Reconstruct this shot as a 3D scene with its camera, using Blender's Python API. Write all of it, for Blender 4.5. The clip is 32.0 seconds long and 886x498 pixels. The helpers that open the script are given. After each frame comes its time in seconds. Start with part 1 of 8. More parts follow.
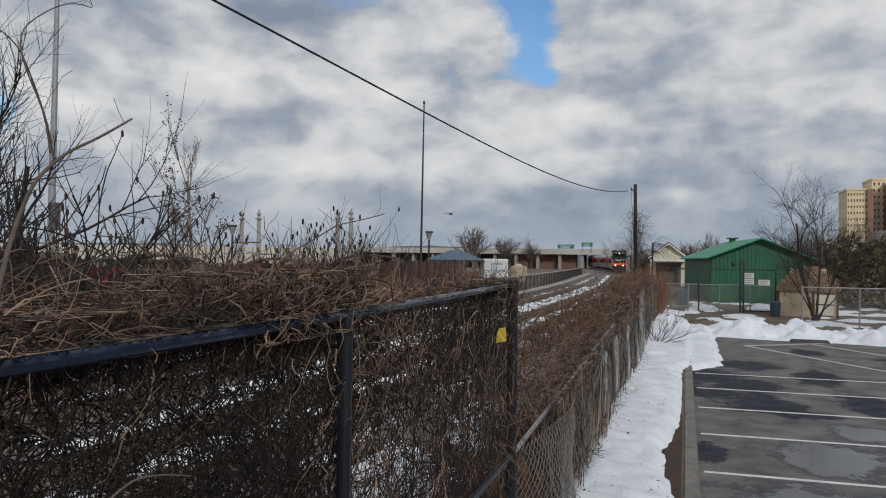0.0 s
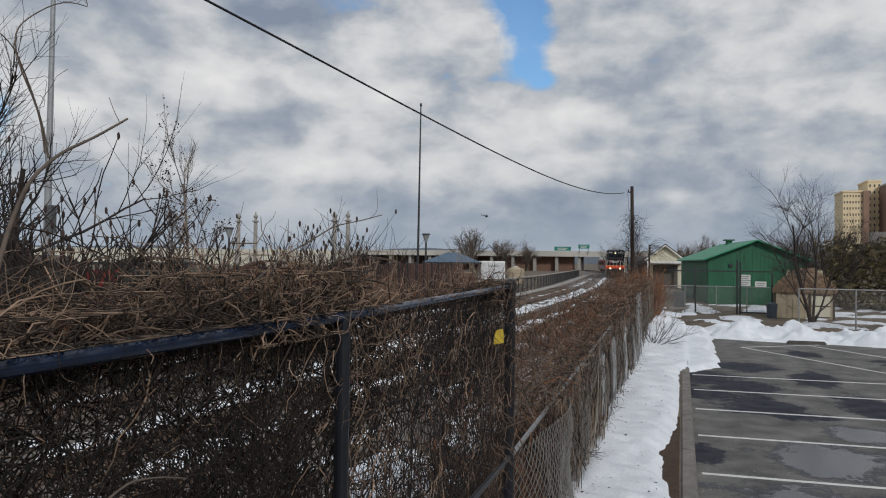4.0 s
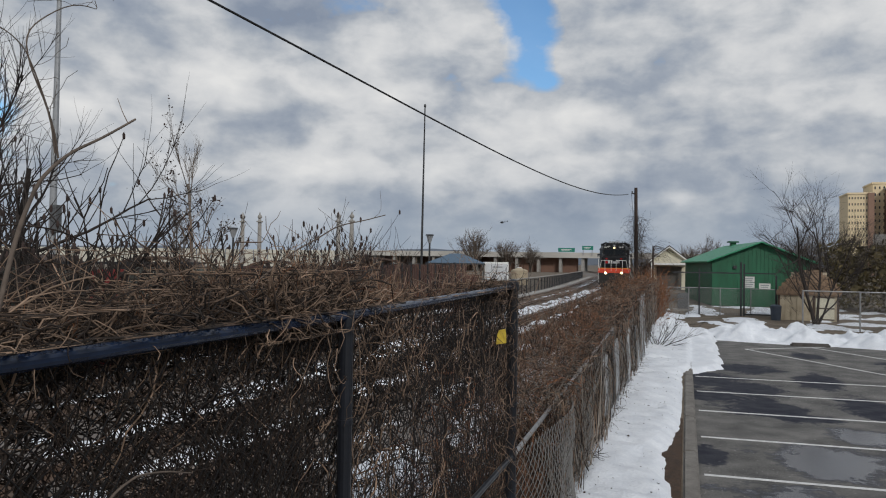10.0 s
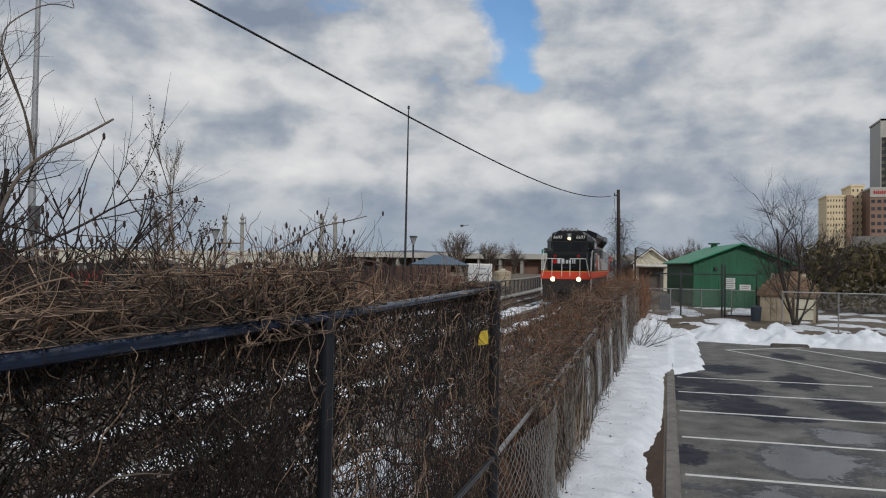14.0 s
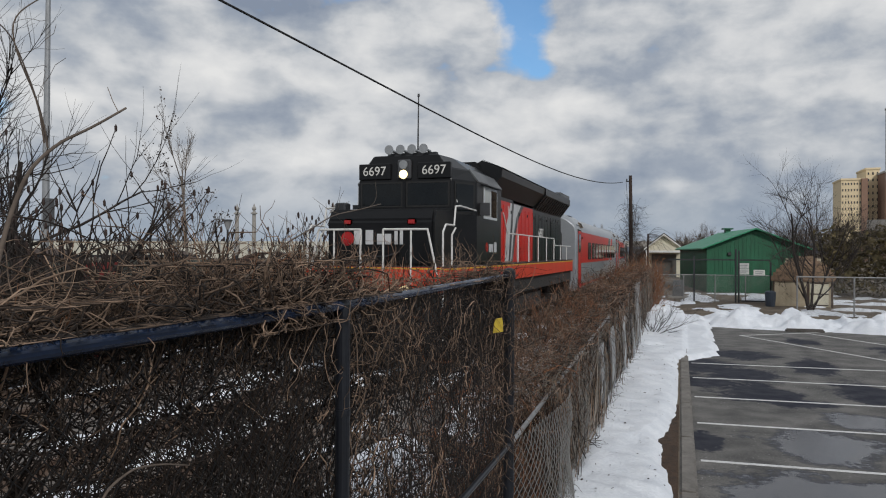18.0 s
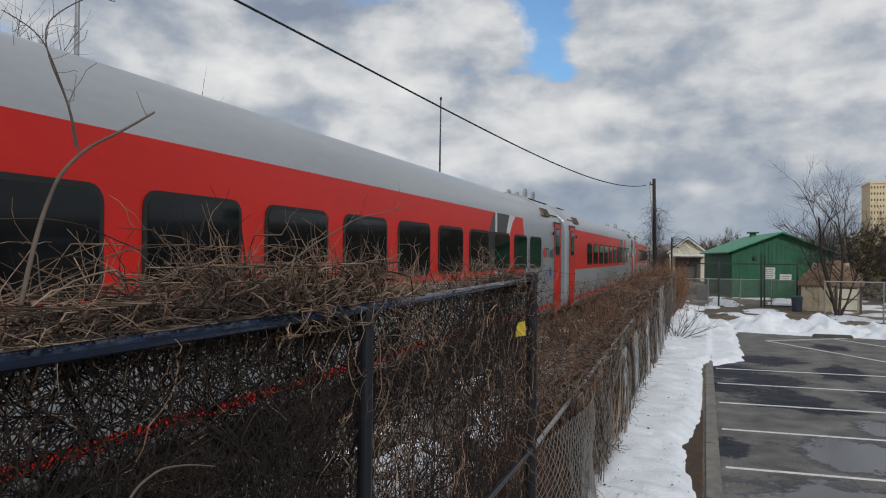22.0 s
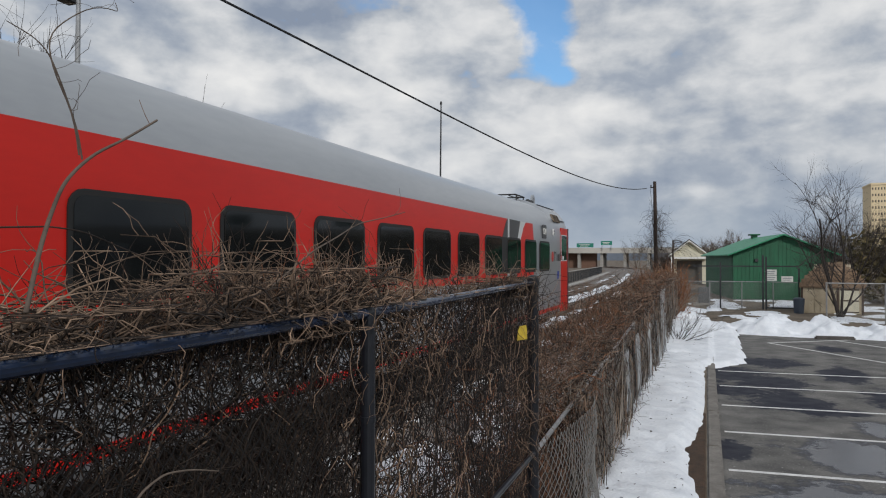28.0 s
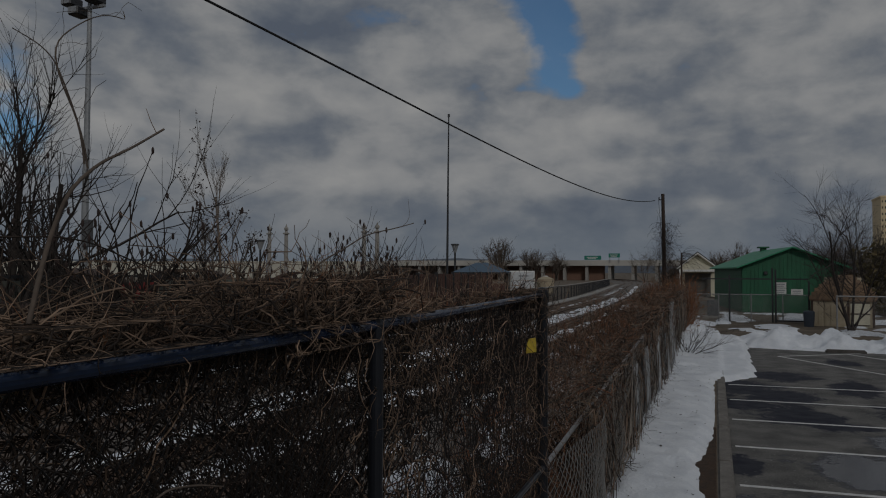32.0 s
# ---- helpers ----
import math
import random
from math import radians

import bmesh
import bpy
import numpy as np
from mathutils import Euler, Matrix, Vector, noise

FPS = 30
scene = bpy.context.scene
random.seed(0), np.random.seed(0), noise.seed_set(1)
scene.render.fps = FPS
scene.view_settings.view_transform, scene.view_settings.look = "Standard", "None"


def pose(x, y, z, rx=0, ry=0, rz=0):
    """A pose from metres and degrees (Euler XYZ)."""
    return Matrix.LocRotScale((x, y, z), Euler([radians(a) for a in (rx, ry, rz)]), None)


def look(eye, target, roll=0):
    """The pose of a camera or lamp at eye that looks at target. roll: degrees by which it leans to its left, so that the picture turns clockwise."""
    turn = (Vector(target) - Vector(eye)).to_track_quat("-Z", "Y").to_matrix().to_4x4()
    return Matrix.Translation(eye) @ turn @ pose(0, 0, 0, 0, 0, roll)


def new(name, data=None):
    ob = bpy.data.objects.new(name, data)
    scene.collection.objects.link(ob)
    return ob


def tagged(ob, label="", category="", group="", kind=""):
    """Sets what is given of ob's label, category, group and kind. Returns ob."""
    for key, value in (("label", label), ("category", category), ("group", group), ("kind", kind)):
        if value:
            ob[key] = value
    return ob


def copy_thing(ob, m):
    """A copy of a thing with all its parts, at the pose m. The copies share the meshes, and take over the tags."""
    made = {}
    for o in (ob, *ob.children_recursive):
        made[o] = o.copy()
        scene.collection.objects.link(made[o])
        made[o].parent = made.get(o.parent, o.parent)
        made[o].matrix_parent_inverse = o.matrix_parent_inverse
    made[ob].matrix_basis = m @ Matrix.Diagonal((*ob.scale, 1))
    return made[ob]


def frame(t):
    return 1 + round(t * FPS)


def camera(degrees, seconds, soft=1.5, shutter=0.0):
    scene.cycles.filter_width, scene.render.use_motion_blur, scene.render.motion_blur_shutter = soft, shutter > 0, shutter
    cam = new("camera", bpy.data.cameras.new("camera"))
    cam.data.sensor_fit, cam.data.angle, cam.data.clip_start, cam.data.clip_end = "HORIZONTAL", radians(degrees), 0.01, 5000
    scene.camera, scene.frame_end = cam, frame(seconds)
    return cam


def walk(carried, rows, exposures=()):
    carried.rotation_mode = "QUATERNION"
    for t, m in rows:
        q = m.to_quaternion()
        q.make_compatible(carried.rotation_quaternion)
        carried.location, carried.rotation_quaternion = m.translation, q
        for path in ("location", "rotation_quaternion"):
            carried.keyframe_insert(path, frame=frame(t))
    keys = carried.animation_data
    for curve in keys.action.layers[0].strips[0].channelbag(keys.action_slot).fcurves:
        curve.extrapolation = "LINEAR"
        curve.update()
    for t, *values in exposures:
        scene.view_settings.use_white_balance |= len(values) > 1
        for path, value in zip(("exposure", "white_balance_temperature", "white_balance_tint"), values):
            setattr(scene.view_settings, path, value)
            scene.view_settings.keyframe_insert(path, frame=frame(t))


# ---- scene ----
cam = camera(63.4, 32.0, soft=1.1)
PATH = [
    (0, (0.006, -0.025, 3.311), (-0.634, 1.869, 3.339), 0.8),
    (0.5, (0.011, -0.025, 3.307), (-0.631, 1.869, 3.337), 0.6),
    (1, (0.006, -0.017, 3.307), (-0.636, 1.877, 3.337), 0.7),
    (1.5, (0.007, -0.013, 3.306), (-0.635, 1.881, 3.336), 0.6),
    (2, (-0.001, -0.005, 3.308), (-0.643, 1.889, 3.339), 0.7),
    (2.5, (0.003, -0.02, 3.31), (-0.637, 1.875, 3.342), 0.7),
    (3, (0.003, -0.026, 3.311), (-0.633, 1.87, 3.343), 0.7),
    (3.5, (-0.001, -0.016, 3.305), (-0.633, 1.881, 3.338), 0.7),
    (5.5, (0.003, -0.015, 3.308), (-0.633, 1.881, 3.347), 0.8),
    (6, (0.003, -0.018, 3.309), (-0.636, 1.876, 3.348), 0.9),
    (6.5, (0.004, -0.019, 3.307), (-0.633, 1.876, 3.345), 1.0),
    (7, (0.009, -0.035, 3.306), (-0.631, 1.86, 3.345), 1.0),
    (7.5, (-0.002, -0.014, 3.306), (-0.645, 1.879, 3.345), 0.8),
    (8, (0.001, -0.021, 3.31), (-0.643, 1.872, 3.349), 0.7),
    (8.5, (0.007, -0.028, 3.308), (-0.639, 1.864, 3.347), 0.8),
    (9, (0.014, -0.048, 3.305), (-0.631, 1.845, 3.345), 0.8),
    (9.5, (0.007, -0.034, 3.301), (-0.636, 1.859, 3.339), 0.8),
    (10, (0.014, -0.043, 3.3), (-0.628, 1.851, 3.337), 0.9),
    (10.5, (0.014, -0.053, 3.299), (-0.63, 1.84, 3.335), 0.9),
    (11, (0.007, -0.034, 3.297), (-0.633, 1.86, 3.333), 0.8),
    (11.5, (0.013, -0.035, 3.302), (-0.625, 1.86, 3.341), 0.8),
    (12, (0.022, -0.048, 3.298), (-0.615, 1.847, 3.337), 0.8),
    (12.5, (0.02, -0.055, 3.302), (-0.617, 1.84, 3.342), 0.9),
    (13, (0.022, -0.05, 3.3), (-0.607, 1.848, 3.341), 0.9),
    (13.5, (0.026, -0.044, 3.298), (-0.582, 1.861, 3.339), 0.8),
    (14, (0.028, -0.047, 3.298), (-0.571, 1.861, 3.34), 0.9),
    (14.5, (0.032, -0.048, 3.3), (-0.567, 1.86, 3.342), 0.9),
    (16.5, (0.018, -0.029, 3.293), (-0.583, 1.879, 3.311), 0.4),
    (17, (0.007, -0.025, 3.293), (-0.593, 1.883, 3.31), 0.4),
    (17.5, (0.003, -0.024, 3.291), (-0.599, 1.883, 3.302), 0.3),
    (18, (0.002, -0.024, 3.294), (-0.627, 1.875, 3.303), 0.3),
    (18.5, (0.003, -0.033, 3.295), (-0.646, 1.858, 3.303), 0.2),
    (19, (0.004, -0.032, 3.295), (-0.675, 1.849, 3.306), 0.0),
    (19.5, (0.005, -0.035, 3.294), (-0.676, 1.845, 3.306), 0.2),
    (20, (0.007, -0.034, 3.295), (-0.676, 1.846, 3.309), 0.2),
    (20.5, (0.004, -0.034, 3.296), (-0.68, 1.845, 3.313), 0.4),
    (21, (0.005, -0.043, 3.294), (-0.68, 1.836, 3.312), 0.4),
    (21.5, (0.005, -0.043, 3.293), (-0.682, 1.835, 3.312), 0.4),
    (22, (-0.006, -0.024, 3.295), (-0.692, 1.855, 3.312), 0.5),
    (22.5, (-0.001, -0.035, 3.295), (-0.689, 1.843, 3.314), 0.6),
    (23, (-0.009, -0.024, 3.295), (-0.694, 1.855, 3.312), 0.7),
    (23.5, (-0.007, -0.028, 3.291), (-0.69, 1.852, 3.311), 0.7),
    (24, (0.002, -0.042, 3.291), (-0.682, 1.838, 3.314), 0.7),
    (24.5, (0.004, -0.037, 3.294), (-0.68, 1.843, 3.315), 0.6),
    (25, (-0.003, -0.028, 3.293), (-0.687, 1.851, 3.316), 0.5),
    (25.5, (0.002, -0.04, 3.294), (-0.684, 1.839, 3.316), 0.4),
    (27.5, (-0.004, -0.028, 3.295), (-0.692, 1.85, 3.323), 0.2),
    (28, (0.001, -0.039, 3.296), (-0.688, 1.838, 3.325), 0.1),
    (28.5, (0.005, -0.045, 3.297), (-0.687, 1.831, 3.333), 0.0),
    (29, (-0.002, -0.035, 3.295), (-0.695, 1.84, 3.346), 0.1),
    (29.5, (-0.008, -0.029, 3.295), (-0.704, 1.845, 3.349), 0.1),
    (30, (-0.011, -0.021, 3.295), (-0.71, 1.852, 3.353), 0.1),
    (30.5, (-0.009, -0.027, 3.29), (-0.712, 1.844, 3.354), 0.0),
    (31, (-0.004, -0.031, 3.297), (-0.711, 1.839, 3.356), 0.1),
    (31.5, (-0.012, -0.013, 3.297), (-0.72, 1.857, 3.356), 0.2),
    (32, (-0.02, -0.005, 3.293), (-0.728, 1.864, 3.356), 0.2),
]
walk(cam, [(t, look(e, g, r)) for t, e, g, r in PATH],
     exposures=[(0, -0.14), (16, -0.14), (18.5, -0.1), (19.2, -0.06), (20, 0.16), (21, 0.04), (22, -0.06), (24, -0.02), (29, -0.02), (30.5, -0.14), (31.4, -0.16), (31.7, -0.65), (32.0, -1.72)])

# ---- world and sun ----
SUN_AZ, SUN_EL = 143.0, 33.0       # degrees clockwise from +y, and above the horizon
world = bpy.data.worlds.new("world")
scene.world = world
world.use_nodes = True
wt = world.node_tree
wt.nodes.clear()


def wnode(kind, **props):
    n = wt.nodes.new(kind)
    for k, v in props.items():
        if k in n.inputs:
            n.inputs[k].default_value = v
    return n


def wmath(op, a, b=None, clamp=False):
    n = wt.nodes.new("ShaderNodeMath")
    n.operation, n.use_clamp = op, clamp
    for i, v in enumerate((a, b)):
        if v is None:
            continue
        if isinstance(v, (int, float)):
            n.inputs[i].default_value = v
        else:
            wt.links.new(v, n.inputs[i])
    return n.outputs[0]


def build_sky():
    out = wt.nodes.new("ShaderNodeOutputWorld")
    sky = wt.nodes.new("ShaderNodeTexSky")
    sky.sky_type, sky.sun_disc = "NISHITA", False
    sky.sun_elevation, sky.sun_rotation = radians(SUN_EL), radians(SUN_AZ)
    blue = wnode("ShaderNodeBackground", Strength=0.15)
    tint = wt.nodes.new("ShaderNodeMixRGB")
    tint.blend_type = "MULTIPLY"
    tint.inputs[0].default_value, tint.inputs[2].default_value = 1.0, (0.60, 0.84, 1.0, 1)
    wt.links.new(sky.outputs[0], tint.inputs[1])
    wt.links.new(tint.outputs[0], blue.inputs[0])
    tc = wt.nodes.new("ShaderNodeTexCoord")
    sep = wt.nodes.new("ShaderNodeSeparateXYZ")
    wt.links.new(tc.outputs["Generated"], sep.inputs[0])
    # bearing and height of the direction, in degrees
    az = wmath("MULTIPLY", wmath("ARCTAN2", sep.outputs[0], sep.outputs[1]), 57.2958)
    el = wmath("MULTIPLY", wmath("ARCSINE", sep.outputs[2]), 57.2958)
    # cloud texture laid out by bearing and height, wider than high
    comb = wt.nodes.new("ShaderNodeCombineXYZ")
    wt.links.new(wmath("DIVIDE", az, 11.0), comb.inputs[0])
    wt.links.new(wmath("DIVIDE", el, 6.5), comb.inputs[1])
    comb.inputs[2].default_value = 3.7
    big = wnode("ShaderNodeTexNoise", Scale=1.0, Detail=10.0, Roughness=0.50, Distortion=0.08)
    puff = wnode("ShaderNodeTexNoise", Scale=2.6, Detail=10.0, Roughness=0.52, Distortion=0.15)
    for n in (big, puff):
        wt.links.new(comb.outputs[0], n.inputs["Vector"])

    def lobes(rows):
        """Sum of soft lobes in the sky: bearing, height, half widths, amount."""
        total = None
        for a0, e0, wa, we, amount in rows:
            u = wmath("DIVIDE", wmath("SUBTRACT", az, a0), wa)
            v = wmath("DIVIDE", wmath("SUBTRACT", el, e0), we)
            g = wmath("MULTIPLY", wmath("POWER", 2.71828, wmath("MULTIPLY", wmath("ADD", wmath("MULTIPLY", u, u), wmath("MULTIPLY", v, v)), -1.0)), amount)
            total = g if total is None else wmath("ADD", total, g)
        return total

    frayed = wmath("ADD", wmath("MULTIPLY", big.outputs["Fac"], 0.9), wmath("MULTIPLY", puff.outputs["Fac"], 1.1))
    cover = wmath("SUBTRACT", frayed, lobes(GAPS))
    ramp = wt.nodes.new("ShaderNodeValToRGB")
    ramp.color_ramp.elements[0].position, ramp.color_ramp.elements[1].position = 0.36, 0.66
    ramp.color_ramp.elements[0].color = (0.06, 0.06, 0.06, 1)
    wt.links.new(cover, ramp.inputs[0])
    tone = wt.nodes.new("ShaderNodeValToRGB")
    e = tone.color_ramp.elements
    e[0].position, e[0].color = 0.26, (0.25, 0.30, 0.39, 1)
    e[1].position, e[1].color = 0.78, (0.83, 0.83, 0.825, 1)
    for pos, col in ((0.40, (0.37, 0.415, 0.485)), (0.50, (0.52, 0.55, 0.59)), (0.60, (0.67, 0.685, 0.705))):
        e.new(pos).color = (*col, 1)
    shade = wmath("ADD", wmath("MULTIPLY", big.outputs["Fac"], 0.52), wmath("MULTIPLY", puff.outputs["Fac"], 0.70))
    shade = wmath("ADD", wmath("SUBTRACT", shade, 0.11), lobes(BANKS))
    wt.links.new(shade, tone.inputs[0])
    low = wmath("POWER", 2.71828, wmath("MULTIPLY", wmath("MULTIPLY", el, el), -1.0 / 20.0))
    mixc = wt.nodes.new("ShaderNodeMixRGB")
    mixc.inputs[2].default_value = (0.33, 0.395, 0.48, 1)
    wt.links.new(wmath("MULTIPLY", low, 0.85), mixc.inputs[0])
    wt.links.new(tone.outputs[0], mixc.inputs[1])
    cloud = wnode("ShaderNodeBackground", Strength=1.0)
    wt.links.new(mixc.outputs[0], cloud.inputs[0])
    mix = wt.nodes.new("ShaderNodeMixShader")
    wt.links.new(ramp.outputs[0], mix.inputs[0])
    wt.links.new(blue.outputs[0], mix.inputs[1])
    wt.links.new(cloud.outputs[0], mix.inputs[2])
    wt.links.new(mix.outputs[0], out.inputs[0])


# where the blue shows, and where the cloud banks are thick (dark) or sunlit: bearing, height, half widths, amount
GAPS = [(-13.0, 21.0, 3.0, 4.2, 0.8), (-11.6, 16.4, 2.2, 2.6, 0.55), (-10.4, 14.2, 1.3, 1.0, 0.3), (-52.0, 10.0, 3.2, 4.5, 0.75), (-26.0, 19.6, 5.0, 1.2, 0.35), (-20.0, 22.0, 4.0, 2.0, 0.4), (-44.0, 5.5, 2.0, 1.5, 0.25), (-60.0, 20.0, 8.0, 8.0, 0.5)]
BANKS = [(-47.0, 18.0, 4.5, 3.0, -0.17), (-31.0, 19.5, 6.0, 1.8, -0.17), (-38.0, 13.5, 8.0, 3.2, 0.16), (-24.0, 14.0, 6.0, 3.0, 0.12), (-31.5, 11.0, 4.0, 1.5, -0.16),
         (-15.0, 12.5, 4.0, 3.5, 0.12), (-8.5, 11.2, 2.5, 1.2, 0.14), (1.0, 16.0, 7.0, 5.0, 0.10), (11.5, 18.5, 4.0, 3.0, 0.12), (5.0, 9.5, 6.5, 1.8, -0.10), (4.0, 5.0, 11.0, 2.6, -0.15),
         (-0.5, 5.2, 1.6, 0.6, 0.20), (-12.5, 7.2, 3.5, 1.4, 0.13), (-9.0, 5.0, 5.0, 1.0, -0.10), (-20.0, 9.0, 4.0, 1.0, -0.08), (-28.0, 7.3, 9.0, 1.3, 0.12), (-34.0, 3.5, 12.0, 1.6, -0.08)]
build_sky()
sun = new("sun", bpy.data.lights.new("sun", "SUN"))
sun.data.energy, sun.data.angle, sun.data.color = 1.9, radians(9), (1.0, 0.97, 0.93)
a, el = radians(SUN_AZ), radians(SUN_EL)
sun.matrix_world = look((60 * math.sin(a), 60 * math.cos(a), 60 * math.tan(el)), (0, 0, 0))


# ---- materials ----
def M(name, c1, c2=None, rough=0.7, metal=0.0, scale=4.0, fine=40.0, bump=0.25, amount=1.0, rand=0.0, stretch=(1, 1, 1),
      rough2=None, spec=0.5):
    """Two-scale noise between two colours, with fine relief; rand varies brightness from piece to piece."""
    m = bpy.data.materials.new(name)
    m.use_nodes = True
    nt = m.node_tree
    b = nt.nodes["Principled BSDF"]
    c2 = c2 or tuple(v * 0.72 for v in c1)
    tc = nt.nodes.new("ShaderNodeTexCoord")
    mp = nt.nodes.new("ShaderNodeMapping")
    mp.inputs["Scale"].default_value = stretch
    nt.links.new(tc.outputs["Object"], mp.inputs[0])
    n1, n2 = nt.nodes.new("ShaderNodeTexNoise"), nt.nodes.new("ShaderNodeTexNoise")
    for n, s, d in ((n1, scale, 6.0), (n2, fine, 4.0)):
        n.inputs["Scale"].default_value, n.inputs["Detail"].default_value = s, d
        nt.links.new(mp.outputs[0], n.inputs["Vector"])
    mixf = nt.nodes.new("ShaderNodeMath")
    mixf.operation = "MULTIPLY_ADD"
    nt.links.new(n1.outputs["Fac"], mixf.inputs[0])
    mixf.inputs[1].default_value = 0.65
    sc = nt.nodes.new("ShaderNodeMath")
    sc.operation = "MULTIPLY"
    nt.links.new(n2.outputs["Fac"], sc.inputs[0])
    sc.inputs[1].default_value = 0.35
    nt.links.new(sc.outputs[0], mixf.inputs[2])
    ramp = nt.nodes.new("ShaderNodeValToRGB")
    ramp.color_ramp.elements[0].position, ramp.color_ramp.elements[1].position = 0.5 - 0.18 * amount, 0.5 + 0.18 * amount
    ramp.color_ramp.elements[0].color, ramp.color_ramp.elements[1].color = (*c2, 1), (*c1, 1)
    nt.links.new(mixf.outputs[0], ramp.inputs[0])
    col = ramp.outputs[0]
    if rand:
        oi = nt.nodes.new("ShaderNodeNewGeometry" if rand < 0 else "ShaderNodeObjectInfo")
        mr = nt.nodes.new("ShaderNodeMapRange")
        mr.inputs["To Min"].default_value, mr.inputs["To Max"].default_value = 1 - abs(rand), 1 + abs(rand)
        nt.links.new(oi.outputs["Random Per Island" if rand < 0 else "Random"], mr.inputs[0])
        hs = nt.nodes.new("ShaderNodeHueSaturation")
        nt.links.new(mr.outputs[0], hs.inputs["Value"])
        nt.links.new(col, hs.inputs["Color"])
        col = hs.outputs[0]
    nt.links.new(col, b.inputs["Base Color"])
    b.inputs["Roughness"].default_value, b.inputs["Metallic"].default_value = rough, metal
    b.inputs["Specular IOR Level"].default_value = spec
    if rough2 is not None:
        rr = nt.nodes.new("ShaderNodeMapRange")
        rr.inputs["From Min"].default_value, rr.inputs["From Max"].default_value = 0.35, 0.65
        rr.inputs["To Min"].default_value, rr.inputs["To Max"].default_value = rough2, rough
        nt.links.new(n1.outputs["Fac"], rr.inputs[0])
        nt.links.new(rr.outputs[0], b.inputs["Roughness"])
    if bump:
        bp = nt.nodes.new("ShaderNodeBump")
        bp.inputs["Strength"].default_value, bp.inputs["Distance"].default_value = bump, 0.02
        nt.links.new(n2.outputs["Fac"], bp.inputs["Height"])
        nt.links.new(bp.outputs[0], b.inputs["Normal"])
    return m


def glow(name, col, strength):
    m = bpy.data.materials.new(name)
    m.use_nodes = True
    b = m.node_tree.nodes["Principled BSDF"]
    b.inputs["Base Color"].default_value = (*col, 1)
    b.inputs["Emission Color"].default_value = (*col, 1)
    b.inputs["Emission Strength"].default_value = strength
    return m


# melt water on the lot: centre, half widths, and whether it stands deep enough to mirror the sky
WET = [(1.9, 25.3, 1.3, 1.3, 0), (0.6, 22.4, 1.7, 2.0, 0), (1.6, 21.2, 1.2, 2.0, 0), (0.6, 19.6, 1.0, 1.0, 0), (1.7, 18.6, 1.1, 1.7, 0), (2.5, 17.5, 0.9, 0.8, 0),
       (3.7, 23.2, 0.75, 2.0, 0), (4.3, 19.2, 1.0, 1.9, 0), (2.5, 13.7, 1.7, 1.5, 1), (1.9, 11.0, 1.9, 1.2, 1), (3.5, 16.0, 1.0, 1.0, 1), (0.35, 13.4, 0.5, 0.7, 0),
       (4.4, 29.8, 0.8, 1.2, 0), (7.5, 27.0, 1.5, 3.0, 0), (0.6, 8.6, 1.2, 1.4, 0)]


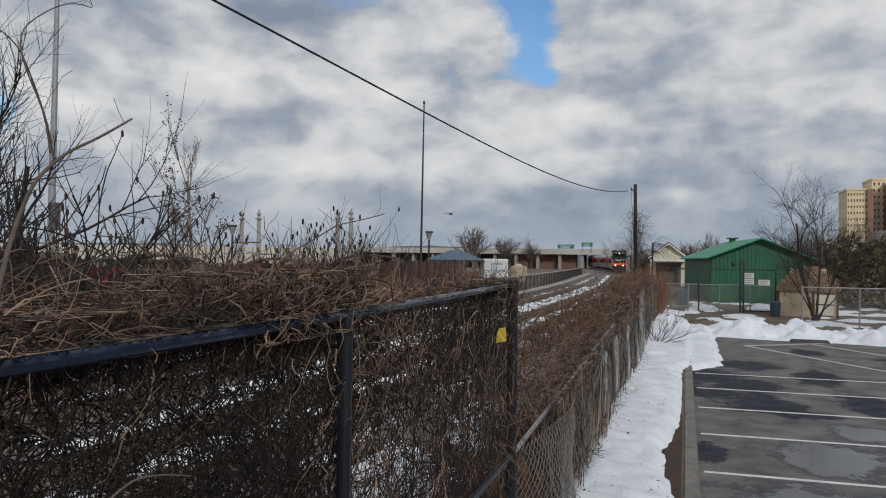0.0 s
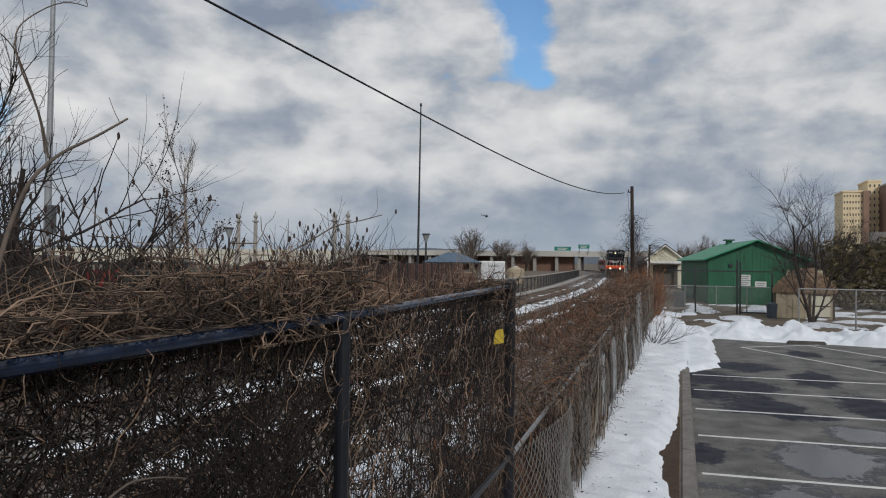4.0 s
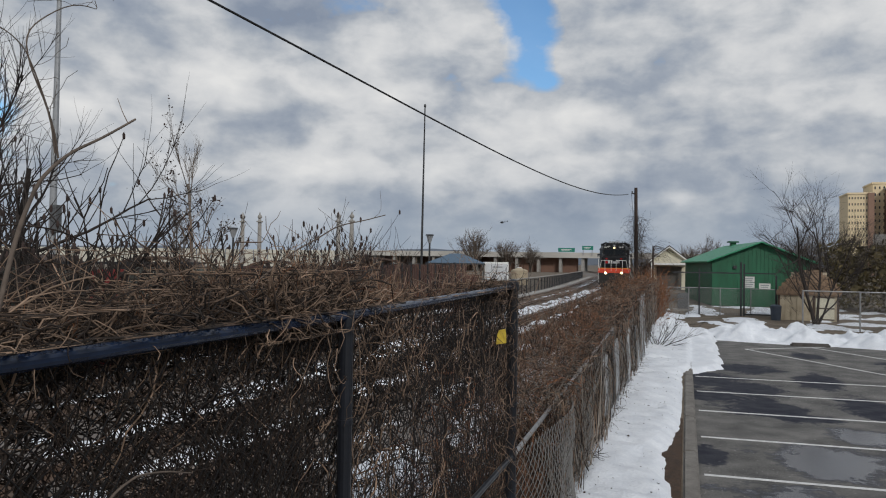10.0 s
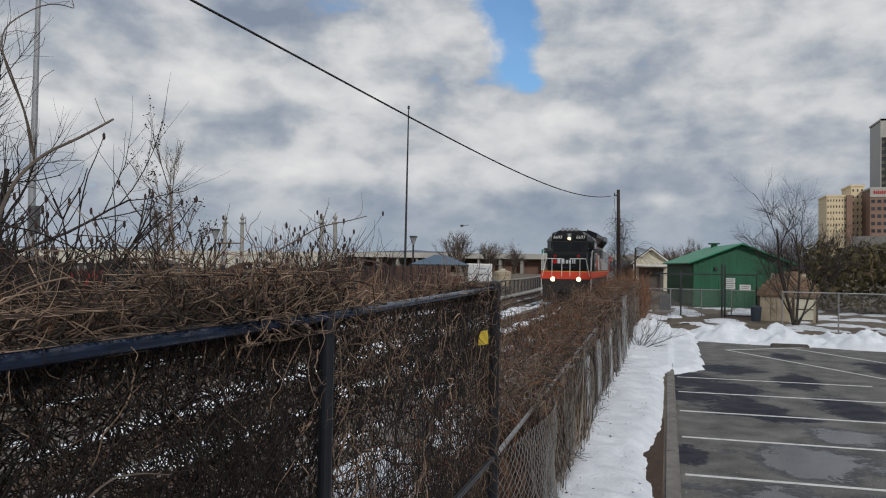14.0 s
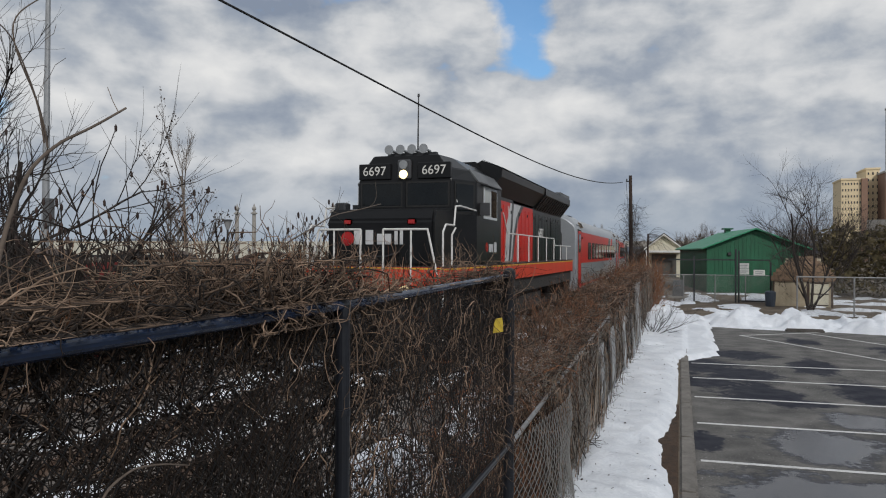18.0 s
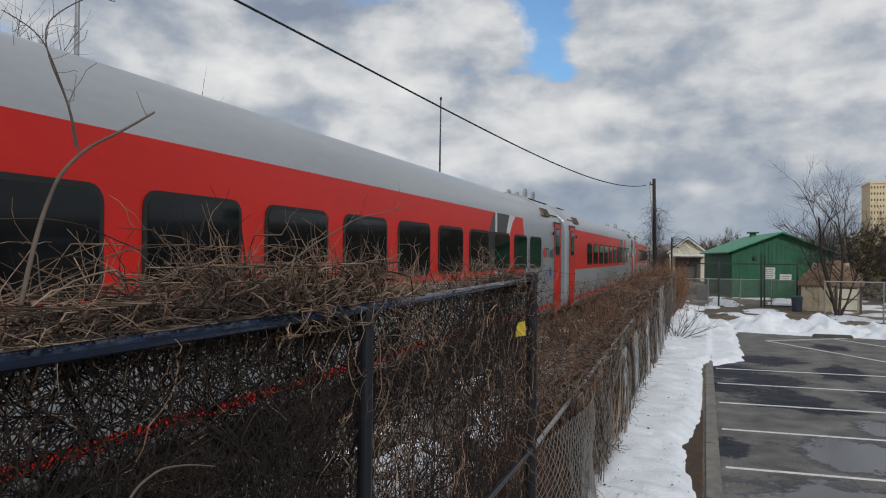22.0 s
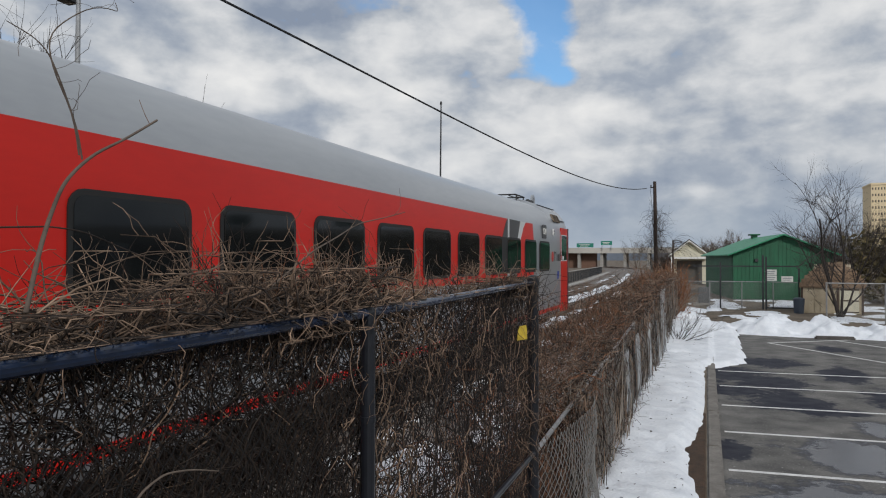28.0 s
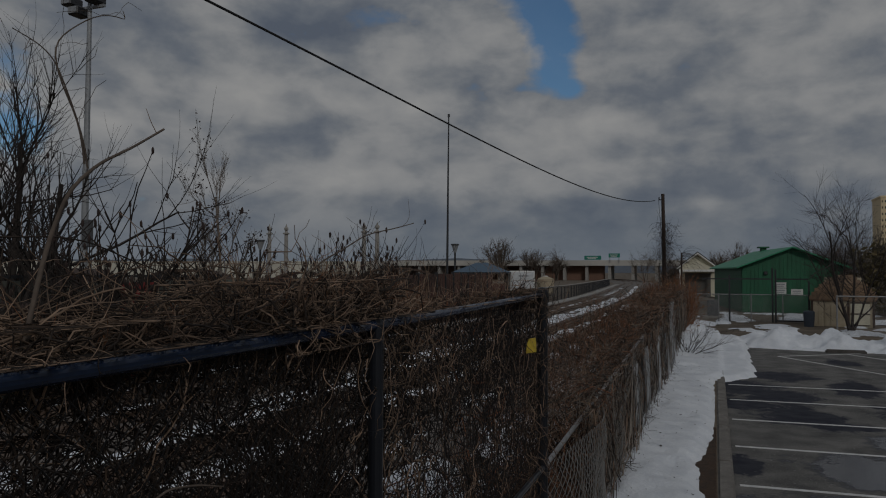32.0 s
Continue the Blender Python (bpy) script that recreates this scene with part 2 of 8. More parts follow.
def asphalt_material():
    """Speckled grey asphalt with dark melt-water patches, some of them standing water."""
    m = M("asphalt", (0.185, 0.178, 0.168), (0.058, 0.057, 0.056), rough=0.85, scale=1.3, fine=30, bump=0.7, amount=0.85)
    nt = m.node_tree
    b = nt.nodes["Principled BSDF"]
    old = b.inputs["Base Color"].links[0].from_socket
    tc = nt.nodes.new("ShaderNodeTexCoord")
    sep = nt.nodes.new("ShaderNodeSeparateXYZ")
    nt.links.new(tc.outputs["Object"], sep.inputs[0])

    def op(kind, a, c=0.0, e=None):
        n = nt.nodes.new("ShaderNodeMath")
        n.operation = kind
        for i, v in enumerate((a, c, e)):
            if v is None:
                continue
            if isinstance(v, (int, float)):
                n.inputs[i].default_value = v
            else:
                nt.links.new(v, n.inputs[i])
        return n.outputs[0]

    def noise_tex(scale, detail, rough=0.55):
        n = nt.nodes.new("ShaderNodeTexNoise")
        n.inputs["Scale"].default_value, n.inputs["Detail"].default_value, n.inputs["Roughness"].default_value = scale, detail, rough
        nt.links.new(tc.outputs["Object"], n.inputs["Vector"])
        return n.outputs["Fac"]

    def field(rows):
        total = None
        for cx, cy, rx, ry, _ in rows:
            u, v = op("MULTIPLY", op("SUBTRACT", sep.outputs[0], cx), 1 / rx), op("MULTIPLY", op("SUBTRACT", sep.outputs[1], cy), 1 / ry)
            d = op("SUBTRACT", 1.0, op("SQRT", op("ADD", op("MULTIPLY", u, u), op("MULTIPLY", v, v))))
            total = d if total is None else op("MAXIMUM", total, d)
        return total

    fray = op("MULTIPLY", op("SUBTRACT", op("ADD", op("MULTIPLY", noise_tex(1.1, 6.0), 0.75), op("MULTIPLY", noise_tex(9.0, 3.0), 0.25)), 0.5), 2.6)

    def step(v, lo, hi):
        n = nt.nodes.new("ShaderNodeMapRange")
        n.inputs["From Min"].default_value, n.inputs["From Max"].default_value = lo, hi
        nt.links.new(v, n.inputs[0])
        return n.outputs[0]

    wet = op("MULTIPLY", step(op("ADD", field(WET), fray), 0.13, 0.32), op("ADD", 0.72, op("MULTIPLY", noise_tex(2.3, 5.0), 0.45)))
    pool = op("MULTIPLY", step(op("ADD", field([w for w in WET if w[4]]), fray), 0.22, 0.45), 1.0)
    mix = nt.nodes.new("ShaderNodeMixRGB")
    nt.links.new(wet, mix.inputs[0])
    nt.links.new(old, mix.inputs[1])
    # wet dark asphalt, its blue tint standing in for reflected sky
    mix.inputs[2].default_value = (0.030, 0.032, 0.044, 1)
    # pale salt and grit specks
    grit = step(noise_tex(21.0, 2.0), 0.665, 0.72)
    mix2 = nt.nodes.new("ShaderNodeMixRGB")
    nt.links.new(op("MULTIPLY", grit, op("SUBTRACT", 1.0, wet)), mix2.inputs[0])
    nt.links.new(mix.outputs[0], mix2.inputs[1])
    mix2.inputs[2].default_value = (0.34, 0.34, 0.33, 1)
    nt.links.new(mix2.outputs[0], b.inputs["Base Color"])

    def lerp(v, lo, hi, base=None):
        n = nt.nodes.new("ShaderNodeMapRange")
        n.inputs["To Min"].default_value, n.inputs["To Max"].default_value = lo, hi
        nt.links.new(v, n.inputs[0])
        if base is not None:
            nt.links.new(base, n.inputs["To Min"])
        return n.outputs[0]

    nt.links.new(lerp(pool, 0.4, 0.10, lerp(wet, 0.9, 0.6)), b.inputs["Roughness"])
    nt.links.new(lerp(pool, 0.1, 0.38, lerp(wet, 0.35, 0.02)), b.inputs["Specular IOR Level"])
    bp = [x for x in nt.nodes if x.type == "BUMP"][0]
    nt.links.new(lerp(wet, 0.6, 0.05), bp.inputs["Strength"])
    return m


ASPHALT = asphalt_material()
SOIL = M("dry_soil_and_leaf_litter", (0.185, 0.15, 0.11), (0.058, 0.042, 0.029), rough=0.95, scale=0.8, fine=9, bump=1.0, amount=1.1)
MULCH = M("wet_brown_mulch", (0.085, 0.047, 0.026), (0.025, 0.016, 0.010), rough=0.95, scale=9, fine=60, bump=1.0)
SNOW = M("old_snow", (0.80, 0.825, 0.86), (0.56, 0.595, 0.65), rough=0.8, scale=2.6, fine=20, bump=0.95, amount=1.3)
CONCRETE = M("weathered_concrete", (0.36, 0.345, 0.32), (0.22, 0.21, 0.195), rough=0.9, scale=3, fine=35, bump=0.4)
KERB = M("dirty_kerb_concrete", (0.23, 0.215, 0.195), (0.11, 0.10, 0.09), rough=0.9, scale=3.5, fine=30, bump=0.6)
BALLAST = M("ballast", (0.205, 0.182, 0.165), (0.075, 0.065, 0.058), rough=0.95, scale=1.2, fine=9, bump=1.0, amount=1.2)
RAILSTEEL = M("rail_steel", (0.30, 0.24, 0.20), (0.16, 0.10, 0.07), rough=0.45, metal=0.6, scale=6, bump=0.1)
TIE = M("timber_tie", (0.13, 0.10, 0.08), (0.07, 0.052, 0.04), rough=0.95, scale=5, bump=0.5, rand=0.25)
PAINTLINE = M("worn_white_line_paint", (0.78, 0.78, 0.77), (0.42, 0.42, 0.42), rough=0.8, scale=7, fine=60, bump=0.2, amount=1.3)
BLACKPOST = M("black_coated_steel", (0.014, 0.017, 0.024), (0.009, 0.010, 0.013), rough=0.32, scale=8, bump=0.08)
GALV = M("weathered_galvanised_steel", (0.34, 0.345, 0.35), (0.20, 0.195, 0.19), rough=0.5, metal=0.55, scale=9, bump=0.15)
# black coated rail; the blue in its colour stands for sky sheen
RAILSHEEN = M("black_rail_blue_sheen", (0.013, 0.027, 0.065), (0.008, 0.014, 0.030), rough=0.20, scale=6, fine=30, bump=0.06)
BLACKWIRE = M("black_coated_wire", (0.012, 0.012, 0.014), rough=0.5, bump=0)
GALVWIRE = M("grey_wire", (0.30, 0.30, 0.29), (0.17, 0.165, 0.16), rough=0.6, metal=0.15, bump=0)
GREYVINE = M("weathered_grey_vine", (0.25, 0.22, 0.19), (0.08, 0.068, 0.056), rough=0.92, scale=3, fine=30, bump=0.4, rand=-0.4)
VINE = M("dry_grey_brown_vine", (0.34, 0.235, 0.165), (0.050, 0.031, 0.021), rough=0.9, scale=3, fine=30, bump=0.3, rand=-0.45)
# dark stems; the near-black also carries the shade deep in the tangle
VINEDARK = M("dark_and_shaded_vine_stem", (0.042, 0.028, 0.020), (0.010, 0.007, 0.006), rough=0.92, scale=3, fine=30, bump=0.3, rand=-0.5)
VINERED = M("red_brown_twig", (0.25, 0.105, 0.048), (0.09, 0.042, 0.023), rough=0.9, scale=3, fine=30, bump=0.2, rand=-0.4)
TWIG = M("bare_twig_bark", (0.15, 0.118, 0.095), (0.07, 0.054, 0.044), rough=0.92, scale=4, fine=40, bump=0.3, rand=-0.25)
TWIGDARK = M("dark_winter_bark", (0.040, 0.031, 0.026), (0.016, 0.012, 0.011), rough=0.92, scale=4, fine=40, bump=0.3, rand=-0.25)
TWIGPALE = M("pale_bare_bark", (0.22, 0.19, 0.165), (0.12, 0.10, 0.085), rough=0.92, scale=4, fine=40, bump=0.3, rand=-0.2)
SEED = M("dark_seed_head", (0.055, 0.035, 0.03), (0.025, 0.018, 0.016), rough=0.95, bump=0.4, rand=-0.3)
DEADLEAF = M("dead_brown_leaf", (0.27, 0.15, 0.06), (0.13, 0.065, 0.03), rough=0.85, bump=0.2, rand=-0.4)
YELLOW = M("faded_yellow_plastic", (0.62, 0.46, 0.05), (0.42, 0.30, 0.04), rough=0.55, scale=12, bump=0.1)
POLEWOOD = M("tarred_pole_timber", (0.062, 0.042, 0.033), (0.03, 0.021, 0.018), rough=0.92, scale=3, fine=40, bump=0.5, stretch=(8, 8, 0.6))
CABLE = M("black_cable", (0.012, 0.012, 0.013), rough=0.6, bump=0)
DARKMETAL = M("dark_painted_metal", (0.028, 0.030, 0.034), rough=0.5, scale=6, bump=0.1)
GREYMETAL = M("grey_painted_metal", (0.33, 0.345, 0.36), (0.24, 0.25, 0.26), rough=0.5, metal=0.3, scale=5, bump=0.1)
GREENWALL = M("green_painted_boards", (0.009, 0.115, 0.052), (0.005, 0.062, 0.028), rough=0.6, scale=1.2, fine=14, bump=0.3, stretch=(2, 2, 0.5), rand=0.05)
GREENROOF = M("green_metal_roof", (0.03, 0.265, 0.135), (0.018, 0.18, 0.09), rough=0.5, scale=0.8, fine=12, bump=0.12, rand=0.08)
CREAM = M("cream_siding", (0.66, 0.63, 0.50), (0.52, 0.49, 0.38), rough=0.8, scale=2, fine=20, bump=0.2)
DARKROOF = M("grey_shingles", (0.10, 0.095, 0.09), (0.055, 0.05, 0.048), rough=0.95, scale=4, fine=18, bump=0.5)
TAN = M("tan_shed_siding", (0.47, 0.40, 0.29), (0.35, 0.29, 0.20), rough=0.8, scale=2, fine=20, bump=0.2, rand=0.1)
BROWNROOF = M("brown_shed_shingles", (0.245, 0.165, 0.105), (0.13, 0.085, 0.055), rough=0.95, scale=4, fine=15, bump=0.6, rand=0.15)
BROWNTRIM = M("dark_brown_trim", (0.075, 0.05, 0.038), rough=0.8, bump=0.2)
WHITEPAINT = M("white_paint", (0.74, 0.74, 0.72), (0.60, 0.60, 0.58), rough=0.6, scale=3, bump=0.1)
SIGNRED = M("red_sign_paint", (0.55, 0.05, 0.05), rough=0.6, bump=0)
BLUEPLASTIC = M("blue_grey_plastic", (0.045, 0.06, 0.085), rough=0.6, bump=0.1)
GREENSIGN = M("green_road_sign", (0.02, 0.22, 0.16), rough=0.55, bump=0)
RUST = M("rust_brown_steel", (0.115, 0.055, 0.042), (0.045, 0.030, 0.027), rough=0.9, scale=1.5, fine=14, bump=0.4, amount=1.3, rand=0.3)
GREYGREEN = M("grey_green_weathered_board", (0.12, 0.125, 0.11), (0.06, 0.062, 0.055), rough=0.9, scale=1.5, fine=14, bump=0.4, rand=0.2)
REDPANEL = M("dull_red_panel", (0.22, 0.035, 0.03), (0.12, 0.02, 0.02), rough=0.8, scale=2, bump=0.3)
PALEWALL = M("pale_far_wall", (0.56, 0.54, 0.46), (0.45, 0.43, 0.37), rough=0.9, scale=0.05, fine=0.6, bump=0.1, rand=0.06)
BRICKFAR = M("far_brown_brick", (0.20, 0.115, 0.08), (0.13, 0.075, 0.055), rough=0.9, scale=0.2, fine=3, bump=0.2)
YBRICK = M("yellow_brick_tower", (0.78, 0.65, 0.43), (0.70, 0.57, 0.37), rough=0.9, scale=0.05, fine=1, bump=0.1)
BBRICK = M("brown_brick_tower", (0.30, 0.19, 0.14), (0.24, 0.15, 0.11), rough=0.9, scale=0.05, fine=1, bump=0.1)
STONE = M("pale_stone_band", (0.50, 0.48, 0.44), rough=0.9, scale=0.1, bump=0.1)
TOWERGLASS = M("bronze_tower_glass", (0.11, 0.10, 0.07), (0.07, 0.065, 0.05), rough=0.3, scale=0.1, bump=0)
FARGLASS = M("far_window_glass", (0.05, 0.055, 0.065), (0.03, 0.033, 0.04), rough=0.2, bump=0, rand=0.3)
HILL = M("hazed_wooded_hill", (0.17, 0.20, 0.245), (0.13, 0.155, 0.195), rough=1.0, scale=0.01, fine=0.1, bump=0)
HEDGE = M("brown_green_evergreen", (0.12, 0.088, 0.036), (0.045, 0.040, 0.016), rough=0.9, bump=0.2, rand=-0.5)
BLUEROOF = M("blue_grey_metal_roof", (0.075, 0.13, 0.19), (0.05, 0.09, 0.14), rough=0.5, bump=0.1)
# train
SILVER = M("silver_train_paint", (0.365, 0.385, 0.405), (0.30, 0.32, 0.345), rough=0.30, metal=0.35, scale=0.9, fine=9, bump=0.05, stretch=(1, 0.35, 1.6))
TRAINRED = M("red_train_paint", (0.58, 0.019, 0.012), (0.47, 0.015, 0.010), rough=0.34, spec=0.3, scale=0.8, fine=8, bump=0.04, stretch=(1, 0.4, 1.5))
ORANGERED = M("orange_red_sill_paint", (0.66, 0.055, 0.02), (0.52, 0.045, 0.018), rough=0.45, scale=1.5, bump=0.05)
TRAINBLACK = M("black_train_paint", (0.003, 0.0034, 0.004), (0.008, 0.008, 0.009), rough=0.30, scale=1.2, fine=10, bump=0.05, stretch=(1, 0.5, 1.8), spec=0.30)
TRAINDARK = M("dark_grey_train_paint", (0.055, 0.056, 0.06), (0.04, 0.04, 0.044), rough=0.4, scale=1.2, bump=0.04)
TRAINLIGHT = M("light_grey_train_paint", (0.55, 0.56, 0.57), (0.46, 0.47, 0.48), rough=0.4, scale=1.2, bump=0.04)
TRAINGLASS = M("dark_train_glass", (0.008, 0.010, 0.011), (0.005, 0.006, 0.007), rough=0.06, bump=0, spec=0.28)
RUBBER = M("black_rubber", (0.012, 0.012, 0.012), rough=0.6, bump=0)
UNDER = M("grimy_underframe", (0.034, 0.03, 0.027), (0.018, 0.016, 0.015), rough=0.9, scale=4, bump=0.4)
RAILWHITE = M("white_handrail_paint", (0.70, 0.70, 0.68), (0.52, 0.51, 0.49), rough=0.5, scale=6, bump=0.05)
GRILLE = M("brown_dusty_grille", (0.26, 0.205, 0.145), (0.14, 0.105, 0.075), rough=0.9, scale=8, bump=0.4)
YELLOWLINE = M("yellow_sill_line", (0.70, 0.42, 0.03), rough=0.5, bump=0)
LENSRED = M("red_marker_lens", (0.45, 0.02, 0.02), rough=0.2, bump=0)
HEADLIGHT = glow("headlight_on", (1.0, 0.78, 0.40), 2.4)
DITCHLIGHT = glow("ditch_light_on", (1.0, 0.80, 0.44), 2.6)


# ---- mesh helpers ----
def put(name, me, material, parent=None, label="", smooth=False):
    if material is not None and not me.materials:
        me.materials.append(material)
    if smooth:
        me.shade_smooth()
    ob = new(name, me)
    if parent is not None:
        ob.parent = parent
    if label:
        ob["label"] = label
    return ob


def part(name, bm, material, parent, label="", smooth=False):
    me = bpy.data.meshes.new(name)
    bm.to_mesh(me)
    bm.free()
    return put(name, me, material, parent, label, smooth)


def raw(name, verts, faces, material, parent=None, label="", smooth=False):
    me = bpy.data.meshes.new(name)
    me.from_pydata(verts, [], faces)
    me.update()
    return put(name, me, material, parent, label, smooth)


def thing(name, x, y, z, label, category, rz=0, group="", kind=""):
    ob = new(name)
    ob.matrix_basis = pose(x, y, z, 0, 0, rz)
    ob.empty_display_size = 0.2
    return tagged(ob, label, category, group, kind)


def box(bm, x0, x1, y0, y1, z0, z1, bev=0.0, seg=1):
    m = Matrix.LocRotScale(((x0 + x1) / 2, (y0 + y1) / 2, (z0 + z1) / 2), None, (abs(x1 - x0), abs(y1 - y0), abs(z1 - z0)))
    v = bmesh.ops.create_cube(bm, size=1, matrix=m)["verts"]
    if bev:
        e = list({e for q in v for e in q.link_edges})
        bmesh.ops.bevel(bm, geom=e, offset=bev, segments=seg, affect="EDGES", clamp_overlap=True)
    return bm


def bx(*a, **k):
    return box(bmesh.new(), *a, **k)


def cyl(bm, p, q, r0, r1=None, n=12, caps=True):
    p, q = Vector(p), Vector(q)
    d = q - p
    m = Matrix.Translation((p + q) / 2) @ d.to_track_quat("Z", "Y").to_matrix().to_4x4()
    bmesh.ops.create_cone(bm, cap_ends=caps, segments=n, radius1=r0, radius2=r0 if r1 is None else r1, depth=d.length, matrix=m)
    return bm


def pipe(bm, pts, r, n=8):
    """A bent round bar through the points."""
    for p, q in zip(pts, pts[1:]):
        cyl(bm, p, q, r, n=n)
    for p in pts[1:-1]:
        bmesh.ops.create_icosphere(bm, subdivisions=1, radius=r * 1.02, matrix=Matrix.Translation(p))
    return bm


def prism(bm, poly, axis, a, b):
    """A polygon (in the two other axes, in order) drawn out along an axis from a to b."""
    def at(u, v, w):
        return {"x": (w, u, v), "y": (u, w, v), "z": (u, v, w)}[axis]
    lo = [bm.verts.new(at(u, v, a)) for u, v in poly]
    hi = [bm.verts.new(at(u, v, b)) for u, v in poly]
    n = len(poly)
    for i in range(n):
        bm.faces.new((lo[i], lo[(i + 1) % n], hi[(i + 1) % n], hi[i]))
    bm.faces.new(lo[::-1])
    bm.faces.new(hi)
    bmesh.ops.recalc_face_normals(bm, faces=bm.faces)
    return bm


def rounded(w, h, r, n=4):
    """Corner points of a rounded rectangle round the origin."""
    out = []
    for cx, cy, a0 in ((w / 2 - r, h / 2 - r, 0), (-w / 2 + r, h / 2 - r, 90), (-w / 2 + r, -h / 2 + r, 180), (w / 2 - r, -h / 2 + r, 270)):
        for i in range(n + 1):
            a = radians(a0 + 90 * i / n)
            out.append((cx + r * math.cos(a), cy + r * math.sin(a)))
    return out


def tubes(paths, sides=3):
    """Verts and faces of many thin tapered stems: each path is (points, radius at the foot, radius at the tip)."""
    V, F, base = [], [], 0
    ang = np.arange(sides) * 2 * np.pi / sides
    ca, sa = np.cos(ang), np.sin(ang)
    for pts, r0, r1 in paths:
        P = np.asarray(pts, float)
        n = len(P)
        T = np.gradient(P, axis=0)
        T /= np.linalg.norm(T, axis=1)[:, None] + 1e-9
        ref = np.array((0.31, 0.17, 0.93)) if abs(T[:, 2]).mean() < 0.8 else np.array((0.9, 0.3, 0.1))
        U = np.cross(T, ref)
        U /= np.linalg.norm(U, axis=1)[:, None] + 1e-9
        W = np.cross(T, U)
        R = np.linspace(r0, r1, n)[:, None, None]
        ring = P[:, None, :] + R * (ca[None, :, None] * U[:, None, :] + sa[None, :, None] * W[:, None, :])
        V.append(ring.reshape(-1, 3))
        for i in range(n - 1):
            a = base + i * sides
            for k in range(sides):
                k2 = (k + 1) % sides
                F.append((a + k, a + k2, a + sides + k2, a + sides + k))
        base += n * sides
    return np.concatenate(V), F


def stems(name, paths, material, parent=None, label="", sides=3):
    v, f = tubes(paths, sides)
    return raw(name, v.tolist(), f, material, parent, label, smooth=True)


def wander(rng, start, way, length, n, wild=0.35, pull=(0, 0, 0)):
    """A wandering stem."""
    p, d = np.array(start, float), np.array(way, float)
    d /= np.linalg.norm(d)
    out, step = [p.copy()], length / (n - 1)
    for _ in range(n - 1):
        d = d + rng.normal(0, wild, 3) + np.array(pull)
        d /= np.linalg.norm(d)
        p = p + d * step
        out.append(p.copy())
    return np.array(out)


def limbs(rng, start, way, length, r, depth, out, spread=0.55, kids=(3, 5), wild=0.10, lift=0.05, shrink=0.62, first=0.3):
    """A branch with its smaller branches, into out."""
    n = 7 if depth > 1 else 5
    p = wander(rng, start, way, length, n, wild, (0, 0, lift))
    out.append((p, r, r * 0.45 if depth else r * 0.4))
    if depth == 0:
        return
    for _ in range(rng.integers(kids[0], kids[1] + 1)):
        f = rng.uniform(first, 1.0)
        i = min(int(f * (n - 1)), n - 2)
        q = p[i] + (p[i + 1] - p[i]) * (f * (n - 1) - i)
        d = p[i + 1] - p[i]
        d = d / np.linalg.norm(d) + rng.normal(0, spread, 3) + np.array((0, 0, 0.15))
        limbs(rng, q, d, length * shrink * rng.uniform(0.7, 1.15), r * (1 - 0.5 * f) * 0.62, depth - 1, out, spread, kids, wild, lift, shrink, first)


def lettering(name, text, size, m, material, parent, label=""):
    """Raised letters as a mesh; m places them in the parent's space."""
    c = bpy.data.curves.new(name, "FONT")
    c.body, c.size, c.extrude, c.align_x, c.align_y = text, size, 0.004, "CENTER", "CENTER"
    tmp = new("tmp", c)
    me = bpy.data.meshes.new_from_object(tmp.evaluated_get(bpy.context.evaluated_depsgraph_get()))
    bpy.data.objects.remove(tmp)
    me.name = name
    me.transform(m)
    me.materials.clear()
    return put(name, me, material, parent, label)


# ---- ground, lot, tracks, snow ----
CAR_X = -5.95          # centre of the near track where it is straight
RAIL_Z = 0.95


def track_x(y):
    d = np.clip(y, 37.0, 95.0) - 37.0
    e = np.maximum(y - 95.0, 0.0)
    f = np.maximum(y - 160.0, 0.0)
    return CAR_X - (0.0007 * d * d + 0.0812 * e + 0.0012 * f * f)


def ground_z(x, y):
    u = x - (track_x(min(y, 400.0)) - CAR_X)
    if u < -1.75:
        return float(np.interp(u, (-60, -13, -3.2, -1.75), (0.5, 0.55, 0.48, 0.30)))
    if x <= 0.12:
        return float(np.interp(x, (-1.75, 0.1), (0.28, 0.11)))
    if y < 36.6 and x < 30:
        return -0.08
    return float(np.interp(y, (36.6, 38, 60), (-0.08, 0.16, 0.25)))


def grid(xs, ys, f):
    v = [(x, y, f(x, y)) for y in ys for x in xs]
    n = len(xs)
    q = [(j * n + i, j * n + i + 1, (j + 1) * n + i + 1, (j + 1) * n + i) for j in range(len(ys) - 1) for i in range(n - 1)]
    return v, q


